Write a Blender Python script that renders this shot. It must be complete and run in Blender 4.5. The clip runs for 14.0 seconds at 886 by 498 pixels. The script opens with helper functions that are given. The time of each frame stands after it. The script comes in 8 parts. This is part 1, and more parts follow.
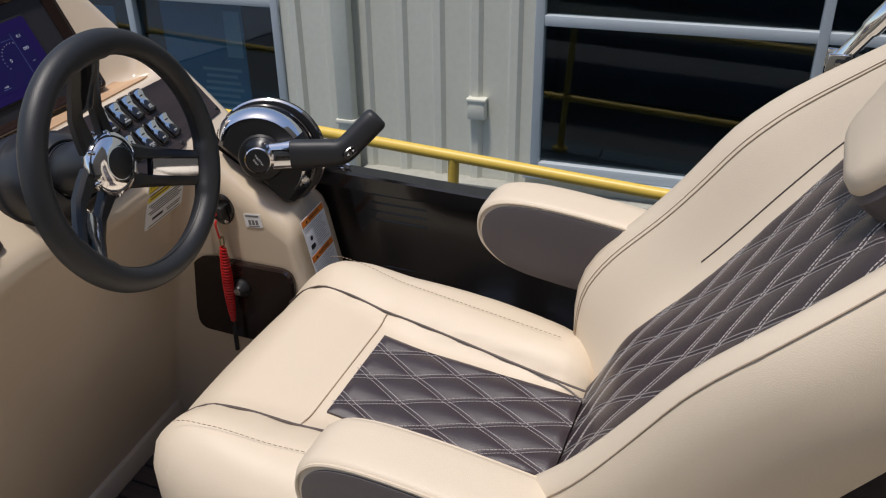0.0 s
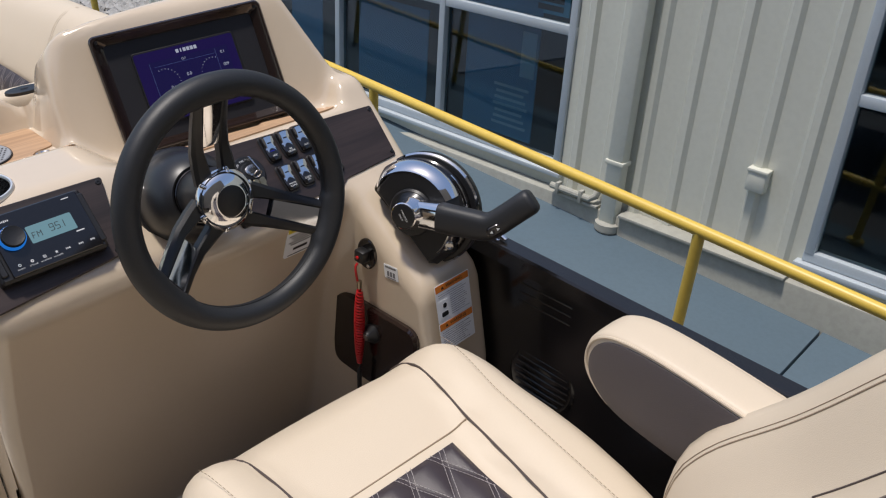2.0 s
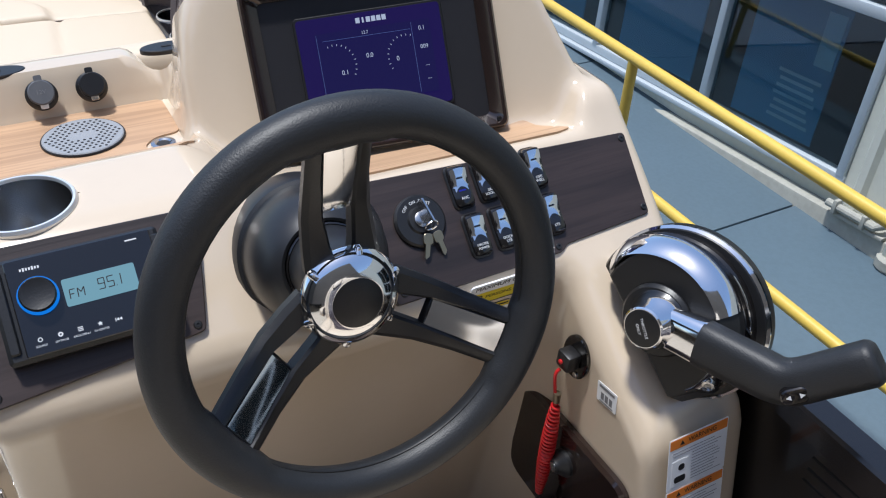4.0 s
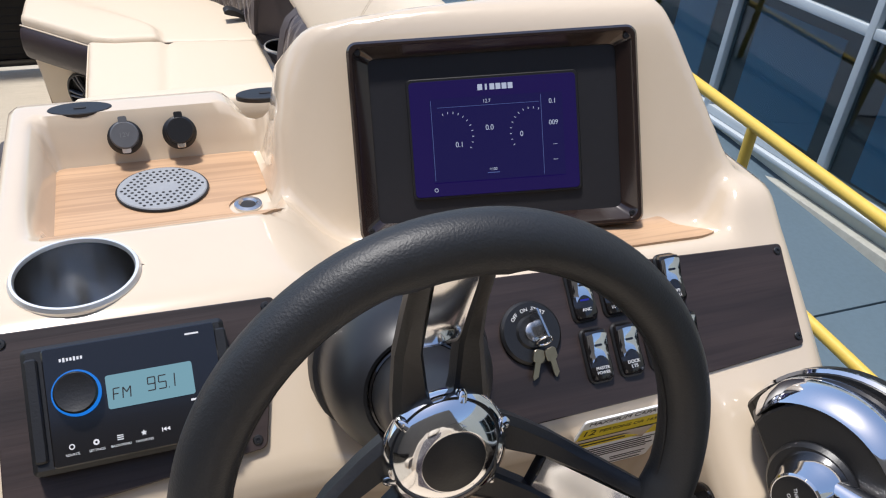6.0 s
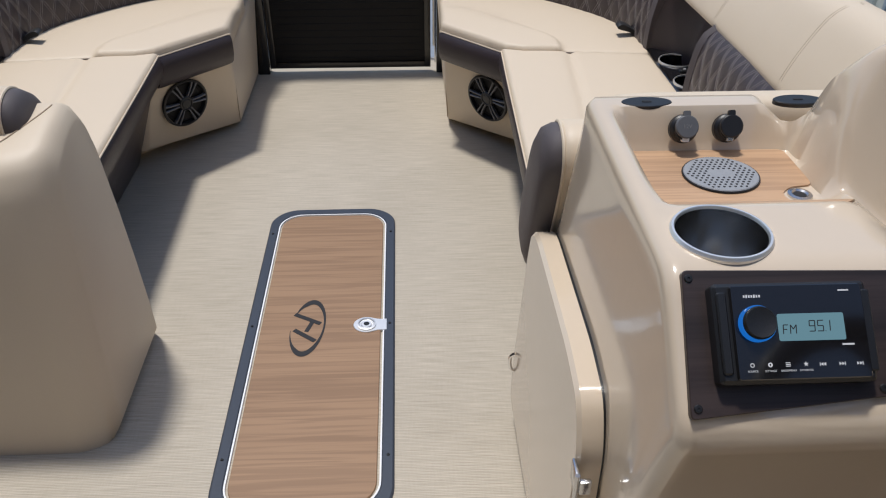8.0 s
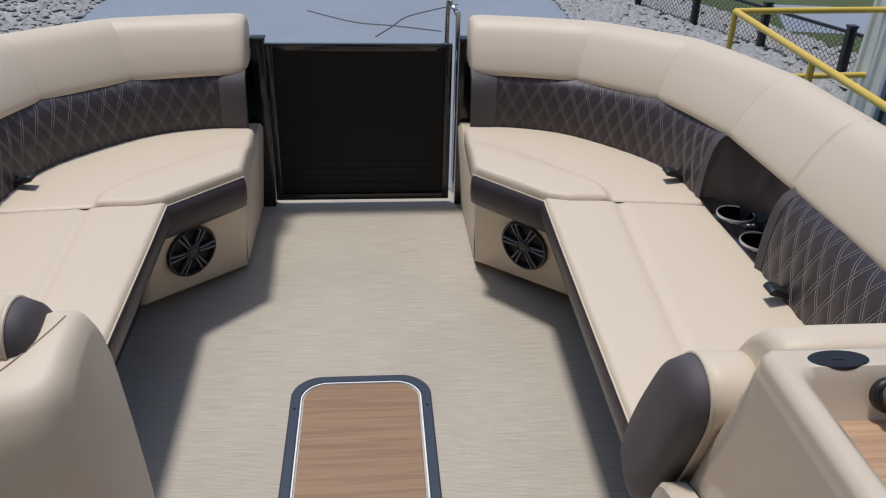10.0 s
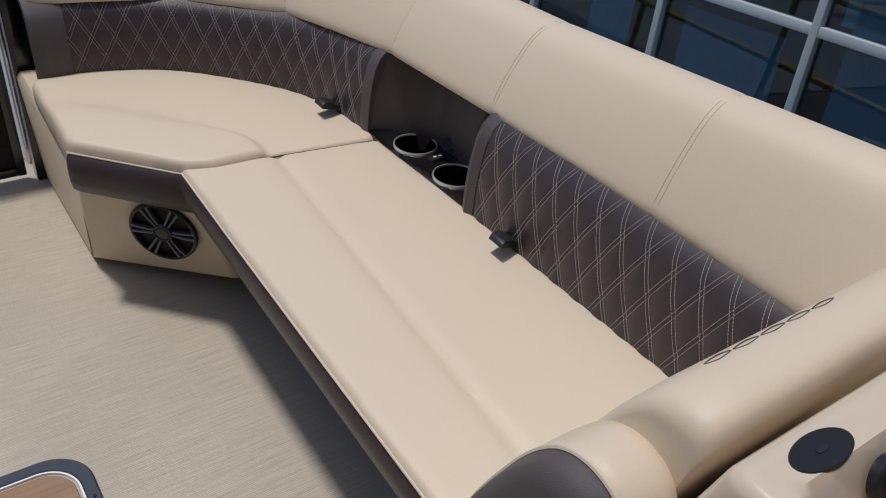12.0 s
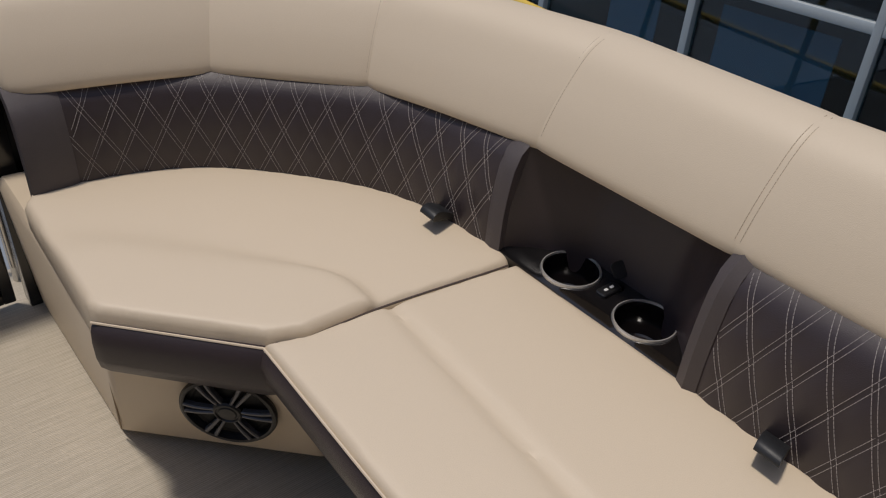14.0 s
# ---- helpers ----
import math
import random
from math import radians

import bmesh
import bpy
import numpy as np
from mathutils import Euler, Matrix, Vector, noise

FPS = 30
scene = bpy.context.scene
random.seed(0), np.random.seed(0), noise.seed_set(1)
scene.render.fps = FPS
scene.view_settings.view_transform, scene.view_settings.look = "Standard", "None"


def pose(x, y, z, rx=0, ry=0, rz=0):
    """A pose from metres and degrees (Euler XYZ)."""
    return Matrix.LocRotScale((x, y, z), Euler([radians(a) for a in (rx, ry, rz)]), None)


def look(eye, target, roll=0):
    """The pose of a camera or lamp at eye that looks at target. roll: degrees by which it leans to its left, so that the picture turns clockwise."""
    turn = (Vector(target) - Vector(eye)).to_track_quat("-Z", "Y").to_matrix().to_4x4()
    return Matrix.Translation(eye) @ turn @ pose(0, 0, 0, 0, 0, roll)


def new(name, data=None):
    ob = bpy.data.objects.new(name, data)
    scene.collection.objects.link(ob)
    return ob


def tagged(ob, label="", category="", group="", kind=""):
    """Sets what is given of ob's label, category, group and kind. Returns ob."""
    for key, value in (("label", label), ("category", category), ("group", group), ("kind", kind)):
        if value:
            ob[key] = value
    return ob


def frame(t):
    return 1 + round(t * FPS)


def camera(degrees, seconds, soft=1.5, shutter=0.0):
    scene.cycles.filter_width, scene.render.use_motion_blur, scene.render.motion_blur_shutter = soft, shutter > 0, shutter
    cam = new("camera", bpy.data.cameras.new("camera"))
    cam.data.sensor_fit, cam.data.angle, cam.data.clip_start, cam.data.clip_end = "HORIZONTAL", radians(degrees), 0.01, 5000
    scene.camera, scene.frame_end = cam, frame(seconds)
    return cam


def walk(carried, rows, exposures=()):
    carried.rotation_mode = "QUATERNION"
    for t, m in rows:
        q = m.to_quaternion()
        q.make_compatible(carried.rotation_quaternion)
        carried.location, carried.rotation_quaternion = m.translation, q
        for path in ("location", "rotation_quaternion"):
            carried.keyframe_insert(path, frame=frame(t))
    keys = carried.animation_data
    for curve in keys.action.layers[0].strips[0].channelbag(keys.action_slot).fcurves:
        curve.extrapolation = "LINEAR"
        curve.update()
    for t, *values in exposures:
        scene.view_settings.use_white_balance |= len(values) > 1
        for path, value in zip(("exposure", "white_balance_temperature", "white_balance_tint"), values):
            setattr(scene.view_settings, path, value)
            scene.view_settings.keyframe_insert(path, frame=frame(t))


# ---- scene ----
cam = camera(56.4, 14.0, 1.15)
PATH = [
    (0, (-0.046, 0.601, 1.436), (1.544, 1.141, 0.35), 0.8),
    (0.5, (-0.011, 0.492, 1.477), (1.493, 1.295, 0.432), 1.6),
    (1, (0.045, 0.391, 1.503), (1.455, 1.351, 0.46), 1.8),
    (1.5, (0.125, 0.379, 1.507), (1.458, 1.432, 0.452), 2.3),
    (2, (0.248, 0.461, 1.483), (1.504, 1.589, 0.41), 2.8),
    (2.5, (0.364, 0.557, 1.441), (1.505, 1.761, 0.323), 2.8),
    (3, (0.484, 0.664, 1.406), (1.489, 1.946, 0.244), 2.3),
    (3.5, (0.564, 0.773, 1.369), (1.461, 2.106, 0.178), 2.6),
    (4, (0.61, 0.881, 1.353), (1.402, 2.274, 0.158), 2.8),
    (4.2, (0.626, 0.915, 1.352), (1.392, 2.334, 0.168), 2.7),
    (6.3, (0.653, 1.047, 1.323), (1.249, 2.573, 0.176), 4.5),
    (6.5, (0.632, 1.037, 1.326), (1.186, 2.546, 0.137), 4.1),
    (7, (0.547, 0.989, 1.309), (0.973, 2.52, 0.095), 2.9),
    (7.5, (0.392, 0.953, 1.315), (0.613, 2.528, 0.101), 1.3),
    (8, (0.23, 0.958, 1.359), (0.311, 2.608, 0.232), 0.3),
    (8.3, (0.157, 0.980, 1.386), (0.213, 2.687, 0.344), 0.4),
    (8.5, (0.113, 0.994, 1.408), (0.186, 2.73, 0.418), 0.8),
    (8.7, (0.08, 1.011, 1.429), (0.172, 2.772, 0.486), 1.2),
    (10.8, (0.008, 1.554, 1.398), (0.338, 3.252, 0.393), 1.6),
    (11, (-0.016, 1.607, 1.383), (0.462, 3.244, 0.339), 2.5),
    (11.5, (-0.009, 1.731, 1.355), (0.782, 3.19, 0.239), 5.1),
    (12, (0.05, 1.882, 1.332), (1.061, 3.183, 0.198), 5.7),
    (12.5, (0.085, 2.024, 1.312), (1.211, 3.205, 0.155), 6.0),
    (13, (0.118, 2.217, 1.288), (1.286, 3.373, 0.148), 5.6),
    (13.5, (0.118, 2.417, 1.267), (1.291, 3.573, 0.133), 5.3),
    (14, (0.133, 2.59, 1.256), (1.199, 3.827, 0.101), 4.2),
]
walk(cam, [(t, look(eye, target, roll)) for t, eye, target, roll in PATH], [(0, 0.15, 6600, 12), (3, 0.25, 6500, 11), (4, 0.52, 5950, 9), (6.5, 0.55, 6400, 11), (7.5, 0.28, 6450, 11), (8.0, 0.00, 6300, 10), (8.5, -0.09, 6150, 10), (11, -0.17, 6200, 11), (12.5, -0.42, 6500, 12), (14, -0.50, 6800, 12)])

# ---- light: a high sun from just off the bow, open sky ----
SUN_TO = Vector((-0.15, 0.13, 1.0)).normalized()
world = bpy.data.worlds.new("sky")
scene.world = world
world.use_nodes = True
sky = world.node_tree.nodes.new("ShaderNodeTexSky")
sky.sky_type, sky.sun_disc = "NISHITA", False
sky.sun_elevation = math.asin(SUN_TO.z)
sky.sun_rotation = math.atan2(SUN_TO.x, SUN_TO.y)
sky.altitude, sky.air_density, sky.dust_density, sky.ozone_density = 20, 1.0, 1.2, 1.0
back = world.node_tree.nodes["Background"]
world.node_tree.links.new(sky.outputs[0], back.inputs[0])
back.inputs[1].default_value = 0.13
sun = new("sun", bpy.data.lights.new("sun", "SUN"))
sun.data.energy, sun.data.angle, sun.data.color = 2.95, radians(6), (1.0, 0.955, 0.895)
sun.matrix_world = look(SUN_TO * 20, (0, 0, 0))
scene.view_settings.exposure = 0.0


# ---- materials ----
def material(name, color, rough=0.5, metal=0.0, **more):
    """A Principled material with two scales of colour variation and a fine bump.
    more: var, var_scale, grain, grain_scale, bump, bump_scale, coat, spec, stretch, dark."""
    m = bpy.data.materials.new(name)
    m.use_nodes = True
    t = m.node_tree
    n, links = t.nodes, t.links
    b = n["Principled BSDF"]
    b.inputs["Roughness"].default_value = rough
    b.inputs["Metallic"].default_value = metal
    b.inputs["Coat Weight"].default_value = more.get("coat", 0.0)
    b.inputs["Coat Roughness"].default_value = 0.08
    b.inputs["Specular IOR Level"].default_value = more.get("spec", 0.5)
    co = n.new("ShaderNodeTexCoord")
    mp = n.new("ShaderNodeMapping")
    mp.inputs["Scale"].default_value = more.get("stretch", (1, 1, 1))
    links.new(co.outputs["Object"], mp.inputs[0])
    big = n.new("ShaderNodeTexNoise")
    big.inputs["Scale"].default_value, big.inputs["Detail"].default_value = more.get("var_scale", 3.0), 4
    fine = n.new("ShaderNodeTexNoise")
    fine.inputs["Scale"].default_value, fine.inputs["Detail"].default_value = more.get("grain_scale", 120.0), 3
    links.new(mp.outputs[0], big.inputs[0])
    links.new(mp.outputs[0], fine.inputs[0])
    dark = more.get("dark", 0.75)
    mixa = n.new("ShaderNodeMix")
    mixa.data_type = "RGBA"
    ra = n.new("ShaderNodeMapRange")
    ra.inputs[1].default_value, ra.inputs[2].default_value = 0.35, 0.7
    ra.inputs[3].default_value, ra.inputs[4].default_value = 0.0, more.get("var", 0.25)
    links.new(big.outputs[0], ra.inputs[0])
    links.new(ra.outputs[0], mixa.inputs[0])
    mixa.inputs[6].default_value = (*color, 1)
    mixa.inputs[7].default_value = (*[c * dark for c in color], 1)
    mixb = n.new("ShaderNodeMix")
    mixb.data_type = "RGBA"
    rb = n.new("ShaderNodeMapRange")
    rb.inputs[1].default_value, rb.inputs[2].default_value = 0.4, 0.65
    rb.inputs[3].default_value, rb.inputs[4].default_value = 0.0, more.get("grain", 0.15)
    links.new(fine.outputs[0], rb.inputs[0])
    links.new(rb.outputs[0], mixb.inputs[0])
    links.new(mixa.outputs[2], mixb.inputs[6])
    mixb.inputs[7].default_value = (*[c * dark * 0.85 for c in color], 1)
    links.new(mixb.outputs[2], b.inputs["Base Color"])
    rr = n.new("ShaderNodeMapRange")
    rr.inputs[3].default_value, rr.inputs[4].default_value = max(rough - 0.06, 0.02), min(rough + 0.08, 1)
    links.new(big.outputs[0], rr.inputs[0])
    links.new(rr.outputs[0], b.inputs["Roughness"])
    if more.get("bump", 0.0):
        gr = n.new("ShaderNodeTexNoise")
        gr.inputs["Scale"].default_value, gr.inputs["Detail"].default_value = more.get("bump_scale", 600.0), 2
        links.new(mp.outputs[0], gr.inputs[0])
        bp = n.new("ShaderNodeBump")
        bp.inputs["Strength"].default_value, bp.inputs["Distance"].default_value = more["bump"], 0.001
        links.new(gr.outputs[0], bp.inputs["Height"])
        links.new(bp.outputs[0], b.inputs["Normal"])
    return m


def wood(name, a, bcol, rough, axis=0, scale=1.0, coat=0.0):
    """Straight wood grain along one axis: broad streaks and fine pores."""
    m = bpy.data.materials.new(name)
    m.use_nodes = True
    n, links = m.node_tree.nodes, m.node_tree.links
    b = n["Principled BSDF"]
    b.inputs["Roughness"].default_value = rough
    b.inputs["Coat Weight"].default_value = coat
    co, mp, mf = n.new("ShaderNodeTexCoord"), n.new("ShaderNodeMapping"), n.new("ShaderNodeMapping")
    s1, s2 = [14 * scale] * 3, [160 * scale] * 3
    s1[axis], s2[axis] = 1.1 * scale, 5 * scale
    mp.inputs["Scale"].default_value, mf.inputs["Scale"].default_value = s1, s2
    links.new(co.outputs["Object"], mp.inputs[0])
    links.new(co.outputs["Object"], mf.inputs[0])
    w1, w2 = n.new("ShaderNodeTexNoise"), n.new("ShaderNodeTexNoise")
    for w, mm, d in ((w1, mp, 5), (w2, mf, 2)):
        w.inputs["Scale"].default_value, w.inputs["Detail"].default_value = 1.0, d
        w.inputs["Distortion"].default_value = 0.6
        links.new(mm.outputs[0], w.inputs[0])
    ramp = n.new("ShaderNodeValToRGB")
    ramp.color_ramp.elements[0].position, ramp.color_ramp.elements[1].position = 0.35, 0.65
    ramp.color_ramp.elements[0].color, ramp.color_ramp.elements[1].color = (*a, 1), (*bcol, 1)
    links.new(w1.outputs[0], ramp.inputs[0])
    mix = n.new("ShaderNodeMix")
    mix.data_type, mix.blend_type = "RGBA", "MULTIPLY"
    mr = n.new("ShaderNodeMapRange")
    mr.inputs[1].default_value, mr.inputs[2].default_value, mr.inputs[3].default_value, mr.inputs[4].default_value = 0.45, 0.6, 0.0, 0.35
    links.new(w2.outputs[0], mr.inputs[0])
    links.new(mr.outputs[0], mix.inputs[0])
    links.new(ramp.outputs[0], mix.inputs[6])
    mix.inputs[7].default_value = (0.45, 0.4, 0.38, 1)
    links.new(mix.outputs[2], b.inputs["Base Color"])
    bp = n.new("ShaderNodeBump")
    bp.inputs["Strength"].default_value, bp.inputs["Distance"].default_value = 0.25, 0.0006
    links.new(w2.outputs[0], bp.inputs["Height"])
    links.new(bp.outputs[0], b.inputs["Normal"])
    return m


def woven_floor():
    """Woven vinyl: close cross ribs with streaks of lighter and darker yarn."""
    m = bpy.data.materials.new("woven_vinyl")
    m.use_nodes = True
    n, links = m.node_tree.nodes, m.node_tree.links
    b = n["Principled BSDF"]
    b.inputs["Roughness"].default_value = 0.62
    co = n.new("ShaderNodeTexCoord")

    def noise_at(scale, detail):
        mp, tx = n.new("ShaderNodeMapping"), n.new("ShaderNodeTexNoise")
        mp.inputs["Scale"].default_value = scale
        tx.inputs["Scale"].default_value, tx.inputs["Detail"].default_value = 1.0, detail
        links.new(co.outputs["Object"], mp.inputs[0])
        links.new(mp.outputs[0], tx.inputs[0])
        return tx
    yarn, weft, patch = noise_at((9, 260, 1), 4), noise_at((220, 25, 1), 2), noise_at((2.5, 2.5, 1), 3)
    wave = n.new("ShaderNodeTexWave")
    wave.wave_type, wave.bands_direction = "BANDS", "Y"
    wave.inputs["Scale"].default_value, wave.inputs["Distortion"].default_value = 75.0, 1.2
    wave.inputs["Detail"].default_value = 2
    links.new(co.outputs["Object"], wave.inputs[0])
    ramp = n.new("ShaderNodeValToRGB")
    e = ramp.color_ramp.elements
    e[0].position, e[0].color = 0.34, (0.45, 0.400, 0.318, 1)
    e[1].position, e[1].color = 0.66, (0.585, 0.525, 0.428, 1)
    add = n.new("ShaderNodeMix")
    add.data_type = "FLOAT"
    add.inputs[0].default_value = 0.16
    links.new(yarn.outputs[0], add.inputs[2])
    links.new(weft.outputs[0], add.inputs[3])
    links.new(add.outputs[0], ramp.inputs[0])
    mix = n.new("ShaderNodeMix")
    mix.data_type, mix.blend_type = "RGBA", "MULTIPLY"
    mr = n.new("ShaderNodeMapRange")
    mr.inputs[3].default_value, mr.inputs[4].default_value = 0.48, 0.0
    links.new(wave.outputs[1], mr.inputs[0])
    links.new(mr.outputs[0], mix.inputs[0])
    links.new(ramp.outputs[0], mix.inputs[6])
    mix.inputs[7].default_value = (0.55, 0.5, 0.44, 1)
    mx2 = n.new("ShaderNodeMix")
    mx2.data_type, mx2.blend_type = "RGBA", "MULTIPLY"
    m2 = n.new("ShaderNodeMapRange")
    m2.inputs[1].default_value, m2.inputs[2].default_value, m2.inputs[4].default_value = 0.4, 0.7, 0.4
    links.new(patch.outputs[0], m2.inputs[0])
    links.new(m2.outputs[0], mx2.inputs[0])
    links.new(mix.outputs[2], mx2.inputs[6])
    mx2.inputs[7].default_value = (0.8, 0.79, 0.76, 1)
    links.new(mx2.outputs[2], b.inputs["Base Color"])
    bp = n.new("ShaderNodeBump")
    bp.inputs["Strength"].default_value, bp.inputs["Distance"].default_value = 0.4, 0.0010
    links.new(wave.outputs[1], bp.inputs["Height"])
    links.new(bp.outputs[0], b.inputs["Normal"])
    return m


def emitter(name, color, strength):
    m = bpy.data.materials.new(name)
    m.use_nodes = True
    b = m.node_tree.nodes["Principled BSDF"]
    b.inputs["Base Color"].default_value = (0.01, 0.01, 0.01, 1)
    b.inputs["Roughness"].default_value = 0.15
    b.inputs["Specular IOR Level"].default_value = 0.08
    b.inputs["Emission Color"].default_value = (*color, 1)
    b.inputs["Emission Strength"].default_value = strength
    return m


def pane_glass(name, tint):
    m = bpy.data.materials.new(name)
    m.use_nodes = True
    b = m.node_tree.nodes["Principled BSDF"]
    b.inputs["Base Color"].default_value = (*tint, 1)
    b.inputs["Roughness"].default_value = 0.02
    b.inputs["Transmission Weight"].default_value = 1.0
    b.inputs["IOR"].default_value = 1.5
    return m


CREAM = (0.655, 0.548, 0.412)
M_CREAM = material("cream_vinyl", CREAM, 0.46, var=0.10, var_scale=5, grain=0.05, grain_scale=300, bump=0.35, bump_scale=900, dark=0.9)
M_DARK = material("espresso_vinyl", (0.046, 0.034, 0.037), 0.34, var=0.2, var_scale=8, grain=0.2, grain_scale=400, bump=0.5, bump_scale=900)
M_GREY = material("charcoal_vinyl", (0.092, 0.077, 0.079), 0.5, var=0.2, var_scale=8, grain=0.35, grain_scale=700, bump=0.7, bump_scale=1100)
M_GEL = material("tan_gelcoat", (0.635, 0.525, 0.395), 0.12, var=0.10, var_scale=4, grain=0.04, grain_scale=60, coat=0.6, dark=0.9)
M_PIPE = material("brown_piping", (0.085, 0.062, 0.054), 0.45, var=0.2)
M_THREAD = material("pale_thread", (0.47, 0.43, 0.41), 0.7, var=0.2, grain=0.2)
M_THREAD_TAN = material("tan_thread", (0.36, 0.275, 0.19), 0.7, var=0.2, grain=0.2)
M_BLACK = material("black_plastic", (0.012, 0.012, 0.013), 0.38, var=0.3, grain=0.3, grain_scale=300, bump=0.15, bump_scale=500)
M_RUBBER = material("grained_rubber", (0.018, 0.019, 0.021), 0.46, var=0.25, grain=0.3, grain_scale=300, bump=0.30, bump_scale=620)
M_GLOSS = material("gloss_black", (0.008, 0.007, 0.007), 0.12, var=0.3, coat=0.6, grain=0.1)
M_FENCE = material("black_panel", (0.009, 0.008, 0.008), 0.2, var=0.3, grain=0.2, coat=0.4, bump=0.05, bump_scale=40)
M_CHROME = material("chrome", (0.86, 0.86, 0.87), 0.05, 1.0, var=0.08, grain=0.02)
M_BRIGHT = material("bright_steel", (0.90, 0.89, 0.87), 0.44, 1.0, var=0.1, grain=0.05)
M_STEEL = material("brushed_steel", (0.62, 0.62, 0.62), 0.22, 1.0, var=0.2, grain=0.2, grain_scale=200)
M_BRASS = material("worn_brass", (0.42, 0.36, 0.26), 0.3, 1.0, var=0.3, grain=0.2)
M_CAP = material("charcoal_cap", (0.11, 0.115, 0.125), 0.45, var=0.2, grain=0.2)
M_SATIN = material("satin_black", (0.016, 0.016, 0.0175), 0.36, var=0.2, grain=0.15, grain_scale=200)
M_WENGE = wood("dark_wood_panel", (0.019, 0.013, 0.012), (0.043, 0.029, 0.026), 0.42, 0, 1.5)
M_TEAK = wood("teak_light", (0.455, 0.285, 0.165), (0.535, 0.345, 0.205), 0.5, 0, 0.8)
M_HATCH = wood("teak_hatch", (0.290, 0.176, 0.098), (0.335, 0.207, 0.117), 0.5, 0, 0.55)
M_FLOOR = woven_floor()
M_MESH = material("black_mesh", (0.006, 0.006, 0.007), 0.5, var=0.2, grain=0.2, spec=0.25)
M_SPOKE = material("grey_grille", (0.13, 0.13, 0.14), 0.28, 0.3, var=0.2, grain=0.2)
M_WELL = material("dark_steel", (0.60, 0.60, 0.60), 0.16, 1.0, var=0.2, grain=0.1)
M_HELMDECK = wood("brown_deck_mat", (0.060, 0.040, 0.034), (0.095, 0.064, 0.052), 0.6, 1, 1.0)
# dull brown for the added walls that hold back low sky light
M_SKY_BLOCK = material("sky_block_brown", (0.15, 0.125, 0.10), 0.8, var=0.3, var_scale=0.8, grain=0.2, grain_scale=12)
M_TRIM = material("slate_trim", (0.045, 0.055, 0.075), 0.4, var=0.2, grain=0.2)
M_WHITE = material("white_label", (0.84, 0.85, 0.86), 0.5, var=0.06, grain=0.05, dark=0.9)
M_ORANGE = material("orange_label", (0.75, 0.22, 0.03), 0.5, var=0.06, grain=0.05, dark=0.9)
M_YELLOWLAB = material("yellow_label", (0.78, 0.62, 0.03), 0.5, var=0.06, grain=0.05, dark=0.9)
M_INK = material("ink", (0.01, 0.01, 0.012), 0.6, var=0.1)
M_PRINT = material("white_print", (0.7, 0.7, 0.7), 0.5, var=0.1)
M_GREYINK = material("grey_ink", (0.2, 0.2, 0.21), 0.6, var=0.1)
M_RED = material("red_cord", (0.55, 0.012, 0.015), 0.3, var=0.15, coat=0.3)
M_YELLOW = material("yellow_paint", (0.72, 0.50, 0.085), 0.4, var=0.25, var_scale=2, grain=0.15, grain_scale=40, bump=0.2, bump_scale=60, dark=0.8)
M_SIDING = material("painted_siding", (0.635, 0.635, 0.545), 0.55, var=0.3, var_scale=1.2, grain=0.12, grain_scale=30, bump=0.1, bump_scale=80, dark=0.82)
M_KERB = material("painted_concrete", (0.38, 0.375, 0.325), 0.75, var=0.4, var_scale=2.5, grain=0.3, grain_scale=25, bump=0.6, bump_scale=60)
M_WALK = material("slate_walkway", (0.095, 0.140, 0.175), 0.55, var=0.3, var_scale=1.6, grain=0.2, grain_scale=35, bump=0.4, bump_scale=120, dark=0.78)
M_ALU = material("window_aluminium", (0.52, 0.57, 0.60), 0.4, 0.2, var=0.15, grain=0.1)
M_GLASS = pane_glass("tinted_glass", (0.42, 0.58, 0.66))
M_ROOM = material("room_dark", (0.08, 0.10, 0.12), 0.7, var=0.3)
M_BLUE = material("blue_banner", (0.05, 0.24, 0.40), 0.5, var=0.15, var_scale=1.0)
M_POSTER = material("teal_poster", (0.10, 0.38, 0.52), 0.5, var=0.12, var_scale=1.5)
M_PALEBLUE = material("pale_banner", (0.35, 0.52, 0.62), 0.5, var=0.15)
M_LOT = material("pale_concrete_lot", (0.24, 0.27, 0.31), 0.8, var=0.35, var_scale=0.7, grain=0.25, grain_scale=18, bump=0.5, bump_scale=60, dark=0.8)
M_GROUND = material("asphalt_ground", (0.10, 0.10, 0.10), 0.85, var=0.4, var_scale=0.5, grain=0.4, grain_scale=40)
M_STONE = material("pale_gravel", (0.42, 0.41, 0.39), 0.8, var=0.5, var_scale=9, grain=0.3, grain_scale=60, dark=0.45)
M_GRASS = material("lawn", (0.075, 0.10, 0.030), 0.9, var=0.5, var_scale=2, grain=0.5, grain_scale=60, dark=0.6)

import mathutils
import mathutils.geometry


# ---- building tools ----
def thing(name, label, category, group="", at=(0, 0, 0)):
    ob = new(name)
    ob.location = at
    ob.empty_display_size = 0.05
    return tagged(ob, label, category, group)


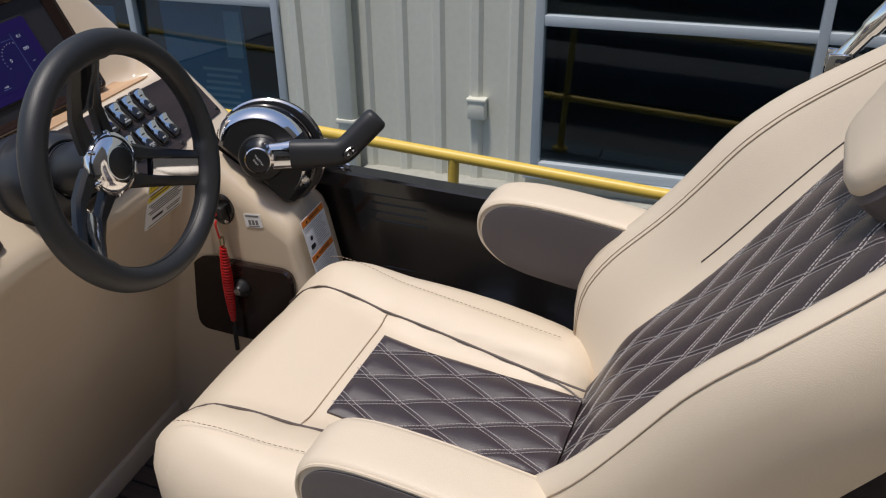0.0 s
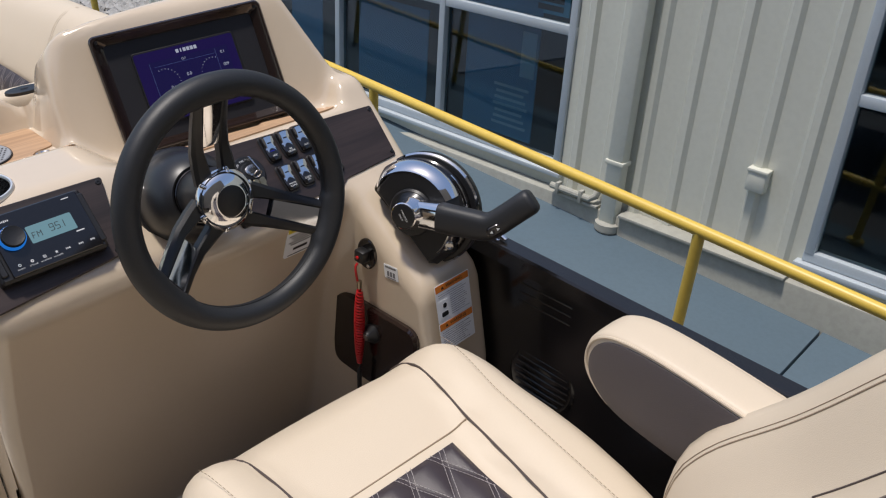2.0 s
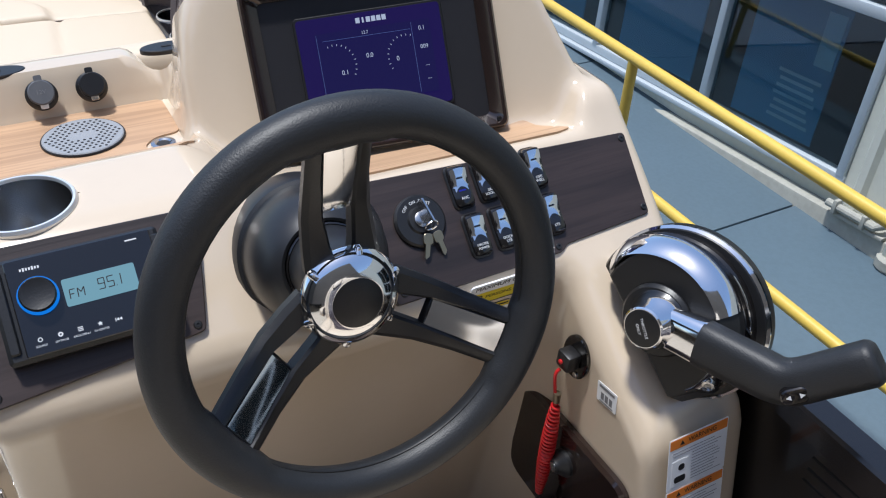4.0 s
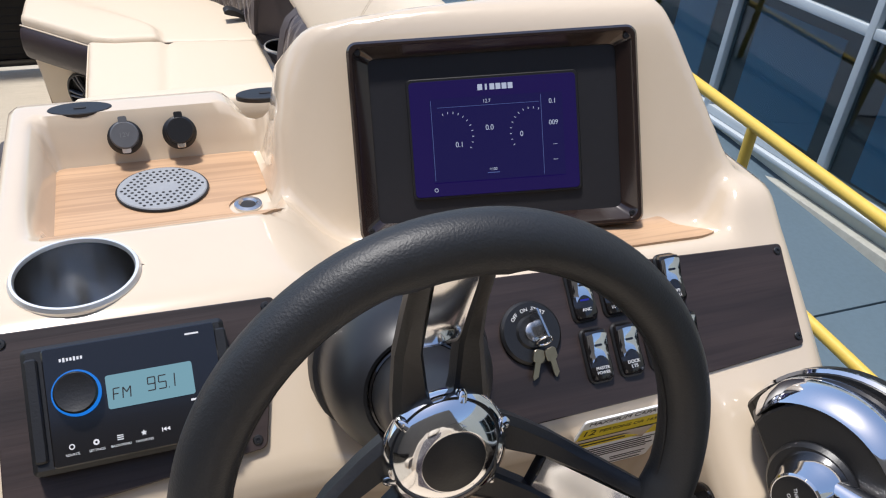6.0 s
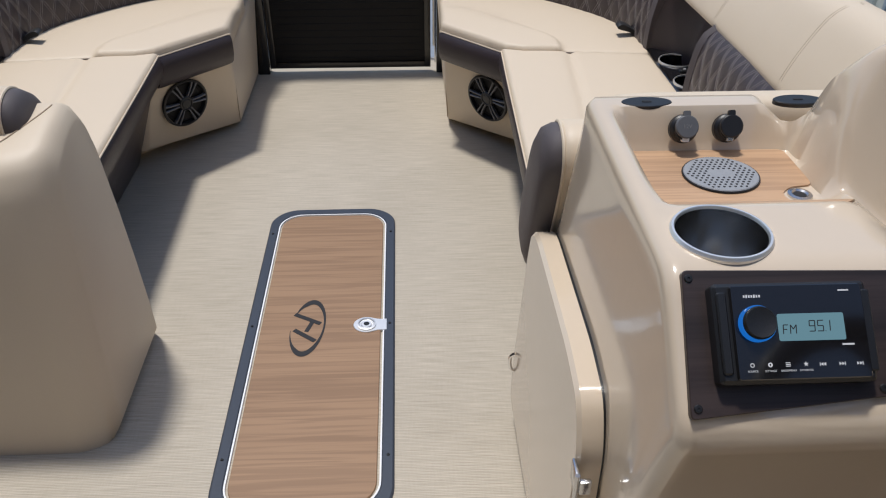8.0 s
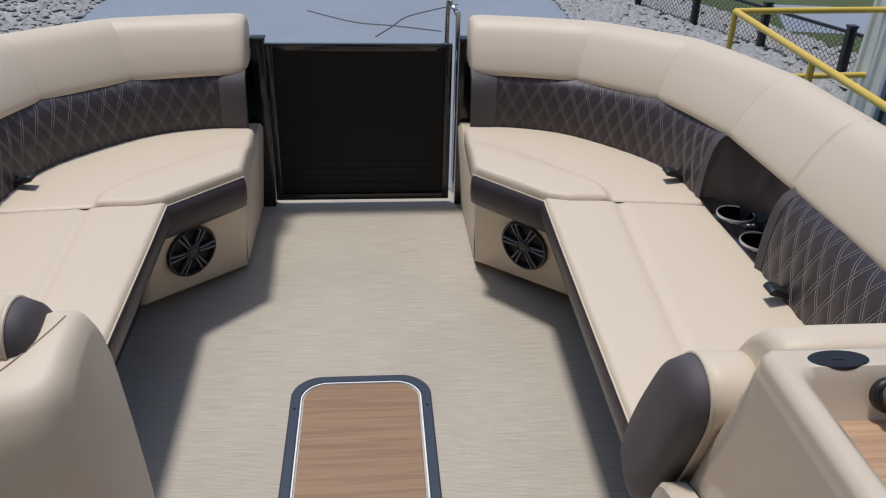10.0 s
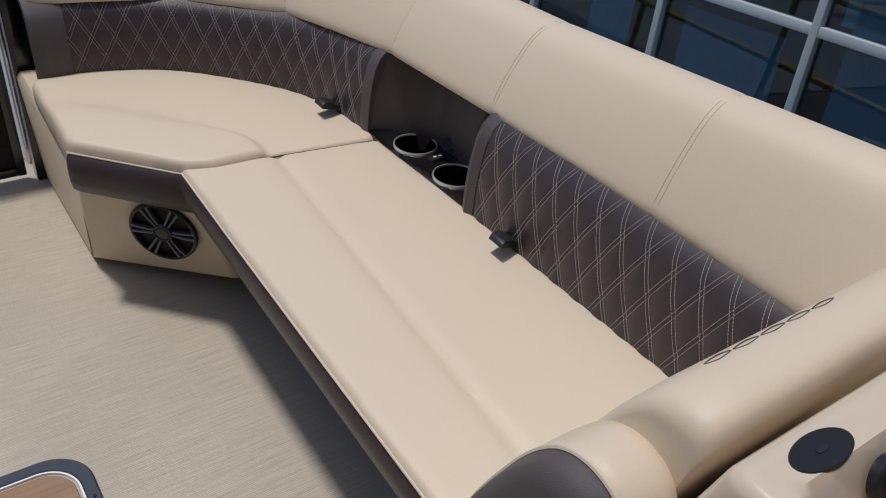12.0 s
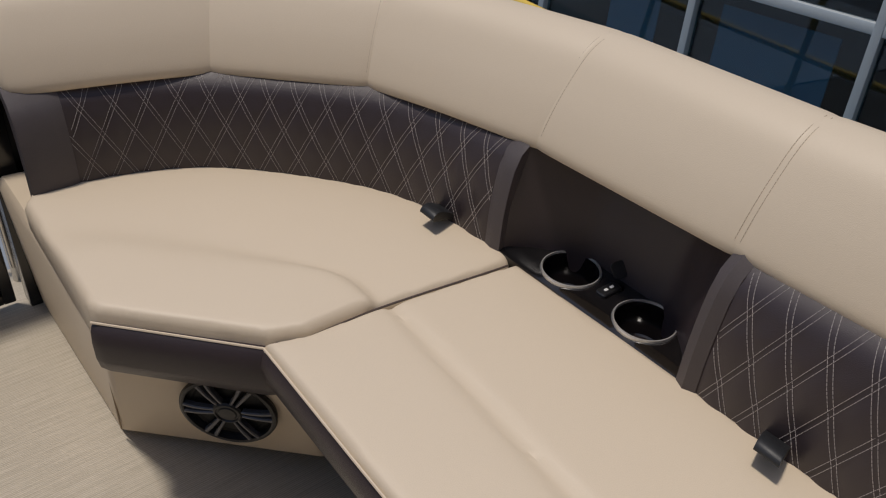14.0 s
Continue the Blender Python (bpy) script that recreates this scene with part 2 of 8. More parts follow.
def part(name, bm, mat, parent=None, label="", sharp=35, kind=""):
    """Link a bmesh, given in world coordinates, as one mesh object under a thing or a part."""
    bmesh.ops.remove_doubles(bm, verts=bm.verts, dist=1e-6)
    bmesh.ops.recalc_face_normals(bm, faces=bm.faces)
    me = bpy.data.meshes.new(name)
    bm.to_mesh(me)
    bm.free()
    for p in me.polygons:
        p.use_smooth = True
    me.set_sharp_from_angle(angle=radians(sharp))
    for m in (mat if isinstance(mat, (list, tuple)) else [mat]):
        me.materials.append(m)
    ob = new(name, me)
    if parent:
        base, q = Vector(), parent
        while q:
            base += q.location
            q = q.parent
        ob.parent = parent
        me.transform(Matrix.Translation(-base))
    return tagged(ob, label, kind=kind)


def rings(bm, loops, closed=True, cap=True):
    """Faces between loops of equally many points."""
    made = [[bm.verts.new(p) for p in loop] for loop in loops]
    n = len(made[0])
    for a, b in zip(made, made[1:]):
        for i in range(n if closed else n - 1):
            j = (i + 1) % n
            bm.faces.new((a[i], a[j], b[j], b[i]))
    if cap:
        bm.faces.new(made[0][::-1])
        bm.faces.new(made[-1])
    return made


def block(bm, lo, hi, r=0.0, seg=2, m=None):
    """A box with rounded edges, optionally turned by m."""
    v = bmesh.ops.create_cube(bm, size=1)["verts"]
    for p in v:
        p.co = Vector([(lo[i] + hi[i]) / 2 + p.co[i] * (hi[i] - lo[i]) for i in range(3)])
    es = list({e for p in v for e in p.link_edges})
    if r:
        v = list({x for f in bmesh.ops.bevel(bm, geom=es, offset=r, segments=seg, profile=0.5, affect="EDGES")["faces"] for x in f.verts} | {x for x in v if x.is_valid})
    if m:
        bmesh.ops.transform(bm, matrix=m, verts=[x for x in v if x.is_valid])
    return v


def hexa(bm, pts, r=0.0, seg=3):
    """A six-sided body from eight corners (bottom four, top four, both the same way round)."""
    v = [bm.verts.new(p) for p in pts]
    fs = [bm.faces.new([v[i] for i in q]) for q in ((3, 2, 1, 0), (4, 5, 6, 7), (0, 1, 5, 4), (1, 2, 6, 5), (2, 3, 7, 6), (3, 0, 4, 7))]
    if r:
        es = list({e for f in fs for e in f.edges})
        bmesh.ops.bevel(bm, geom=es, offset=r, segments=seg, profile=0.5, affect="EDGES")


def smooth_line(pts, n=8, closed=False):
    """Catmull-Rom through the points."""
    p = [Vector(q) for q in pts]
    out = []
    m = len(p)
    for i in range(m if closed else m - 1):
        a, b, c, d = (p[(i + k) % m] if closed else p[min(max(i + k, 0), m - 1)] for k in (-1, 0, 1, 2))
        for j in range(n):
            t = j / n
            out.append(0.5 * ((2 * b) + (c - a) * t + (2 * a - 5 * b + 4 * c - d) * t * t + (3 * b - a - 3 * c + d) * t ** 3))
    if not closed:
        out.append(p[-1])
    return out


def tube(bm, pts, r, seg=10, closed=False, cap=True):
    """A round tube along points; r may be a number or one for each point."""
    p = [Vector(q) for q in pts]
    n = len(p)
    rad = r if isinstance(r, (list, tuple)) else [r] * n
    up = None
    loops = []
    for i in range(n):
        a, b = (p[(i - 1) % n], p[(i + 1) % n]) if closed else (p[max(i - 1, 0)], p[min(i + 1, n - 1)])
        t = (b - a).normalized()
        if up is None:
            up = t.cross(Vector((0, 0, 1)) if abs(t.z) < 0.9 else Vector((1, 0, 0))).normalized()
        up = (up - t * up.dot(t)).normalized()
        side = t.cross(up)
        loops.append([p[i] + rad[i] * (math.cos(k * math.tau / seg) * up + math.sin(k * math.tau / seg) * side) for k in range(seg)])
    if closed:
        loops.append(loops[0])
    rings(bm, loops, True, cap and not closed)


def lathe(bm, profile, m, seg=32, cap=True):
    """A body turned about the z axis of m: profile of (radius, height)."""
    rings(bm, [[m @ Vector((max(r, 1e-5) * math.cos(k * math.tau / seg), max(r, 1e-5) * math.sin(k * math.tau / seg), z)) for k in range(seg)] for r, z in profile], True, cap)


def axes(origin, z, x=(1, 0, 0)):
    """A pose whose z axis is z and whose x axis is as near x as can be."""
    z = Vector(z).normalized()
    x = Vector(x)
    x = (x - z * x.dot(z)).normalized()
    y = z.cross(x)
    return Matrix(((x.x, y.x, z.x, origin[0]), (x.y, y.y, z.y, origin[1]), (x.z, y.z, z.z, origin[2]), (0, 0, 0, 1)))


def rounded(w, h, r, seg=6, cx=0.0, cy=0.0):
    """The outline of a rounded rectangle."""
    out = []
    for sx, sy, a0 in ((1, 1, 0), (-1, 1, 90), (-1, -1, 180), (1, -1, 270)):
        for k in range(seg + 1):
            a = radians(a0 + 90 * k / seg)
            out.append((cx + sx * (w / 2 - r) + r * math.cos(a), cy + sy * (h / 2 - r) + r * math.sin(a)))
    return out


def plate(bm, outline, z0, z1, m, edge=0.0):
    """A flat plate from an outline in the plane of m, with its top edge eased."""
    loops = [[m @ Vector((x, y, z0)) for x, y in outline]]
    if edge:
        loops.append([m @ Vector((x, y, z1 - edge)) for x, y in outline])
        ins = inset(outline, edge)
        loops.append([m @ Vector((x, y, z1)) for x, y in ins])
    else:
        loops.append([m @ Vector((x, y, z1)) for x, y in outline])
    rings(bm, loops)


def inset(outline, d):
    """Move a counter-clockwise outline inwards by d."""
    n = len(outline)
    area = sum(outline[i][0] * outline[(i + 1) % n][1] - outline[(i + 1) % n][0] * outline[i][1] for i in range(n))
    s = 1 if area > 0 else -1
    out = []
    for i in range(n):
        a, b, c = Vector(outline[i - 1]), Vector(outline[i]), Vector(outline[(i + 1) % n])
        e1, e2 = (b - a), (c - b)
        n1 = Vector((-e1.y, e1.x)).normalized() if e1.length > 1e-9 else Vector((0, 0))
        n2 = Vector((-e2.y, e2.x)).normalized() if e2.length > 1e-9 else n1
        q = n1 + n2
        q = q / max(q.dot(n1), 0.35) if q.length > 1e-6 else n1
        out.append(tuple(b + s * d * q))
    return out


def ring_plate(bm, outer, inner, z0, z1, m):
    """A flat ring between two outlines of equally many points."""
    f = lambda o, z: [m @ Vector((x, y, z)) for x, y in o]
    loops = [f(inner, z0), f(outer, z0), f(outer, z1), f(inner, z1), f(inner, z0)]
    rings(bm, loops, True, False)


def relief(bm, outline, height, fine=0.02, coarse=0.03, near=0.05, m=Matrix(), more=()):
    """A top skin over an outline: height(x, y, d) gives z, d the distance to the edge. Returns the rim vertices in order."""
    area = sum(outline[i][0] * outline[(i + 1) % len(outline)][1] - outline[(i + 1) % len(outline)][0] * outline[i][1] for i in range(len(outline)))
    if area < 0:
        outline = outline[::-1]
    rim = []
    for i in range(len(outline)):
        p, q = Vector(outline[i]), Vector(outline[(i + 1) % len(outline)])
        k = max(int((q - p).length / fine + 0.5), 1)
        rim += [p.lerp(q, j / k) for j in range(k)]
    R = np.array([tuple(p) for p in rim])
    A, D = R, np.roll(R, -1, 0) - R
    L2 = (D ** 2).sum(1)

    def dist(P):
        out = np.full(len(P), 9.0)
        inside = np.zeros(len(P), bool)
        for k in range(len(A)):
            w = P - A[k]
            t = np.clip(w @ D[k] / max(L2[k], 1e-12), 0, 1)
            out = np.minimum(out, np.hypot(*(w - t[:, None] * D[k]).T))
            y0, y1 = A[k][1], A[k][1] + D[k][1]
            c = (y0 > P[:, 1]) != (y1 > P[:, 1])
            if c.any() and y1 != y0:
                inside ^= c & (P[:, 0] < A[k][0] + (P[:, 1] - y0) / (y1 - y0) * D[k][0])
        return np.where(inside, out, -out)
    lo, hi = R.min(0), R.max(0)

    def grid(step, shift):
        g = np.stack(np.meshgrid(np.arange(lo[0] + shift, hi[0], step), np.arange(lo[1] + shift, hi[1], step)), -1).reshape(-1, 2)
        return g, dist(g)
    g1, d1 = grid(coarse, coarse * 0.37)
    pts = [g1[d1 > max(near, coarse * 0.6)]]
    if near > 0:
        g2, d2 = grid(fine, fine * 0.41)
        pts.append(g2[(d2 > fine * 0.35) & (d2 <= near)])
    if len(more):
        pts.append(np.array(more, float))
    P = np.concatenate([R] + pts)
    n = len(R)
    vs, _, fs, *_ = mathutils.geometry.delaunay_2d_cdt([Vector(p) for p in P], [(i, (i + 1) % n) for i in range(n)], [], 1, 1e-7)
    Q = np.array([tuple(v) for v in vs])
    dd = np.maximum(dist(Q), 0)
    made = [bm.verts.new(m @ Vector((x, y, height(x, y, d)))) for (x, y), d in zip(Q, dd)]
    for f in fs:
        try:
            bm.faces.new([made[i] for i in f])
        except ValueError:
            pass
    return rim, [min(made, key=lambda v, p=p: (v.co - m @ Vector((p.x, p.y, height(p.x, p.y, 0.0)))).length_squared) for p in rim]


def cushion(bm, outline, z0, z1, r=0.03, lift=0.008, extra=None, tuck=0.4, m=Matrix(), coarse=0.03):
    """A stuffed pad on an outline: round shoulders, a slightly domed top, and a tucked-in underside."""
    def height(x, y, d):
        z = z1 - r + math.sqrt(max(r * r - max(r - d, 0.0) ** 2, 0.0)) + lift * (1 - math.exp(-max(d - r * 0.6, 0) / 0.05))
        return z + (extra(x, y, d) if extra else 0.0)
    rim, verts = relief(bm, outline, height, min(0.012, r * 0.5), coarse, r * 1.25, m)
    n = len(rim)
    o = inset([tuple(p) for p in rim], r * tuck)
    low = [bm.verts.new(m @ Vector((x, y, z0))) for x, y in o]
    mid = [bm.verts.new(m @ Vector((p.x, p.y, min(z0 + r * 0.8, z1 - r)))) for p in rim]
    for i in range(n):
        j = (i + 1) % n
        bm.faces.new((verts[i], verts[j], mid[j], mid[i])) if verts[i] is not verts[j] else None
        bm.faces.new((mid[i], mid[j], low[j], low[i]))
    bm.faces.new(low[::-1])


def step(a, b, x):
    t = min(max((x - a) / (b - a), 0.0), 1.0)
    return t * t * (3 - 2 * t)


def circle(x, y, r, n=48):
    return [(x + r * math.cos(k * math.tau / n), y + r * math.sin(k * math.tau / n)) for k in range(n)]


def stitches(bm, pts, normals, dash=0.0044, gap=0.0013, w=0.0008, h=0.0005):
    """A row of single stitches lying on a surface along a line."""
    acc = 0.0
    step = dash + gap
    nxt = 0.0
    for i in range(len(pts) - 1):
        a, b = Vector(pts[i]), Vector(pts[i + 1])
        L = (b - a).length
        if L < 1e-9:
            continue
        t = (b - a) / L
        nn = (Vector(normals[i]) + Vector(normals[i + 1])).normalized()
        s = t.cross(nn).normalized() * w / 2
        while nxt < acc + L:
            p = a + t * (nxt - acc)
            e = p + t * dash
            v = [bm.verts.new(q) for q in (p - s - nn * h, p + s - nn * h, e + s - nn * h, e - s - nn * h, p - s * 0.6 + nn * h, p + s * 0.6 + nn * h, e + s * 0.6 + nn * h, e - s * 0.6 + nn * h)]
            for q in ((4, 5, 6, 7), (0, 1, 5, 4), (1, 2, 6, 5), (2, 3, 7, 6), (3, 0, 4, 7)):
                bm.faces.new([v[k] for k in q])
            nxt += step
        acc += L


def quilted(name, surf, U, V, pu, pv, mat, parent, label, depth=0.006, cell=0.006, pair=0.0072, back=0.02, fade=9.0):
    """A diamond-quilted panel on surf(u, v) -> (point, normal), u and v in metres, with paired rows of stitching."""
    def height(u, v):
        a, b = math.pi * (u / pu + v / pv), math.pi * (u / pu - v / pv)
        edge = min(1.0, min(u, U - u, v, V - v) / 0.012 + 0.15) * (1 - step(fade, fade + 0.2, v / V))
        return depth * (abs(math.sin(a)) * abs(math.sin(b))) ** 0.55 * edge
    nu, nv = max(int(U / cell), 4), max(int(V / cell), 4)
    bm = bmesh.new()
    grid = []
    for i in range(nu + 1):
        row = []
        for j in range(nv + 1):
            u, v = U * i / nu, V * j / nv
            p, n = surf(u, v)
            row.append(bm.verts.new(p + n * height(u, v)))
        grid.append(row)
    for i in range(nu):
        for j in range(nv):
            bm.faces.new((grid[i][j], grid[i + 1][j], grid[i + 1][j + 1], grid[i][j + 1]))
    rim = [(i, 0) for i in range(nu)] + [(nu, j) for j in range(nv)] + [(i, nv) for i in range(nu, 0, -1)] + [(0, j) for j in range(nv, 0, -1)]
    low = []
    for i, j in rim:
        p, n = surf(U * i / nu, V * j / nv)
        low.append(bm.verts.new(p - n * back))
    for k in range(len(rim)):
        a, b = rim[k], rim[(k + 1) % len(rim)]
        bm.faces.new((grid[a[0]][a[1]], grid[b[0]][b[1]], low[(k + 1) % len(rim)], low[k]))
    panel = part(name, bm, mat, parent, label, sharp=60)
    bm = bmesh.new()
    length = math.hypot(pu, pv)
    off = pair / 2 * length / pv
    for sgn in (1, -1):
        k0 = -int(V / pv) - 2
        for k in range(k0, int(U / pu + V / pv) + 3):
            for o in (-off, off):
                line, nor = [], []
                steps = int(V / 0.008) + 1
                for q in range(steps + 1):
                    v = V * q / steps
                    u = (k - sgn * v / pv) * pu + o
                    if 0.002 <= u <= U - 0.002:
                        p, n = surf(u, v)
                        line.append(p + n * (height(u, v) + 0.0004))
                        nor.append(n)
                if len(line) > 1:
                    stitches(bm, line, nor)
    if bm.verts:
        part("stitching", bm, M_THREAD, panel, "paired pale stitching in a diamond pattern", kind="stuff")
    else:
        bm.free()
    return panel


def lettering(s, size, m, mat, parent, name="lettering", depth=0.0004, align="CENTER"):
    """Words in the built-in font, lying in the plane of m."""
    cu = bpy.data.curves.new("words", "FONT")
    cu.body, cu.size, cu.extrude = s, size, depth
    cu.align_x, cu.align_y = align, "CENTER"
    ob = new("words", cu)
    me = bpy.data.meshes.new_from_object(ob.evaluated_get(bpy.context.evaluated_depsgraph_get()))
    bpy.data.objects.remove(ob)
    bm = bmesh.new()
    bm.from_mesh(me)
    bmesh.ops.transform(bm, matrix=m, verts=bm.verts)
    bpy.data.meshes.remove(me)
    return part(name, bm, mat, parent)


def bars(rows, m, mat, parent, name="fine_print", z=0.0004):
    """Unreadable print as plain bars: rows of (x, y, width, height)."""
    bm = bmesh.new()
    for x, y, w, h in rows:
        plate(bm, [(x - w / 2, y - h / 2), (x + w / 2, y - h / 2), (x + w / 2, y + h / 2), (x - w / 2, y + h / 2)], 0, z, m)
    return part(name, bm, mat, parent)


def screw(at, n, parent, r=0.0045):
    bm = bmesh.new()
    m = axes(at, n)
    lathe(bm, [(r, -0.002), (r, 0.0008), (r * 0.8, 0.0018), (r * 0.35, 0.0019), (r * 0.3, 0.0008)], m, 12)
    return part("screw", bm, M_BLACK, parent)


# ---- outside: ground, ramp, building, rails ----
def ground_sheet():
    bm = bmesh.new()
    v = [bm.verts.new(p) for p in ((-300, -300, -1.42), (300, -300, -1.42), (300, 300, -1.42), (-300, 300, -1.42))]
    bm.faces.new(v)
    tagged(part("ground", bm, M_GROUND), "dark grey asphalt yard round the trailered boat", "ground", kind="structure")
    bm = bmesh.new()
    block(bm, (-4.0, 6.2, -1.6), (3.0, 60, -1.40))
    tagged(part("pavement", bm, M_LOT), "pale blue-grey concrete drive with dark cracks", "pavement", kind="structure")
    # cracks in the concrete
    for pts in (((-0.9, 13.9), (-0.2, 13.2), (0.35, 13.0), (1.0, 12.7)), ((0.35, 13.0), (0.6, 13.6), (1.4, 14.4)), ((0.35, 13.0), (0.1, 12.4))):
        bm = bmesh.new()
        line = [Vector((x, y, -1.398)) for x, y in pts]
        tube(bm, smooth_line(line, 5), 0.012, 4)
        tagged(part("crack", bm, M_GROUND), "dark sealed crack across the pale concrete", "crack", kind="structure")


BED_EDGE = lambda y: 5.55 + 0.37 * (13.65 - y)


def gravel(name, x0, x1, y0, y1, n, seed, z=-1.40):
    rnd = random.Random(seed)
    bm = bmesh.new()
    for k in range(n):
        x, y = rnd.uniform(x0, x1), rnd.uniform(y0, y1)
        if x > BED_EDGE(y) + rnd.uniform(-0.1, 0.06):
            continue
        s = rnd.uniform(0.04, 0.095)
        c = Vector((x, y, z + s * 0.3))
        tw = rnd.random() * 6.28
        top = [c + Vector((math.cos(tw + i * 1.2566) * s * rnd.uniform(0.6, 1), math.sin(tw + i * 1.2566) * s * rnd.uniform(0.6, 1), rnd.uniform(-0.1, 0.2) * s)) for i in range(5)]
        v = [bm.verts.new(p) for p in top]
        a, b = bm.verts.new(c + Vector((rnd.uniform(-.2, .2) * s, rnd.uniform(-.2, .2) * s, s * 0.55))), bm.verts.new(c - Vector((0, 0, s * 0.5)))
        for i in range(5):
            bm.faces.new((v[i], v[(i + 1) % 5], a))
            bm.faces.new((v[(i + 1) % 5], v[i], b))
    tagged(part(name, bm, M_STONE, sharp=5), "bed of pale grey and white river stones", "gravel", kind="stuff")


def gravel_beds():
    for x0, x1, y0, y1 in ((3.0, 9.0, 8.35, 16.0), (-11.0, -4.0, 9.0, 20.0)):
        bm = bmesh.new()
        block(bm, (x0, y0, -1.6), (x1, y1, -1.405))
        tagged(part("gravel_bed", bm, M_STONE), "pale stone bed beside the drive", "gravel", kind="structure")
    gravel("gravel", 3.0, 8.2, 8.4, 15.2, 9500, 3)
    gravel("gravel", -9.0, -4.0, 9.6, 16.0, 2600, 4)
    bm = bmesh.new()
    e = [(BED_EDGE(y), y) for y in (7.0, 17.0)]
    hexa(bm, [(e[0][0], 7.0, -1.7), (40, 7.0, -1.7), (40, 60, -1.7), (e[1][0], 17.0, -1.7), (e[0][0], 7.0, -1.385), (40, 7.0, -1.385), (40, 60, -1.385), (e[1][0], 17.0, -1.385)], 0.0, 1)
    tagged(part("lawn", bm, M_GRASS), "mown green lawn behind the wire fence", "grass", kind="structure")
    bm = bmesh.new()
    hexa(bm, [(5.95, 12.75, -1.7), (12, 11.6, -1.7), (14, 13.4, -1.7), (6.55, 14.5, -1.7), (5.95, 12.75, -1.38), (12, 11.6, -1.38), (14, 13.4, -1.38), (6.55, 14.5, -1.38)], 0.0, 1)
    tagged(part("path", bm, M_LOT), "pale blue-grey paved path across the lawn", "path", kind="structure")


# the building stands a little out of plumb with the trailered deck
UP = Vector((0.07, 0.05, 1.0)).normalized()
ALONG = Vector((0.0, 1.0, -0.033)).normalized()
OUT = ALONG.cross(UP).normalized()          # into the building
ALONG = UP.cross(OUT).normalized()
WALL = Matrix(((ALONG.x, UP.x, -OUT.x, 4.4), (ALONG.y, UP.y, -OUT.y, 2.5), (ALONG.z, UP.z, -OUT.z, -1.15), (0, 0, 0, 1)))


def wbox(bm, a0, a1, h0, h1, d0, d1, r=0.0):
    """A box on the wall: along it, up it, and out from it towards the boat."""
    block(bm, (a0, h0, d0), (a1, h1, d1), r, 2, WALL)


WINDOWS = ((-4.9, -0.95), (0.68, 5.42))


def building():
    top, low = 4.2, -0.5
    # wall body in pieces round the two window bands
    bm = bmesh.new()
    for a0, a1, h0, h1 in ((-12, -4.9, low, top), (-0.95, 0.68, low, top), (5.42, 5.9, low, top), (-4.9, -0.95, low, 0.2), (0.68, 5.42, low, 0.2), (-4.9, -0.95, 2.6, top), (0.68, 5.42, 2.6, top)):
        wbox(bm, a0, a1, h0, h1, -0.2, 0.0)
    wall = tagged(part("wall_building", bm, M_SIDING), "grey-beige painted metal building wall beside the ramp", "wall", kind="structure")
    # standing ribs of the metal siding, each a formed trapezoid
    for a0, a1, h0 in ((-0.90, 0.62, 0.02), (-12, -5.0, 0.02), (5.5, 5.88, 0.02)):
        a = a1
        while a > a0 + 0.04:
            w, d = 0.085, 0.026
            bm = bmesh.new()
            prof = [(a, 0.001), (a - 0.022, d), (a - w + 0.022, d), (a - w, 0.001)]
            loops = [[WALL @ Vector((x, h, z)) for x, z in prof] for h in (h0, top)]
            rings(bm, loops)
            part("rib", bm, M_SIDING, wall)
            a -= 0.236
    # kerb at the foot of the wall
    bm = bmesh.new()
    wbox(bm, -12, 5.95, -0.6, 0.085, 0.002, 0.10, 0.012)
    tagged(part("kerb", bm, M_KERB), "chipped painted concrete kerb along the wall foot", "kerb", kind="structure")
    bm = bmesh.new()
    for a0, a1 in ((-0.92, 0.14), (0.30, 0.62)):
        wbox(bm, a0, a1, 0.088, 0.108, 0.001, 0.125, 0.003)
    part("flashing", bm, M_KERB, wall)
    for a0, a1 in WINDOWS:
        window(a0, a1)


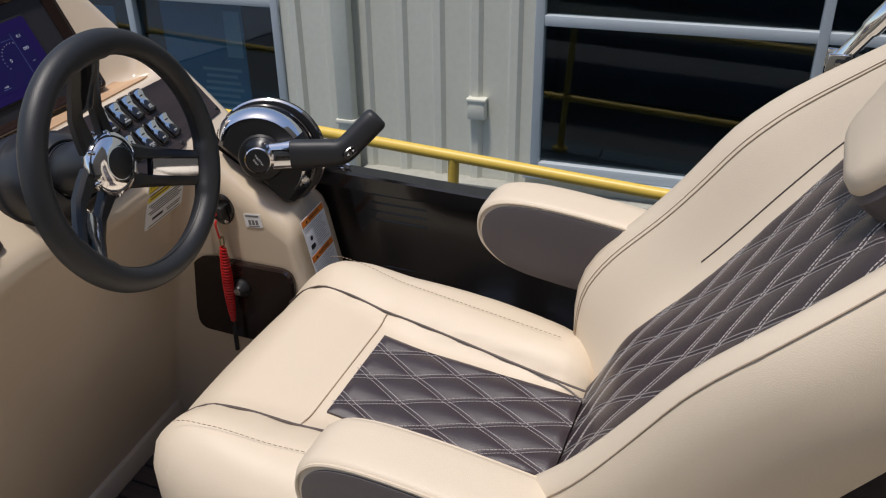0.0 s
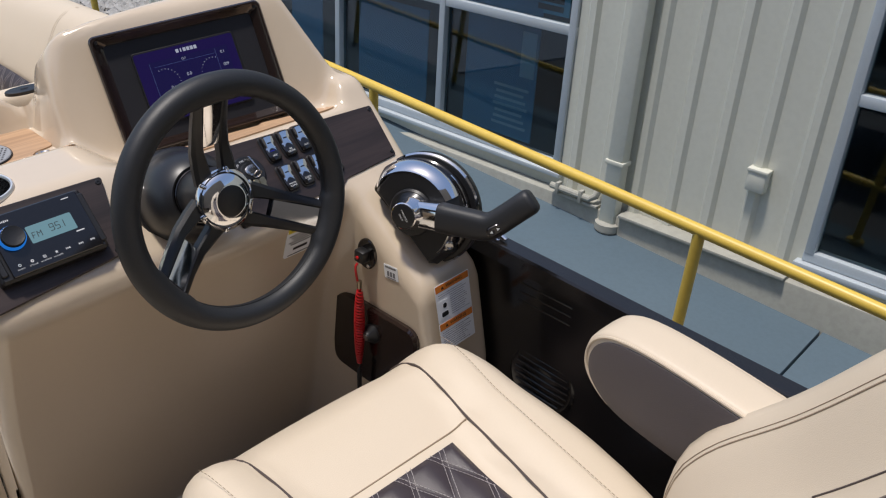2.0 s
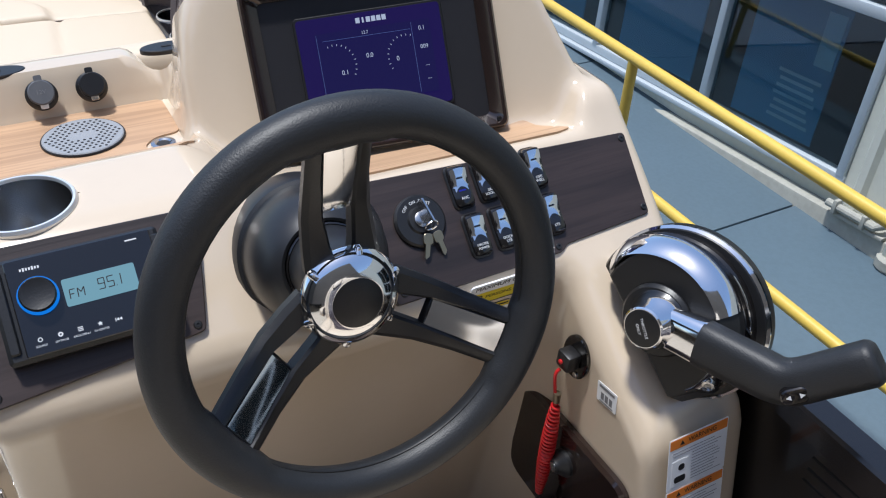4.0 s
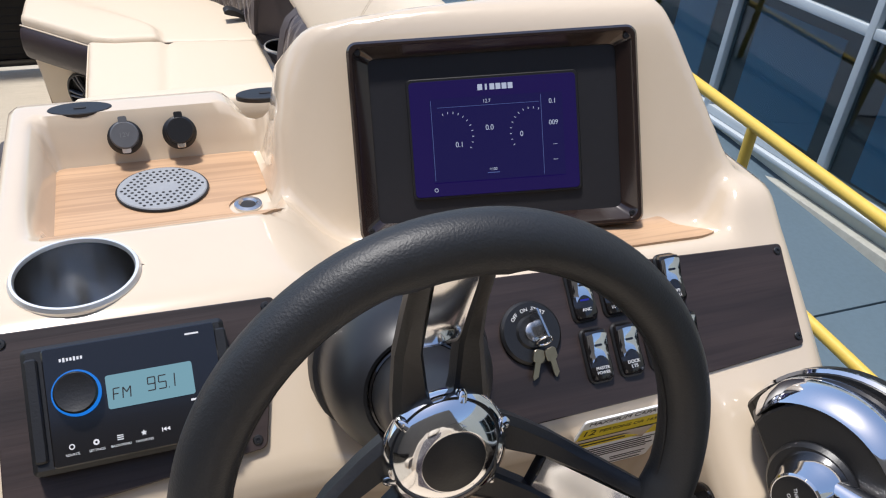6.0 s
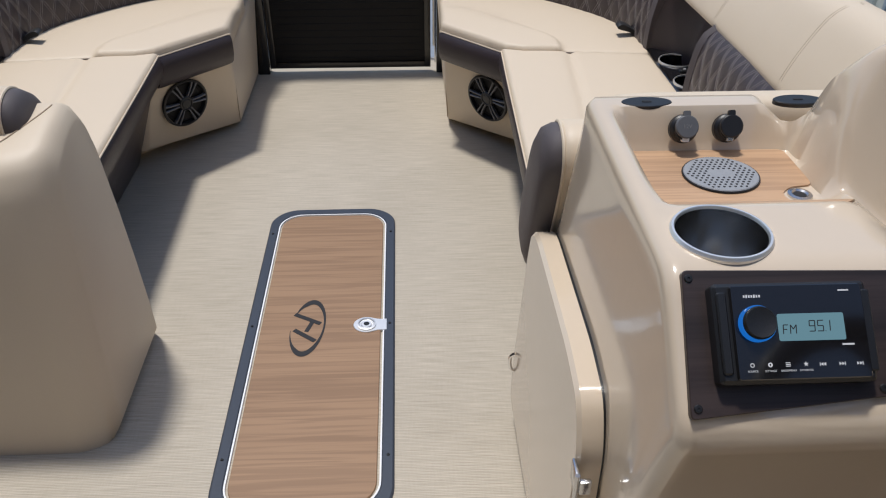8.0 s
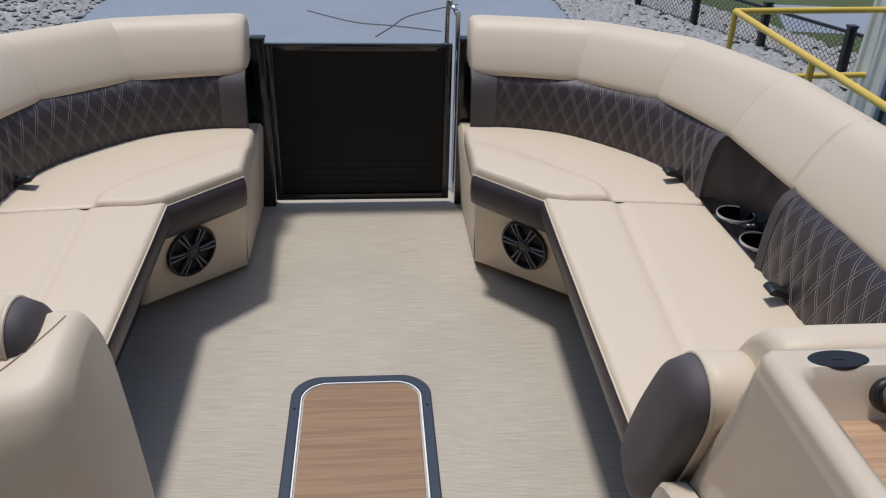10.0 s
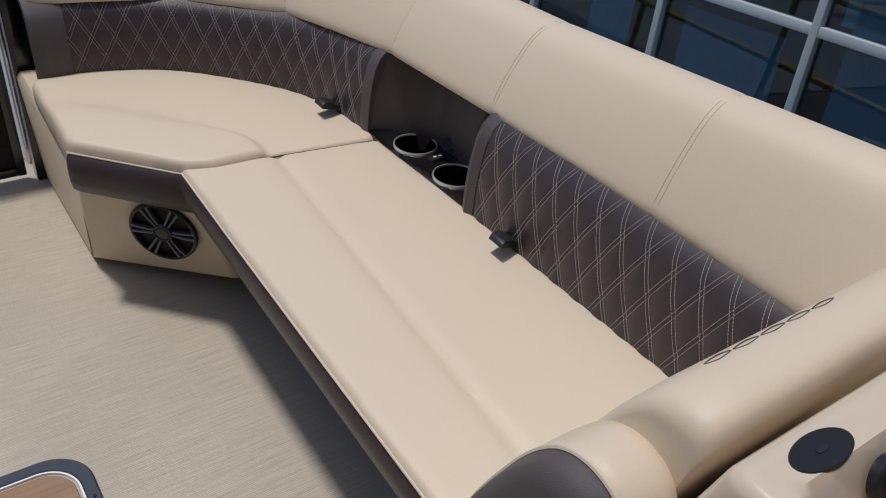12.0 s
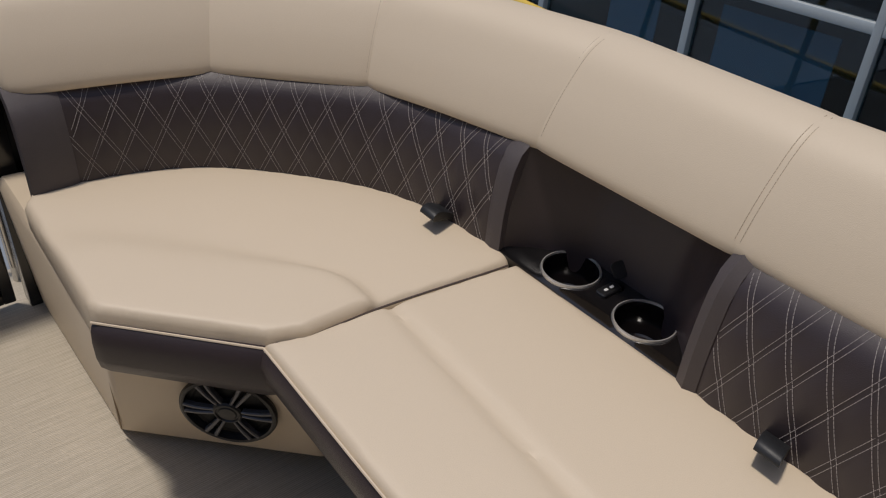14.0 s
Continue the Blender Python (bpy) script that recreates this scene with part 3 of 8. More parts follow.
def window(a0, a1):
    mulls = [a0 + 0.03]
    if a0 > 0:
        mulls = [0.71, 1.80, 2.92, 4.16, 5.39]
    else:
        mulls = [-0.98, -2.45, -3.65, -4.87]
    lo, mid, hi = 0.2, 1.11, 2.6
    bm = bmesh.new()
    wbox(bm, a0, a1, lo, lo + 0.06, -0.06, 0.02, 0.006)
    win = tagged(part("window", bm, M_ALU), "dark tinted shop window in a pale aluminium frame", "window", kind="structure")
    bm = bmesh.new()
    wbox(bm, a0 - 0.03, a1 + 0.03, lo - 0.035, lo - 0.002, -0.04, 0.06, 0.006)
    part("sill", bm, M_ALU, win)
    for h in (mid, hi - 0.03):
        bm = bmesh.new()
        wbox(bm, a0, a1, h - 0.03, h + 0.03, -0.05, 0.018, 0.005)
        part("rail", bm, M_ALU, win)
    for a in mulls:
        bm = bmesh.new()
        wbox(bm, a - 0.026, a + 0.026, lo + 0.05, hi, -0.055, 0.024, 0.005)
        part("mullion", bm, M_ALU, win)
    srt = sorted(mulls)
    for b0, b1 in zip(srt, srt[1:]):
        for h0, h1 in ((lo + 0.05, mid - 0.02), (mid + 0.02, hi - 0.05)):
            bm = bmesh.new()
            wbox(bm, b0 + 0.01, b1 - 0.01, h0, h1, -0.03, -0.022)
            part("pane", bm, M_GLASS, win)
    # the dim room behind the glass
    bm = bmesh.new()
    loops = []
    for d in (-0.2, -2.6):
        loops.append([WALL @ Vector((x, h, d)) for x, h in ((a0 - 0.4, -0.4), (a1 + 0.4, -0.4), (a1 + 0.4, 2.9), (a0 - 0.4, 2.9))])
    made = rings(bm, loops, True, False)
    bm.faces.new(made[1])
    tagged(part("room_shell", bm, M_ROOM), "dim shop interior behind tinted glass", "room", kind="structure")
    if a0 > 0:
        bm = bmesh.new()
        wbox(bm, 0.80, 1.70, 1.165, 2.1, -0.07, -0.062)
        ban = tagged(part("poster", bm, M_POSTER), "teal printed poster inside the upper shop window", "poster")
        for row in ((0.945, 1.205, 0.20, 0.035), (0.945, 1.255, 0.20, 0.035), (1.3, 1.5, 0.5, 0.05)):
            bars([row], WALL @ Matrix.Translation((0, 0, -0.0615)), M_INK, ban)
        for b0, b1, h0, h1 in ((1.0, 1.62, 0.28, 1.95), (2.0, 2.75, 0.3, 1.0), (3.2, 3.6, 0.3, 1.6)):
            bm = bmesh.new()
            wbox(bm, b0, b1, h0, h1, -0.07, -0.062)
            ban = tagged(part("banner", bm, M_BLUE), "blue printed banner standing inside the window", "banner")
            if b0 == 1.0:
                rows = [(b0 + 0.2 + 0.004 * (i % 3), 0.36 + 0.045 * i, 0.30 - 0.03 * (i % 3), 0.02) for i in range(7)] + [(b0 + 0.34, 1.5, 0.34, 0.07), (b0 + 0.34, 1.62, 0.34, 0.07)]
                for row in rows:
                    bars([row], WALL @ Matrix.Translation((0, 0, -0.0615)), M_PALEBLUE, ban)
                bm = bmesh.new()
                wbox(bm, b0 + 0.02, b0 + 0.14, 0.72, 1.02, -0.0615, -0.059)
                part("picture_panel", bm, M_PALEBLUE, ban)
    else:
        for b0, b1, h0, h1 in ((-2.1, -1.3, 1.5, 1.9), (-3.4, -2.7, 1.45, 1.8)):
            bm = bmesh.new()
            wbox(bm, b0, b1, h0, h1, -1.2, -1.1, 0.05)
            tagged(part("display_case", bm, M_BLUE), "dim blue display shape inside the dark shop", "display")


def wall_fittings():
    t = thing("downpipe", "painted square metal downpipe fixed to the wall", "downpipe", at=tuple(WALL @ Vector((0.22, 0, 0.06))))
    bm = bmesh.new()
    wbox(bm, 0.165, 0.275, 0.0, 4.0, 0.036, 0.125, 0.014)
    part("pipe", bm, M_SIDING, t)
    bm = bmesh.new()
    wbox(bm, 0.155, 0.285, 0.41, 0.44, 0.034, 0.133, 0.006)
    part("collar", bm, M_SIDING, t)
    bm = bmesh.new()
    lathe(bm, [(0.075, -0.12), (0.075, -0.03), (0.085, -0.025), (0.085, 0.02), (0.06, 0.03)], WALL @ axes((0.22, 0.0, 0.085), (0, 1, 0)), 16)
    part("shoe", bm, M_KERB, t)
    t = thing("wall_box", "small painted electrical box on the wall siding", "box", at=tuple(WALL @ Vector((-0.62, 0.56, 0.03))))
    bm = bmesh.new()
    wbox(bm, -0.675, -0.565, 0.50, 0.63, 0.0, 0.065, 0.012)
    part("body", bm, M_SIDING, t)
    bm = bmesh.new()
    wbox(bm, -0.68, -0.56, 0.612, 0.634, 0.0, 0.07, 0.006)
    part("lid", bm, M_SIDING, t)
    t = thing("conduit", "painted pipe run low along the wall", "pipe", at=tuple(WALL @ Vector((0.5, 0.1, 0.1))))
    bm = bmesh.new()
    tube(bm, [WALL @ Vector(p) for p in ((0.66, 0.14, 0.12), (0.36, 0.14, 0.12), (0.33, 0.16, 0.10), (0.33, 0.22, 0.06))], 0.022, 10)
    part("pipe", bm, M_KERB, t)
    for a in (0.42, 0.6):
        bm = bmesh.new()
        wbox(bm, a - 0.012, a + 0.012, 0.10, 0.18, 0.10, 0.147, 0.004)
        part("clip", bm, M_KERB, t)


def ramp():
    z = lambda y: -1.19 + 0.012 * (y - 2.5)
    ys = (-9.0, 1.32, 3.36, 5.4, 8.3)
    for k, (y0, y1) in enumerate(zip(ys, ys[1:])):
        bm = bmesh.new()
        hexa(bm, [(2.86, y0 + 0.006, -1.6), (4.42, y0 + 0.006, -1.6), (4.42, y1 - 0.006, -1.6), (2.86, y1 - 0.006, -1.6), (2.86, y0 + 0.006, z(y0)), (4.42, y0 + 0.006, z(y0)), (4.42, y1 - 0.006, z(y1)), (2.86, y1 - 0.006, z(y1))], 0.006, 2)
        tagged(part("walkway", bm, M_WALK), "slate-blue painted concrete ramp with saw-cut joints", "walkway", kind="structure")


def rail_line():
    t = thing("handrail", "yellow painted pipe handrail along the ramp edge", "handrail", at=(3.1, 2.0, -1.2))
    top = lambda y: -0.228 + 0.0185 * (y - 0.7)
    low = lambda y: top(y) - 0.575
    end = 8.15
    for name, f, y1 in (("top_rail", top, end), ("mid_rail", low, end)):
        bm = bmesh.new()
        tube(bm, [(3.1, y, f(y)) for y in (-6.0, -3.0, 0.0, 3.0, 6.0, y1)], 0.0265, 14)
        part(name, bm, M_YELLOW, t)
        bm = bmesh.new()
        tube(bm, [(3.1, y1, f(y1)), (3.8, y1 + 0.05, f(y1)), (4.5, y1 + 0.1, f(y1))], 0.0265, 14)
        part(name, bm, M_YELLOW, t)
    for y in (-4.0, -2.2, -0.35, 1.625, 3.58, 5.37, 6.76, end):
        bm = bmesh.new()
        tube(bm, [(3.1, y, -1.25), (3.1, y, top(y))], 0.0255, 14)
        post = part("post", bm, M_YELLOW, t)
        bm = bmesh.new()
        lathe(bm, [(0.06, -1.22), (0.06, -1.175), (0.03, -1.165)], Matrix.Translation((3.1, y, 0.0)), 16)
        part("foot_plate", bm, M_YELLOW, post)


def wire_fence():
    """Black chain-link fence beyond the stones."""
    a, b = Vector((4.23, 14.3, -1.42)), Vector((6.08, 9.32, -1.42))
    t = thing("wire_fence", "black chain-link fence with square posts beyond the stones", "fence", at=tuple((a + b) / 2))
    n = 4
    for k in range(n + 1):
        p = a.lerp(b, k / n)
        bm = bmesh.new()
        block(bm, (p.x - 0.045, p.y - 0.045, -1.6), (p.x + 0.045, p.y + 0.045, -0.80), 0.006)
        post = part("post", bm, M_BLACK, t)
        bm = bmesh.new()
        block(bm, (p.x - 0.055, p.y - 0.055, -0.80), (p.x + 0.055, p.y + 0.055, -0.775), 0.006)
        part("cap", bm, M_BLACK, post)
    bm = bmesh.new()
    tube(bm, [a + Vector((0, 0, 0.56)), b + Vector((0, 0, 0.56))], 0.022, 8)
    part("top_rail", bm, M_BLACK, t)
    bm = bmesh.new()
    L = (b - a).length
    dirn = (b - a) / L
    step, h = 0.075, 0.50
    k = -int(h / step)
    while k * step < L:
        for s in (1, -1):
            s0, s1 = (k * step, k * step + h) if s > 0 else (k * step + h, k * step)
            c0, c1 = max(min(s0, L), 0), max(min(s1, L), 0)
            if abs(s1 - s0) > 1e-6 and abs(c1 - c0) > 0.02:
                z0, z1 = (c0 - s0) / (s1 - s0) * h, (c1 - s0) / (s1 - s0) * h
                tube(bm, [a + dirn * c0 + Vector((0, 0.003 * s, z0 + 0.04)), a + dirn * c1 + Vector((0, 0.003 * s, z1 + 0.04))], 0.0035, 3)
        k += 1
    part("wire_mesh", bm, M_BLACK, t, kind="stuff")


ground_sheet()
gravel_beds()
building()
wall_fittings()
ramp()
rail_line()
wire_fence()


# ---- boat: deck, fence, gate, hatch ----
def deck():
    bm = bmesh.new()
    block(bm, (-1.40, -2.6, -0.06), (1.40, 4.45, 0.0))
    tagged(part("floor", bm, M_FLOOR), "beige woven vinyl boat deck with fine cross ribs", "floor", kind="structure")
    bm = bmesh.new()
    block(bm, (-1.42, -2.62, -0.16), (1.42, 4.47, -0.062), 0.01)
    tagged(part("deck_edge", bm, M_FENCE), "black deck edge channel", "trim", kind="structure")
    for x in (-0.85, 0.85):
        t = thing("pontoon", "round aluminium pontoon under the deck", "pontoon", at=(x, 1.0, -0.5))
        bm = bmesh.new()
        tube(bm, [(x, -2.6, -0.5), (x, 3.6, -0.5), (x, 4.1, -0.44), (x, 4.5, -0.3)], [0.3, 0.3, 0.24, 0.06], 24)
        part("tube", bm, M_STEEL, t)


def fence_run(name, label, pts, zt=0.645, z0=0.06):
    """Black sheet fence between square rails, along a line of plan points."""
    t = thing(name, label, "fence", at=(pts[0][0], pts[0][1], 0))
    p = [Vector((x, y, 0)) for x, y in pts]
    for nm, a, b, w in (("top_rail", zt - 0.036, zt, 0.020), ("bottom_rail", 0.003, z0, 0.017)):
        bm = bmesh.new()
        loops = []
        for i, q in enumerate(p):
            d = (p[min(i + 1, len(p) - 1)] - p[max(i - 1, 0)]).normalized()
            s = Vector((d.y, -d.x, 0)) * w
            loops.append([q - s + Vector((0, 0, a)), q + s + Vector((0, 0, a)), q + s + Vector((0, 0, b - 0.004)), q + s * 0.8 + Vector((0, 0, b)), q - s * 0.8 + Vector((0, 0, b)), q - s + Vector((0, 0, b - 0.004))])
        rings(bm, loops)
        part(nm, bm, M_FENCE, t)
    bm = bmesh.new()
    loops = []
    for i, q in enumerate(p):
        d = (p[min(i + 1, len(p) - 1)] - p[max(i - 1, 0)]).normalized()
        s = Vector((d.y, -d.x, 0)) * 0.004
        loops.append([q - s + Vector((0, 0, z0 - 0.004)), q + s + Vector((0, 0, z0 - 0.004)), q + s + Vector((0, 0, zt - 0.034)), q - s + Vector((0, 0, zt - 0.034))])
    rings(bm, loops)
    part("panel", bm, M_FENCE, t)
    return t


def fences():
    for s in (1, -1):
        x = 1.335
        curve = smooth_line([(s * x, 3.3), (s * 1.30, 3.66), (s * 1.14, 4.0), (s * 0.86, 4.22), (s * 0.55, 4.30), (s * 0.386, 4.30)], 5)
        fence_run("fence", "glossy black sheet fence behind the curved bow seating", [(q[0], q[1]) for q in [Vector(c) for c in curve]])
        t = fence_run("fence", "glossy black sheet side fence with square top rail", [(s * x, -2.5), (s * x, -1.0), (s * x, 0.6), (s * x, 2.2), (s * x, 3.3)])
        for y in (-0.8, 0.55, 1.95):
            bm = bmesh.new()
            block(bm, (min(s * x, s * (x - 0.026)) - 0.0, y - 0.014, 0.05), (max(s * x, s * (x - 0.026)), y + 0.014, 0.612), 0.003)
            part("post", bm, M_FENCE, t)
        # pressed stiffening ribs in the sheet
        for k in range(4 if s > 0 else 0):
            bm = bmesh.new()
            zc = 0.540 + 0.020 * k
            tube(bm, [(s * (x - 0.003), 1.105, zc), (s * (x - 0.003), 1.118, zc), (s * (x - 0.003), 1.215, zc - 0.002), (s * (x - 0.003), 1.228, zc - 0.002)], 0.0026, 8)
            part("louvre", bm, M_FENCE, t)
    # chrome cleat on the rail by the throttle
    t = thing("cleat", "small chrome cleat on the black top rail", "cleat", at=(1.335, 1.29, 0.645))
    bm = bmesh.new()
    tube(bm, smooth_line([(1.335, 1.345, 0.650), (1.335, 1.325, 0.657), (1.335, 1.30, 0.657), (1.335, 1.275, 0.650)], 4), [0.004, 0.005, 0.006, 0.0065, 0.007, 0.007, 0.007, 0.007, 0.007, 0.007, 0.006, 0.005, 0.004], 10)
    part("horn", bm, M_CHROME, t)
    bm = bmesh.new()
    plate(bm, rounded(0.02, 0.05, 0.008), 0, 0.004, Matrix.Translation((1.335, 1.31, 0.645)), 0.001)
    part("base", bm, M_CHROME, t)
    # dark side speaker low on the fence
    t = thing("speaker", "gloss black oval speaker on the side fence", "speaker", at=(1.32, 1.15, 0.38))
    m = axes((1.332, 1.15, 0.38), (-1, 0, 0.1), (0, 1, 0))
    bm = bmesh.new()
    lathe(bm, [(0.080, 0.0), (0.080, 0.002), (0.074, 0.005), (0.068, 0.003), (0.045, 0.001), (0.025, 0.003), (0.012, 0.004)], m, 28)
    part("cone", bm, M_FENCE, t)
    for k in range(-4, 5):
        bm = bmesh.new()
        h = math.sqrt(max(0.066 ** 2 - (k * 0.014) ** 2, 0.0))
        tube(bm, [m @ Vector((-h, k * 0.014, 0.004)), m @ Vector((h, k * 0.014, 0.004))], 0.0018, 6)
        part("grille_bar", bm, M_FENCE, t)


def gate():
    y = 4.30
    t = thing("bow_gate", "closed black mesh bow gate in a square frame", "gate", at=(0, y, 0))
    for x in (-0.324, 0.324):
        bm = bmesh.new()
        block(bm, (x - 0.013, y - 0.014, 0.022), (x + 0.013, y + 0.014, 0.638), 0.003)
        part("stile", bm, M_FENCE, t)
    for z in (0.035, 0.625):
        bm = bmesh.new()
        block(bm, (-0.312, y - 0.013, z - 0.013), (0.312, y + 0.013, z + 0.013), 0.003)
        part("rail", bm, M_FENCE, t)
    bm = bmesh.new()
    block(bm, (-0.312, y - 0.002, 0.045), (0.312, y + 0.002, 0.615))
    part("panel", bm, M_MESH, t)
    for k in range(19):
        bm = bmesh.new()
        z = 0.065 + k * 0.029
        tube(bm, [(-0.308, y - 0.0005, z), (-0.29, y - 0.001, z), (0.29, y - 0.001, z), (0.308, y - 0.0005, z)], 0.0021, 6)
        part("rib", bm, M_MESH, t)
    bm = bmesh.new()
    block(bm, (0.345, y - 0.03, 0.12), (0.352, y - 0.012, 0.62), 0.002)
    part("latch_strip", bm, M_STEEL, t, "bright latch strip")
    for x in (-0.3625, 0.385):
        p = thing("gate_post", "black square gate post at the bow", "post", "gate posts", at=(x, y, 0))
        bm = bmesh.new()
        block(bm, (x - 0.024, y - 0.024, 0.0), (x + 0.024, y + 0.024, 0.652), 0.004)
        part("post", bm, M_FENCE, p)
        bm = bmesh.new()
        block(bm, (x - 0.026, y - 0.026, 0.652), (x + 0.026, y + 0.026, 0.662), 0.003)
        part("cap", bm, M_BLACK, p)
    # bow hand hold beyond the gate
    t = thing("grab_rail", "bright stainless hoop on the bow deck", "rail", at=(0.36, 4.42, 0))
    bm = bmesh.new()
    tube(bm, smooth_line([(0.365, 4.40, 0.0), (0.365, 4.40, 0.66), (0.36, 4.41, 0.72), (0.345, 4.43, 0.74), (0.33, 4.45, 0.70), (0.33, 4.45, 0.0)], 5), 0.009, 10)
    part("hoop", bm, M_STEEL, t)


def floor_hatch():
    cx, cy, w, h = 0.0, 2.587, 0.376, 1.174
    t = thing("floor_hatch", "teak deck hatch in a slate frame with flush latch", "hatch", at=(cx, cy, 0))
    M = Matrix.Translation((cx, cy, 0))
    o1, o2, o3, o4 = rounded(w, h, 0.085, 10), rounded(w - 0.054, h - 0.058, 0.070, 10), rounded(w - 0.061, h - 0.065, 0.067, 10), rounded(w - 0.072, h - 0.076, 0.062, 10)
    bm = bmesh.new()
    loops = [[M @ Vector((x, y, z)) for x, y in o] for o, z in ((o2, -0.01), (o1, -0.01), (o1, 0.004), (inset(o1, 0.004), 0.007), (inset(o2, -0.003), 0.007), (o2, 0.004), (o2, -0.01))]
    rings(bm, loops, True, False)
    part("frame", bm, M_TRIM, t, "slate-blue moulded hatch frame")
    bm = bmesh.new()
    ring_plate(bm, o2, o3, -0.01, 0.0055, M)
    part("seal", bm, M_WHITE, t, "pale edge strip")
    bm = bmesh.new()
    plate(bm, o4, -0.02, 0.005, M, 0.0015)
    part("lid", bm, M_HATCH, t, "teak-patterned lid")
    for x in (-w / 2 + 0.013, w / 2 - 0.013):
        for y in (-0.42, 0.02, 0.45):
            screw((cx + x, cy + y, 0.0075), (0, 0, 1), t, 0.0035)
    # flush latch
    lt = Matrix.Translation((0.116, 2.603, 0.0))
    bm = bmesh.new()
    out = [(0.034 * math.cos(a), 0.030 * math.sin(a)) for a in [radians(60 + k * 12) for k in range(21)]] + [(0.03, -0.022), (0.052, -0.022), (0.052, 0.022), (0.03, 0.022)]
    plate(bm, out, 0.004, 0.0075, lt, 0.001)
    la = part("latch", bm, M_BRIGHT, t, "stainless flush latch")
    bm = bmesh.new()
    lathe(bm, [(0.0235, 0.0075), (0.0245, 0.0100), (0.0205, 0.0105), (0.0185, 0.0082), (0.0150, 0.0080), (0.0130, 0.0098), (0.006, 0.0098)], lt, 28)
    part("ring", bm, M_BRIGHT, la)
    bm = bmesh.new()
    lathe(bm, [(0.0075, 0.008), (0.0075, 0.0102), (0.002, 0.0104)], lt, 12)
    part("key_slot", bm, M_BLACK, la)
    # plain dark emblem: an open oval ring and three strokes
    em = Matrix.Translation((-0.033, 2.600, 0.0052))
    bm = bmesh.new()
    o, i = [], []
    for k in range(49):
        f = k / 48
        a = radians(152 - 325 * f)
        wd = (0.006 + 0.013 * abs(math.sin(a)) ** 2) * min(1.0, 0.35 + f * 6, 0.25 + (1 - f) * 5)
        r1, r2 = 0.0435, 0.112
        o.append((r1 * math.cos(a) + 0.06 * r2 * math.sin(a), r2 * math.sin(a)))
        i.append(((r1 - wd * 0.8) * math.cos(a) + 0.06 * r2 * math.sin(a), (r2 - wd) * math.sin(a)))
    flat = [bm.verts.new(em @ Vector((x, y, 0.0006))) for x, y in o + i]
    for k in range(48):
        bm.faces.new((flat[k], flat[49 + k], flat[50 + k], flat[k + 1]))
    for p, q, wd in (((-0.038, 0.053), (0.031, 0.0125), 0.0125), ((-0.034, -0.010), (0.022, -0.055), 0.0125), ((0.010, 0.022), (-0.003, -0.018), 0.011)):
        p, q = Vector(p), Vector(q)
        n = Vector((p.y - q.y, q.x - p.x)).normalized() * wd / 2
        plate(bm, [tuple(p + n), tuple(p - n), tuple(q - n), tuple(q + n)], 0, 0.0008 if wd > 0.012 else 0.0006, em)
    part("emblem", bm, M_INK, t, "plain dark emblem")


# ---- bow seating ----
BACK = [(0.385, 4.045), (0.53, 4.035), (0.707, 3.963), (0.883, 3.785), (0.962, 3.64), (0.985, 3.48), (0.988, 3.34), (0.988, 3.0), (0.988, 2.6), (0.988, 2.34), (0.988, 2.13)]


class Line:
    """A plan line with arc length, and its outward normal."""

    def __init__(self, pts):
        self.p = [Vector((q[0], q[1])) for q in smooth_line([(x, y, 0) for x, y in pts], 10)]
        self.s = [0.0]
        for a, b in zip(self.p, self.p[1:]):
            self.s.append(self.s[-1] + (b - a).length)
        self.length = self.s[-1]

    def at(self, s):
        s = min(max(s, 0.0), self.length)
        i = max(0, min(len(self.s) - 2, int(np.searchsorted(self.s, s)) - 1))
        f = (s - self.s[i]) / max(self.s[i + 1] - self.s[i], 1e-9)
        p = self.p[i].lerp(self.p[i + 1], f)
        a, b = self.p[max(i - 2, 0)], self.p[min(i + 3, len(self.p) - 1)]
        d = (b - a).normalized()
        return p, Vector((-d.y, d.x))

    def find(self, x, y):
        return self.s[min(range(len(self.p)), key=lambda i: (self.p[i] - Vector((x, y))).length)]


LINE = Line(BACK)
SEAT_Z = 0.412
SHELF_Z = 0.420


def low_z(y):
    return 0.584 + 0.036 * (4.0 - y) - 0.046 * max(0.0, 2.78 - y)


def aftward(y):
    """0 at the bow curve, growing towards the helm."""
    return min(max((3.4 - y) / 0.8, 0.0), 1.25)


def crest(y):
    """Height of the roll, as a share of its profile."""
    top = 0.558 + 0.07 * (4.1 - y) + 0.198 * (0.98 - 0.165 * min(max((3.9 - y) / 0.9, 0.0), 1.0))
    return (top - low_z(y)) / 0.198


def swell(o, y):
    """The roll leans inboard and grows deeper towards the helm, its lower edge stays back."""
    g = aftward(y)
    return o - 0.036 * g + 0.02 * g * step(0.04, 0.20, o) + (0.018 + 0.034 * g) * (1 - step(0.03, 0.19, o))


def back_point(s, off, z, side):
    p, n = LINE.at(s)
    return Vector((side * (p.x + n.x * off), p.y + n.y * off, z))


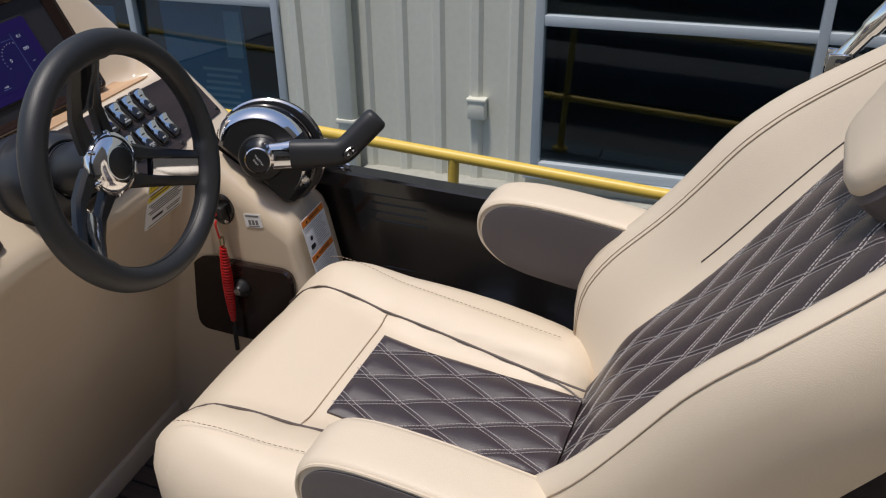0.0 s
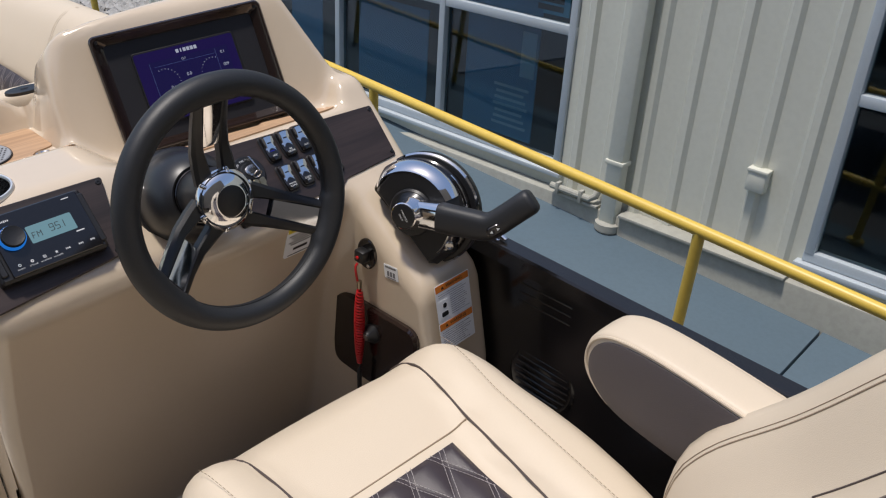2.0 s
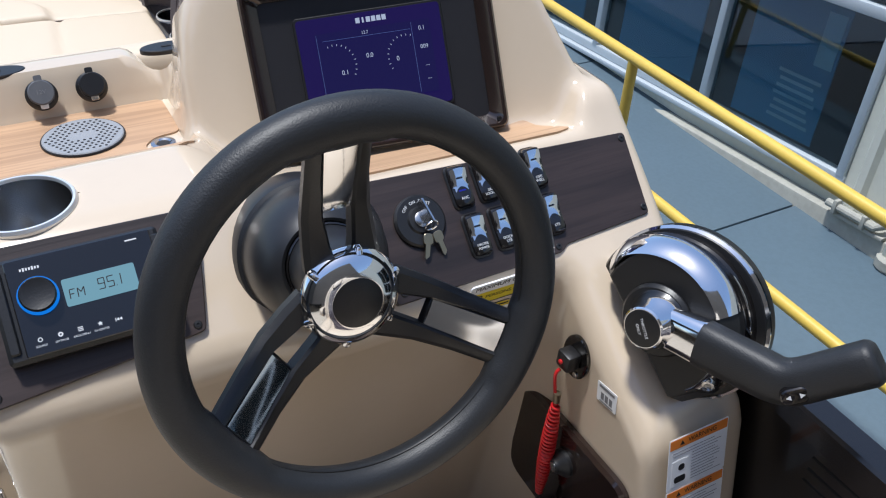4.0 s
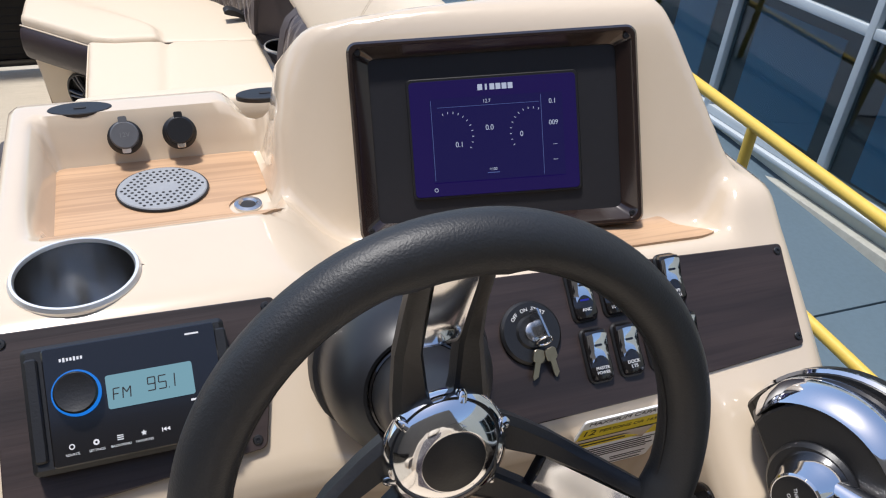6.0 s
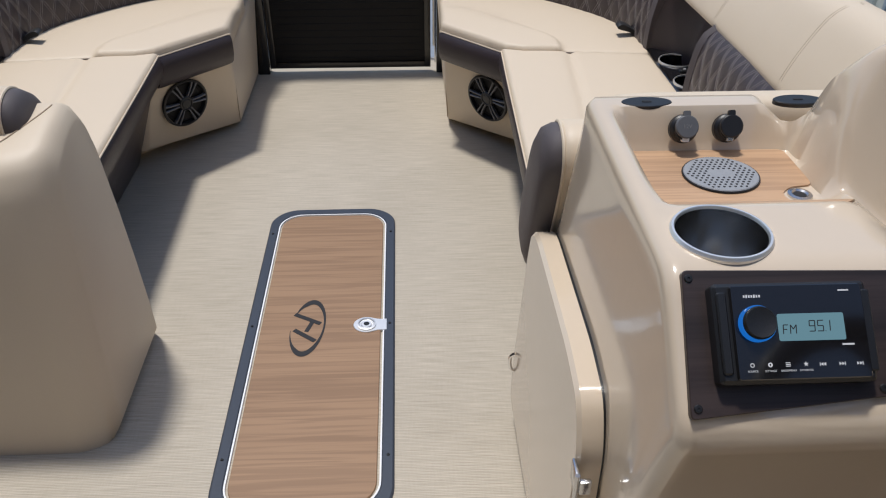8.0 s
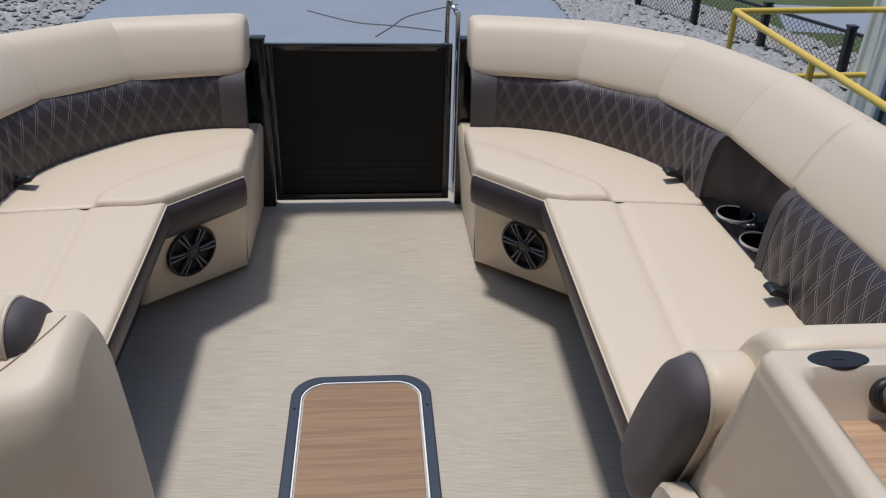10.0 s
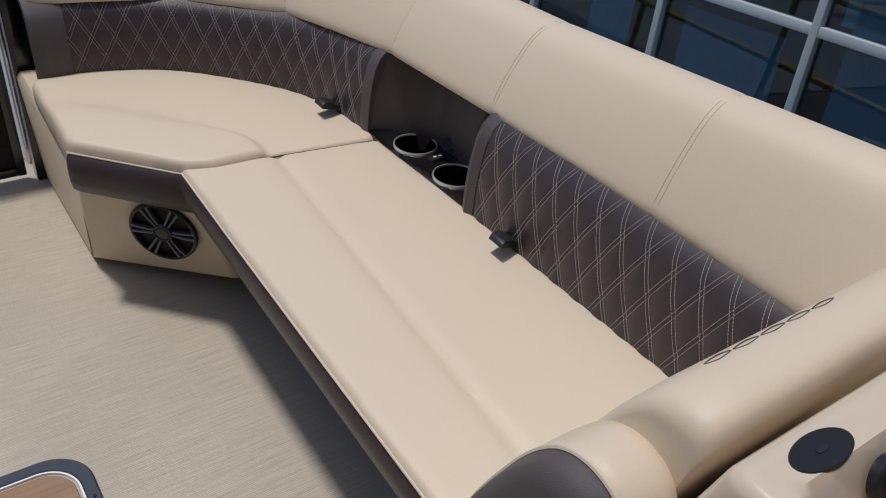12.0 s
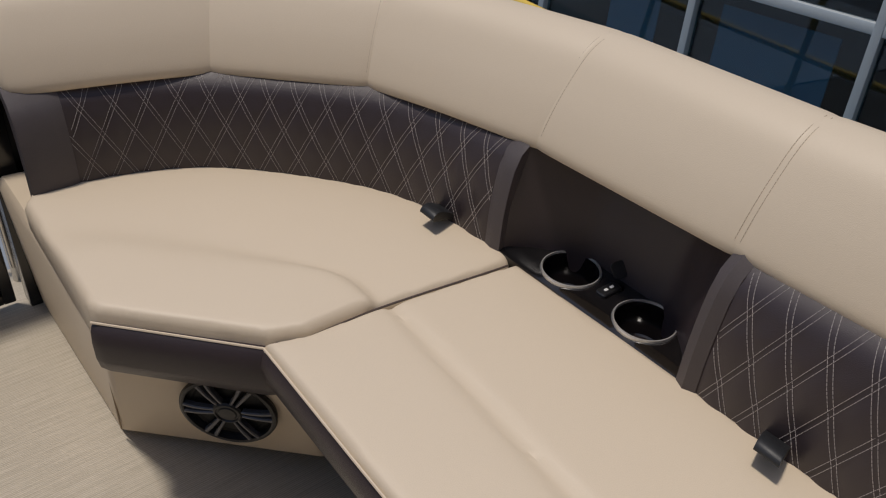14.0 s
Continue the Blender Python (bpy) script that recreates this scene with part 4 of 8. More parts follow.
def bolster(s0, s1, side, parent, end0=False, end1=False):
    """One stretch of the rolled top cushion between two seams."""
    prof = [(0.045, 0.0), (0.030, 0.010), (0.034, 0.035), (0.058, 0.085), (0.090, 0.130), (0.125, 0.168), (0.160, 0.190), (0.195, 0.198), (0.230, 0.190), (0.258, 0.166), (0.270, 0.120), (0.265, 0.050), (0.235, 0.0), (0.14, -0.012)]
    cx, cz = 0.155, 0.095
    n = max(int((s1 - s0) / 0.012), 4)
    stations = []
    for k in range(n + 1):
        s = s0 - 0.0004 + (s1 - s0 + 0.0008) * k / n
        d = min(s - s0 if not end0 else 9, s1 - s if not end1 else 9)
        stations.append((s, 1.0 - 0.012 * math.exp(-max(d, 0.0) / 0.007)))
    if end0:
        stations = [(s0, 0.80), (s0 + 0.004, 0.90), (s0 + 0.014, 0.97)] + [q for q in stations if q[0] > s0 + 0.03]
    if end1:
        stations = [q for q in stations if q[0] < s1 - 0.03] + [(s1 - 0.014, 0.97), (s1 - 0.004, 0.90), (s1, 0.80)]
    def section(s, f):
        y = LINE.at(s)[0].y
        return [back_point(s, swell(cx + (o - cx) * f, y), low_z(y) + (cz + (h - cz) * f) * crest(y), side) for o, h in smooth_prof(prof)]
    loops = []
    for s, f in stations:
        k = (s - s0) / (s1 - s0)
        loops.append([p.lerp(a.lerp(b, k), 0.75) for p, a, b in zip(section(s, f), section(s0, f), section(s1, f))])
    bm = bmesh.new()
    rings(bm, loops)
    part("bolster", bm, M_CREAM, parent, "padded cream headrest roll", sharp=50)


def smooth_prof(prof):
    return [(q[0], q[1]) for q in smooth_line([(a, b, 0) for a, b in prof], 3, True)]


def seam_rows(s, side, parent):
    """Paired stitching down the roll beside a seam."""
    bm = bmesh.new()
    prof = [(0.033, 0.010), (0.034, 0.035), (0.058, 0.085), (0.090, 0.130), (0.125, 0.168), (0.160, 0.190), (0.195, 0.198)]
    for o in (-0.0045, 0.0045):
        pts = []
        for q in smooth_line([(a, b, 0) for a, b in prof], 6):
            y = LINE.at(s + o)[0].y
            pts.append(back_point(s + o, swell(0.155 + (q[0] - 0.155) * 0.99, y), low_z(y) + (0.095 + (q[1] - 0.095) * 0.99) * crest(y), side))
        nn = [(back_point(s, -0.1, low_z(3.5) + 0.3, side) - back_point(s, 0.155, low_z(3.5) + 0.095, side)).normalized()] * len(pts)
        stitches(bm, pts, nn, 0.005, 0.0012, 0.0009, 0.0006)
    part("stitching", bm, M_THREAD_TAN, parent, kind="stuff")


def back_surface(s0, s1, side, z0=0.40):
    """Surface of the lower back panel between seat and roll."""
    def surf(u, v):
        s = s0 + u
        p, n = LINE.at(s)
        h = low_z(p.y) + 0.02 - z0
        f = v / BACK_V
        off = 0.002 + 0.030 * f - 0.010 * math.sin(math.pi * f) + 0.034 * max(0.0, (f - 0.78) / 0.22) ** 2
        q = back_point(s, off, z0 + h * f, side)
        nn = Vector((-side * n.x * 0.93, -n.y * 0.93, 0.30)).normalized()
        return q, nn
    return surf


BACK_V = 0.215


def plain_back(name, s0, s1, side, mat, parent, label, push=0.0):
    surf = back_surface(s0, s1, side)
    bm = bmesh.new()
    n = max(int((s1 - s0) / 0.015), 2)
    loops = []
    for k in range(n + 1):
        u = (s1 - s0) * k / n
        row = []
        for j in range(9):
            p, nn = surf(u, BACK_V * j / 8)
            e = min(1.0, min(k, n - k) / 1.0 + 0.2)
            row.append(p + nn * push * e)
        for j in range(8, -1, -1):
            p, nn = surf(u, BACK_V * j / 8)
            row.append(p - nn * 0.03)
        loops.append(row)
    rings(bm, loops)
    return part(name, bm, mat, parent, label)


def speaker(at, n, group="bow speakers"):
    t = thing("speaker", "round black grille speaker in the cream seat base", "speaker", group, at=at)
    m = axes(at, n, (0, 0, 1))
    bm = bmesh.new()
    lathe(bm, [(0.083, -0.004), (0.085, 0.003), (0.083, 0.008), (0.079, 0.0095), (0.076, 0.008), (0.075, 0.001), (0.073, -0.006)], m, 44, False)
    part("rim", bm, M_SATIN, t)
    bm = bmesh.new()
    lathe(bm, [(0.0745, -0.004), (0.066, -0.002), (0.060, -0.005), (0.045, -0.013), (0.025, -0.020), (0.01, -0.020)], m, 40)
    part("cone", bm, M_MESH, t)
    bm = bmesh.new()
    lathe(bm, [(0.0265, -0.020), (0.0265, 0.007), (0.023, 0.011), (0.0205, 0.0115), (0.0190, 0.0090), (0.0165, 0.0090), (0.0145, 0.0110), (0.004, 0.0120)], m, 32)
    part("hub", bm, M_SATIN, t)
    for k in range(6):
        a = radians(30 + k * 60)
        u, v = Vector((math.cos(a), math.sin(a))), Vector((-math.sin(a), math.cos(a)))
        for g in (-1, 1):
            bm = bmesh.new()
            loops = []
            for r, o, w in ((0.022, 0.0046, 0.0028), (0.036, 0.0056, 0.0030), (0.056, 0.0070, 0.0034), (0.070, 0.0082, 0.0038), (0.0765, 0.0092, 0.0044)):
                z = 0.0085 + 0.002 * math.sin((r - 0.022) / 0.055 * math.pi)
                c = u * r + v * (g * o)
                loops.append([m @ Vector((*(c + v * (w * q)), z - h)) for q, h in ((-1, 0.010), (-1, 0.002), (-0.5, 0.0), (0.5, 0.0), (1, 0.002), (1, 0.010))])
            rings(bm, loops)
            part("spoke", bm, M_SPOKE, t)


def strap(at, side):
    t = thing("pull_strap", "black webbing pull strap at the seat crease", "strap", "pull straps", at=at)
    x, y, z = at
    bm = bmesh.new()
    prof = smooth_line([(0.07, 0.0, -0.035), (0.02, 0.0, 0.0), (-0.012, 0, 0.020), (-0.032, 0, 0.024), (-0.040, 0, 0.014), (-0.025, 0, 0.006), (0.01, 0, -0.008), (0.06, 0.0, -0.045)], 5)
    loops = []
    for d in (-0.019, -0.017, 0.017, 0.019):
        loops.append([(x + side * q.x, y + d + 0.25 * q.x, z + q.z * (1 if abs(d) < 0.018 else 0.96)) for q in prof])
    rings(bm, loops)
    part("loop", bm, M_RUBBER, t)


def cup(at, r, depth, label, group, mat_ring, mat_well):
    t = thing("cup_holder", label, "cup holder", group, at=at)
    m = Matrix.Translation(at)
    bm = bmesh.new()
    lip = 0.085 if mat_well is M_GLOSS else 0.10
    lathe(bm, [(r * (1 - 1.1 * lip), -0.004), (r * (1 - lip), 0.002), (r * (1 - 0.8 * lip), 0.0045), (r * (1 - 0.35 * lip), 0.0045), (r, 0.001), (r * 0.99, -0.003)], m, 48, False)
    part("ring", bm, mat_ring, t)
    bm = bmesh.new()
    lathe(bm, [(r * (1 - 1.05 * lip), 0.001), (r * 0.83, -depth * 0.5), (r * 0.72, -depth * 0.96), (r * 0.66, -depth), (r * 0.2, -depth)], m, 40, False)
    v = [q for q in bm.verts if (q.co - Vector(at)).z < -depth * 0.99 and (q.co - Vector(at)).xy.length < r * 0.3]
    bmesh.ops.contextual_create(bm, geom=v)
    part("well", bm, mat_well, t)
    return t


def lounge(side):
    t = thing("bow_lounge", "cream and espresso vinyl wraparound bow lounge with chaise", "lounge", "bow lounges", at=(side * 0.75, 3.4, 0))
    X = lambda pts: [(side * x, y) for x, y in pts] if side > 0 else [(side * x, y) for x, y in pts][::-1]
    # moulded base under the bow seat: leaning front with the speaker
    bm = bmesh.new()
    lo = [(0.385, 3.785, 0.016), (0.637, 3.472, 0.066), (1.25, 3.44, 0.06), (1.25, 4.0, 0.06), (0.80, 4.24, 0.06), (0.385, 4.27, 0.016)]
    hi = [(0.358, 3.668), (0.572, 3.447), (1.25, 3.42), (1.25, 4.0), (0.80, 4.24), (0.362, 4.27)]
    rings(bm, [[(side * x, y, z) for x, y, z in lo]] + [[(side * x, y, z) for x, y in o] for o, z in ((hi, 0.335), (inset(hi, 0.012), 0.352))])
    es = [e for e in bm.edges if abs(e.verts[0].co.z - e.verts[1].co.z) > 0.02]
    bmesh.ops.bevel(bm, geom=es, offset=0.012, segments=3, profile=0.5, affect="EDGES")
    base = part("base", bm, M_CREAM, t, "cream moulded seat base", sharp=40)
    bm = bmesh.new()
    kick = [(0.425, 3.85), (0.72, 3.555), (1.25, 3.5), (1.25, 4.0), (0.80, 4.24), (0.40, 4.27)]
    rings(bm, [[(side * x, y, z) for x, y in kick] for z in (0.0, 0.0725)])
    part("toe_kick", bm, M_CREAM, base)
    bm = bmesh.new()
    pts = [(0.3655, 3.69, 0.34), (0.386, 3.780, 0.03)]
    tube(bm, [(side * (x - 0.003), y - 0.001, z) for x, y, z in pts], 0.0018, 5)
    part("corner_seam", bm, M_THREAD_TAN, base)
    # chaise base: dark leaning kick panel
    bm = bmesh.new()
    a = [(0.685, 3.50, 0.0), (1.25, 3.50, 0.0), (1.25, 2.30, 0.0), (0.690, 2.30, 0.0)]
    b = [(0.545, 3.425, 0.36), (1.25, 3.46, 0.36), (1.25, 2.30, 0.36), (0.520, 2.30, 0.36)]
    hexa(bm, [(side * x, y, z) for x, y, z in a] + [(side * x, y, z) for x, y, z in b], 0.010, 2)
    part("chaise_base", bm, M_DARK, t, "espresso vinyl kick panel")
    # bow seat cushion, a dark front band below it
    inner = [(0.352, 3.665), (0.36, 3.645), (0.545, 3.452), (0.60, 3.43), (0.73, 3.428), (0.985, 3.40)]
    outer = [(LINE.at(s)[0].x + LINE.at(s)[1].x * 0.02, LINE.at(s)[0].y + LINE.at(s)[1].y * 0.02) for s in np.linspace(LINE.find(0.985, 3.42), 0.0, 22)]
    outline = X(inner + [tuple(q) for q in outer] + [(0.362, 4.03)])
    bm = bmesh.new()

    def fold(x, y, d):
        """The front pad sits a little proud, ending in a soft fold by the chaise."""
        x = abs(x)
        a, b = (x - 0.352) * 0.74 + (y - 3.665) * 0.67 - 0.176, x - 0.722
        e = 0.016 * math.log(math.exp(a / 0.016) + math.exp(b / 0.016))
        wide = 0.0035 + 0.012 * (1 - step(0.52, 0.72, x))
        return 0.017 / (1 + math.exp(max(min(e / wide, 40), -40))) * (1 - step(3.78, 3.95, y))
    cushion(bm, outline, 0.345, SEAT_Z, 0.014, 0.006, fold, coarse=0.012)
    c = part("seat_cushion", bm, M_CREAM, t, "cream vinyl bow seat cushion", sharp=50)
    bm = bmesh.new()
    fa, fb = Vector((0.350, 3.652)), Vector((0.548, 3.440))
    d = (fb - fa).normalized()
    nrm = Vector((d.y, -d.x))
    loops = []
    for f in (0.0, 0.06, 0.5, 0.94, 1.0):
        p = fa.lerp(fb, f)
        e = 0.6 if f in (0.0, 1.0) else 1.0
        sec = [(-0.004, 0.4015), (0.004, 0.401), (0.013, 0.392), (0.018, 0.37), (0.016, 0.334), (0.005, 0.307), (-0.012, 0.296), (-0.03, 0.298), (-0.04, 0.39)]
        loops.append([Vector((side * (p.x + (-abs(nrm.x)) * o * e), p.y + (-abs(nrm.y)) * o * e, 0.345 + (z - 0.345) * (0.92 if e < 1 else 1))) for o, z in sec])
    rings(bm, loops)
    part("front_band", bm, M_DARK, c, "espresso vinyl front band")
    bm = bmesh.new()
    pts = [Vector((side * (fa.lerp(fb, f).x - 0.002), fa.lerp(fb, f).y - 0.002, 0.4030)) for f in np.linspace(0, 1, 12)]
    tube(bm, pts, 0.0022, 6)
    part("piping", bm, M_CREAM, c)
    # chaise cushion
    ch = [(0.533, 3.446), (0.60, 3.426), (0.73, 3.42), (0.93, 3.396), (0.99, 3.385), (1.0, 3.0), (1.0, 2.32), (0.510, 2.32), (0.507, 2.36)]
    outline = [(x, y) for x, y in ch]
    bm = bmesh.new()
    
    def press(x, y, d):
        """A long pressed seam: the inboard pad rises to it and the seat drops behind it."""
        e = abs(x) - (0.742 - 0.075 * (3.41 - y))
        return -0.0075 * math.exp(-(e / 0.011) ** 2) + (0.003 if e < 0 else 0.0) * (1 - math.exp(-(e / 0.03) ** 2))
    cushion(bm, X(outline), 0.352, SEAT_Z + 0.006, 0.013, 0.005, press, coarse=0.012)
    c = part("chaise_cushion", bm, M_CREAM, t, "long cream vinyl chaise cushion", sharp=50)
    bm = bmesh.new()
    tube(bm, [Vector((side * x, y, SEAT_Z - 0.003)) for x, y in ((0.532, 3.444), (0.525, 3.2), (0.515, 2.75), (0.507, 2.36))], 0.0022, 6)
    part("piping", bm, M_CREAM, c)
    bm = bmesh.new()
    pa, pb = (0.531, 3.441), (0.5075, 2.345)
    loops = []
    for f in np.linspace(0, 1, 14):
        x, y = pa[0] + (pb[0] - pa[0]) * f, pa[1] + (pb[1] - pa[1]) * f
        loops.append([(side * (x + o), y, z) for o, z in ((0.010, SEAT_Z - 0.005), (0.003, SEAT_Z - 0.0055), (-0.004, SEAT_Z - 0.014), (-0.008, 0.378), (-0.002, 0.345), (0.014, 0.318), (0.03, 0.32), (0.03, 0.40))])
    rings(bm, loops)
    part("front_band", bm, M_DARK, c, "espresso vinyl front band")
    # joint piping, its dark colour standing in for shade in the gap
    bm = bmesh.new()
    tube(bm, smooth_line([(side * x, y, SEAT_Z - 0.0035) for x, y in ((0.552, 3.4445), (0.60, 3.4290), (0.73, 3.4255), (0.93, 3.4010), (0.978, 3.396))], 6), 0.0020, 6)
    part("shaded_crease_piping", bm, M_PIPE, c, "thin joint piping, coloured dark for the shaded gap")
    # lower backs: quilted, with plain end strips and the cup recess between
    sA, sB = LINE.find(0.987, 3.435), LINE.find(0.988, 3.045)
    sE = LINE.length
    q0 = 0.085
    plain_back("back_end", 0.0, q0, side, M_GREY, t, "plain charcoal back end strip", 0.006)
    quilted("back_panel", back_surface(q0, sA - 0.035, side), sA - 0.035 - q0, BACK_V, 0.056, 0.108, M_DARK, t, "diamond-quilted espresso back panel", cell=0.0075, depth=0.005, fade=0.6)
    plain_back("back_end", sA - 0.035, sA, side, M_GREY, t, "plain charcoal back end strip", 0.006)
    plain_back("back_end", sB, sB + 0.035, side, M_GREY, t, "plain charcoal back end strip", 0.012)
    quilted("back_panel", back_surface(sB + 0.035, sE - 0.0, side), sE - sB - 0.035, BACK_V, 0.058, 0.108, M_DARK, t, "diamond-quilted espresso back panel", cell=0.0065, depth=0.006, fade=0.6)
    bm = bmesh.new()
    loops = []
    for s in np.linspace(sA - 0.004, sB + 0.004, 26):
        y = LINE.at(s)[0].y
        d = min(s - sA, sB - s) + 0.02
        g = 0.004 + 0.106 * min(1.0, max(d - 0.024, 0) / 0.11) ** 0.6
        loops.append([back_point(s, o, z, side) for o, z in ((g, 0.38), (g + 0.008, 0.50), (g + 0.045, low_z(y) + 0.016), (g + 0.07, low_z(y) + 0.016), (g + 0.05, 0.38))])
    rings(bm, loops)
    part("recess_back", bm, M_DARK, t, "plain dark back of the cup recess")
    bm = bmesh.new()
    loops = []
    ss = np.linspace(sA - 0.03, sB + 0.03, 14)
    edge = [back_point(s, 0.002, 0, side) for s in ss] + [back_point(s, 0.13, 0, side) for s in ss[::-1]]
    wells = [(side * (LINE.at(LINE.find(1.0, y))[0].x + 0.062), y) for y in (3.323, 3.150)]
    wells = [(x, LINE.at(LINE.find(1.0, y))[0].y) for x, y in wells]

    def shelf_top(x, y, d):
        if min(math.hypot(x - a, y - b) for a, b in wells) < 0.0475:
            return 0.345
        return SHELF_Z - 0.006 * math.exp(-d / 0.004)
    rim, top = relief(bm, [(q.x, q.y) for q in edge], shelf_top, 0.012, 0.014, 0.02, more=[p for w in wells for r in (0.0468, 0.0482) for p in circle(*w, r, 36)])
    low = [bm.verts.new((v.co.x, v.co.y, 0.34)) for v in top]
    for i in range(len(top)):
        j = (i + 1) % len(top)
        bm.faces.new((top[i], low[i], low[j], top[j]))
    part("cup_shelf", bm, M_GLOSS, t, "gloss black cup holder shelf")
    # rolled top cushion in stretches between seams
    marks = [0.0, LINE.find(0.70, 3.966), LINE.find(0.905, 3.755), LINE.find(0.987, 3.42), LINE.find(0.988, 3.02), LINE.find(0.988, 2.615), LINE.find(0.988, 2.235), sE]
    for i in range(len(marks) - 1):
        bolster(marks[i], marks[i + 1], side, t, i == 0, i == len(marks) - 2)
    for s in marks[1:-1]:
        seam_rows(s, side, t)
    # aft backrest of the chaise and its rolled end
    aft_back(side)
    for s, g in ((LINE.find(1.0, 3.323), 0), (LINE.find(1.0, 3.150), 1)):
        p, n = LINE.at(s)
        cup((side * (p.x + 0.062), p.y, SHELF_Z), 0.0535, 0.060, "black cup holder with a bright ring in the lounge shelf", "lounge cup holders", M_BRIGHT, M_GLOSS)
    u = thing("usb_outlet", "small black charging outlet with flip cap on the shelf", "outlet", at=(side * 1.06, 3.237, SHELF_Z))
    bm = bmesh.new()
    plate(bm, rounded(0.045, 0.022, 0.006), 0, 0.006, Matrix.Translation((side * 1.06, 3.237, SHELF_Z)), 0.002)
    part("socket", bm, M_BLACK, u)
    bm = bmesh.new()
    plate(bm, rounded(0.026, 0.03, 0.008), 0, 0.004, axes((side * 1.095, 3.25, SHELF_Z + 0.022), (-0.4 * side, -0.6, 0.5)), 0.001)
    part("flip_cap", bm, M_BLACK, u)
    bm = bmesh.new()
    for k in (-0.007, 0.007):
        plate(bm, rounded(0.008, 0.005, 0.001), 0.006, 0.0068, Matrix.Translation((side * 1.06 + k, 3.237, SHELF_Z)))
    part("usb_port", bm, M_PRINT, u)
    strap((side * 0.972, 2.868, 0.440), side)
    strap((side * 0.958, 3.563, 0.433), side)
    speaker((side * 0.508, 3.5485, 0.205), (side * -0.70, -0.71, -0.12))


def aft_back(side):
    """Sloped backrest closing the aft end of the chaise, with a rolled arm at its inboard end."""
    dy, dz, dx = (0.0, 0.0, 0.0) if side > 0 else (0.21, 0.045, 0.018)
    t = thing("chaise_backrest", "cream vinyl chaise backrest with a rolled dark-capped arm", "backrest", "chaise backrests", at=(side * 0.75, 2.22 + dy, 0.4))
    prof = [(2.372, 0.40), (2.374, 0.44), (2.338, 0.54), (2.290, 0.65), (2.247, 0.74), (2.216, 0.792), (2.185, 0.818), (2.145, 0.824), (2.128, 0.806), (2.134, 0.76), (2.195, 0.55), (2.25, 0.37), (2.31, 0.36)]
    sm = [(q[0] + dy, q[1]) for q in smooth_line([(a, b, 0) for a, b in prof], 4, True)]
    cy, cz = 2.22 + dy, 0.58
    bm = bmesh.new()
    loops = []
    for x, f in ((0.553, 0.88), (0.556, 0.94), (0.570, 0.985), (0.62, 1.0), (0.9, 1.0), (1.05, 1.0), (1.20, 1.0), (1.235, 0.97), (1.24, 0.9)):
        loops.append([(side * (x + dx), cy + (a - cy) * f, cz + (b - cz) * f - 0.45 * dz) for a, b in sm])
    rings(bm, loops)
    part("cushion", bm, M_CREAM, t, "padded cream backrest", sharp=50)
    roll = [(2.368, 0.42), (2.360, 0.50), (2.332, 0.580), (2.292, 0.665), (2.252, 0.735), (2.212, 0.776), (2.168, 0.786), (2.128, 0.768), (2.112, 0.725), (2.130, 0.655), (2.172, 0.55), (2.225, 0.45), (2.29, 0.395)]
    sr = [(q[0], q[1]) for q in smooth_line([(a, b, 0) for a, b in roll], 4, True)]
    ay, az = (0.0, 0.0) if side > 0 else (0.005, -0.062)
    sr = [(2.36 + (a - 2.36) * 0.92 + ay + dy, 0.42 + (b - 0.42) * 0.94 + az + dz) for a, b in sr]
    cy, cz = 2.245 + dy + ay, 0.59 + dz + az
    bm = bmesh.new()
    loops = []
    for x, f in ((0.484, 0.965), (0.488, 0.99), (0.50, 1.0), (0.535, 1.0), (0.550, 0.985), (0.558, 0.94)):
        loops.append([(side * (x + dx), cy + (a - cy) * f, cz + (b - cz) * f) for a, b in sr])
    rings(bm, loops)
    arm = part("rolled_arm", bm, M_CREAM, t, "rolled cream arm end", sharp=50)
    bm = bmesh.new()
    loops = []
    for x, f in ((0.4835, 0.97), (0.474, 0.965), (0.458, 0.91), (0.449, 0.76), (0.447, 0.4)):
        loops.append([(side * (x + dx), cy + (a - cy) * f, cz + (b - cz) * f) for a, b in sr])
    rings(bm, loops)
    part("end_cap", bm, M_GREY, arm, "charcoal vinyl end cap", sharp=50)
    bm = bmesh.new()
    tube(bm, [(side * (0.484 + dx), cy + (a - cy) * 0.98, cz + (b - cz) * 0.98) for a, b in sr], 0.003, 6, True)
    part("piping", bm, M_CREAM, arm)
    bm = bmesh.new()
    tube(bm, [(side * x, 2.383 + dy, 0.428 + 0.003 * math.sin(x * 40)) for x in np.linspace(0.56, 1.0, 44)], 0.0075, 8)
    part("piping", bm, M_PIPE, t, "dark piping along the crease")
    if side > 0:
        # stitched plain ornament near the crest
        along, over = Vector((1, 0, 0)), Vector((0, -0.77, 0.64))
        for k in range(5):
            c = Vector((0.655 + 0.044 * k, 2.2034, 0.8041))
            bm = bmesh.new()
            pts = [c + along * (0.020 * p) + over * (0.0068 * q) + Vector((0, 0.0008, 0.001)) for p, q in ((-1, 0), (-0.3, 1), (1, 0), (0.3, -1))]
            tube(bm, smooth_line(pts, 3, True), 0.0010, 5, True)
            part("embroidery", bm, M_PIPE, t, "brown stitched ornament")


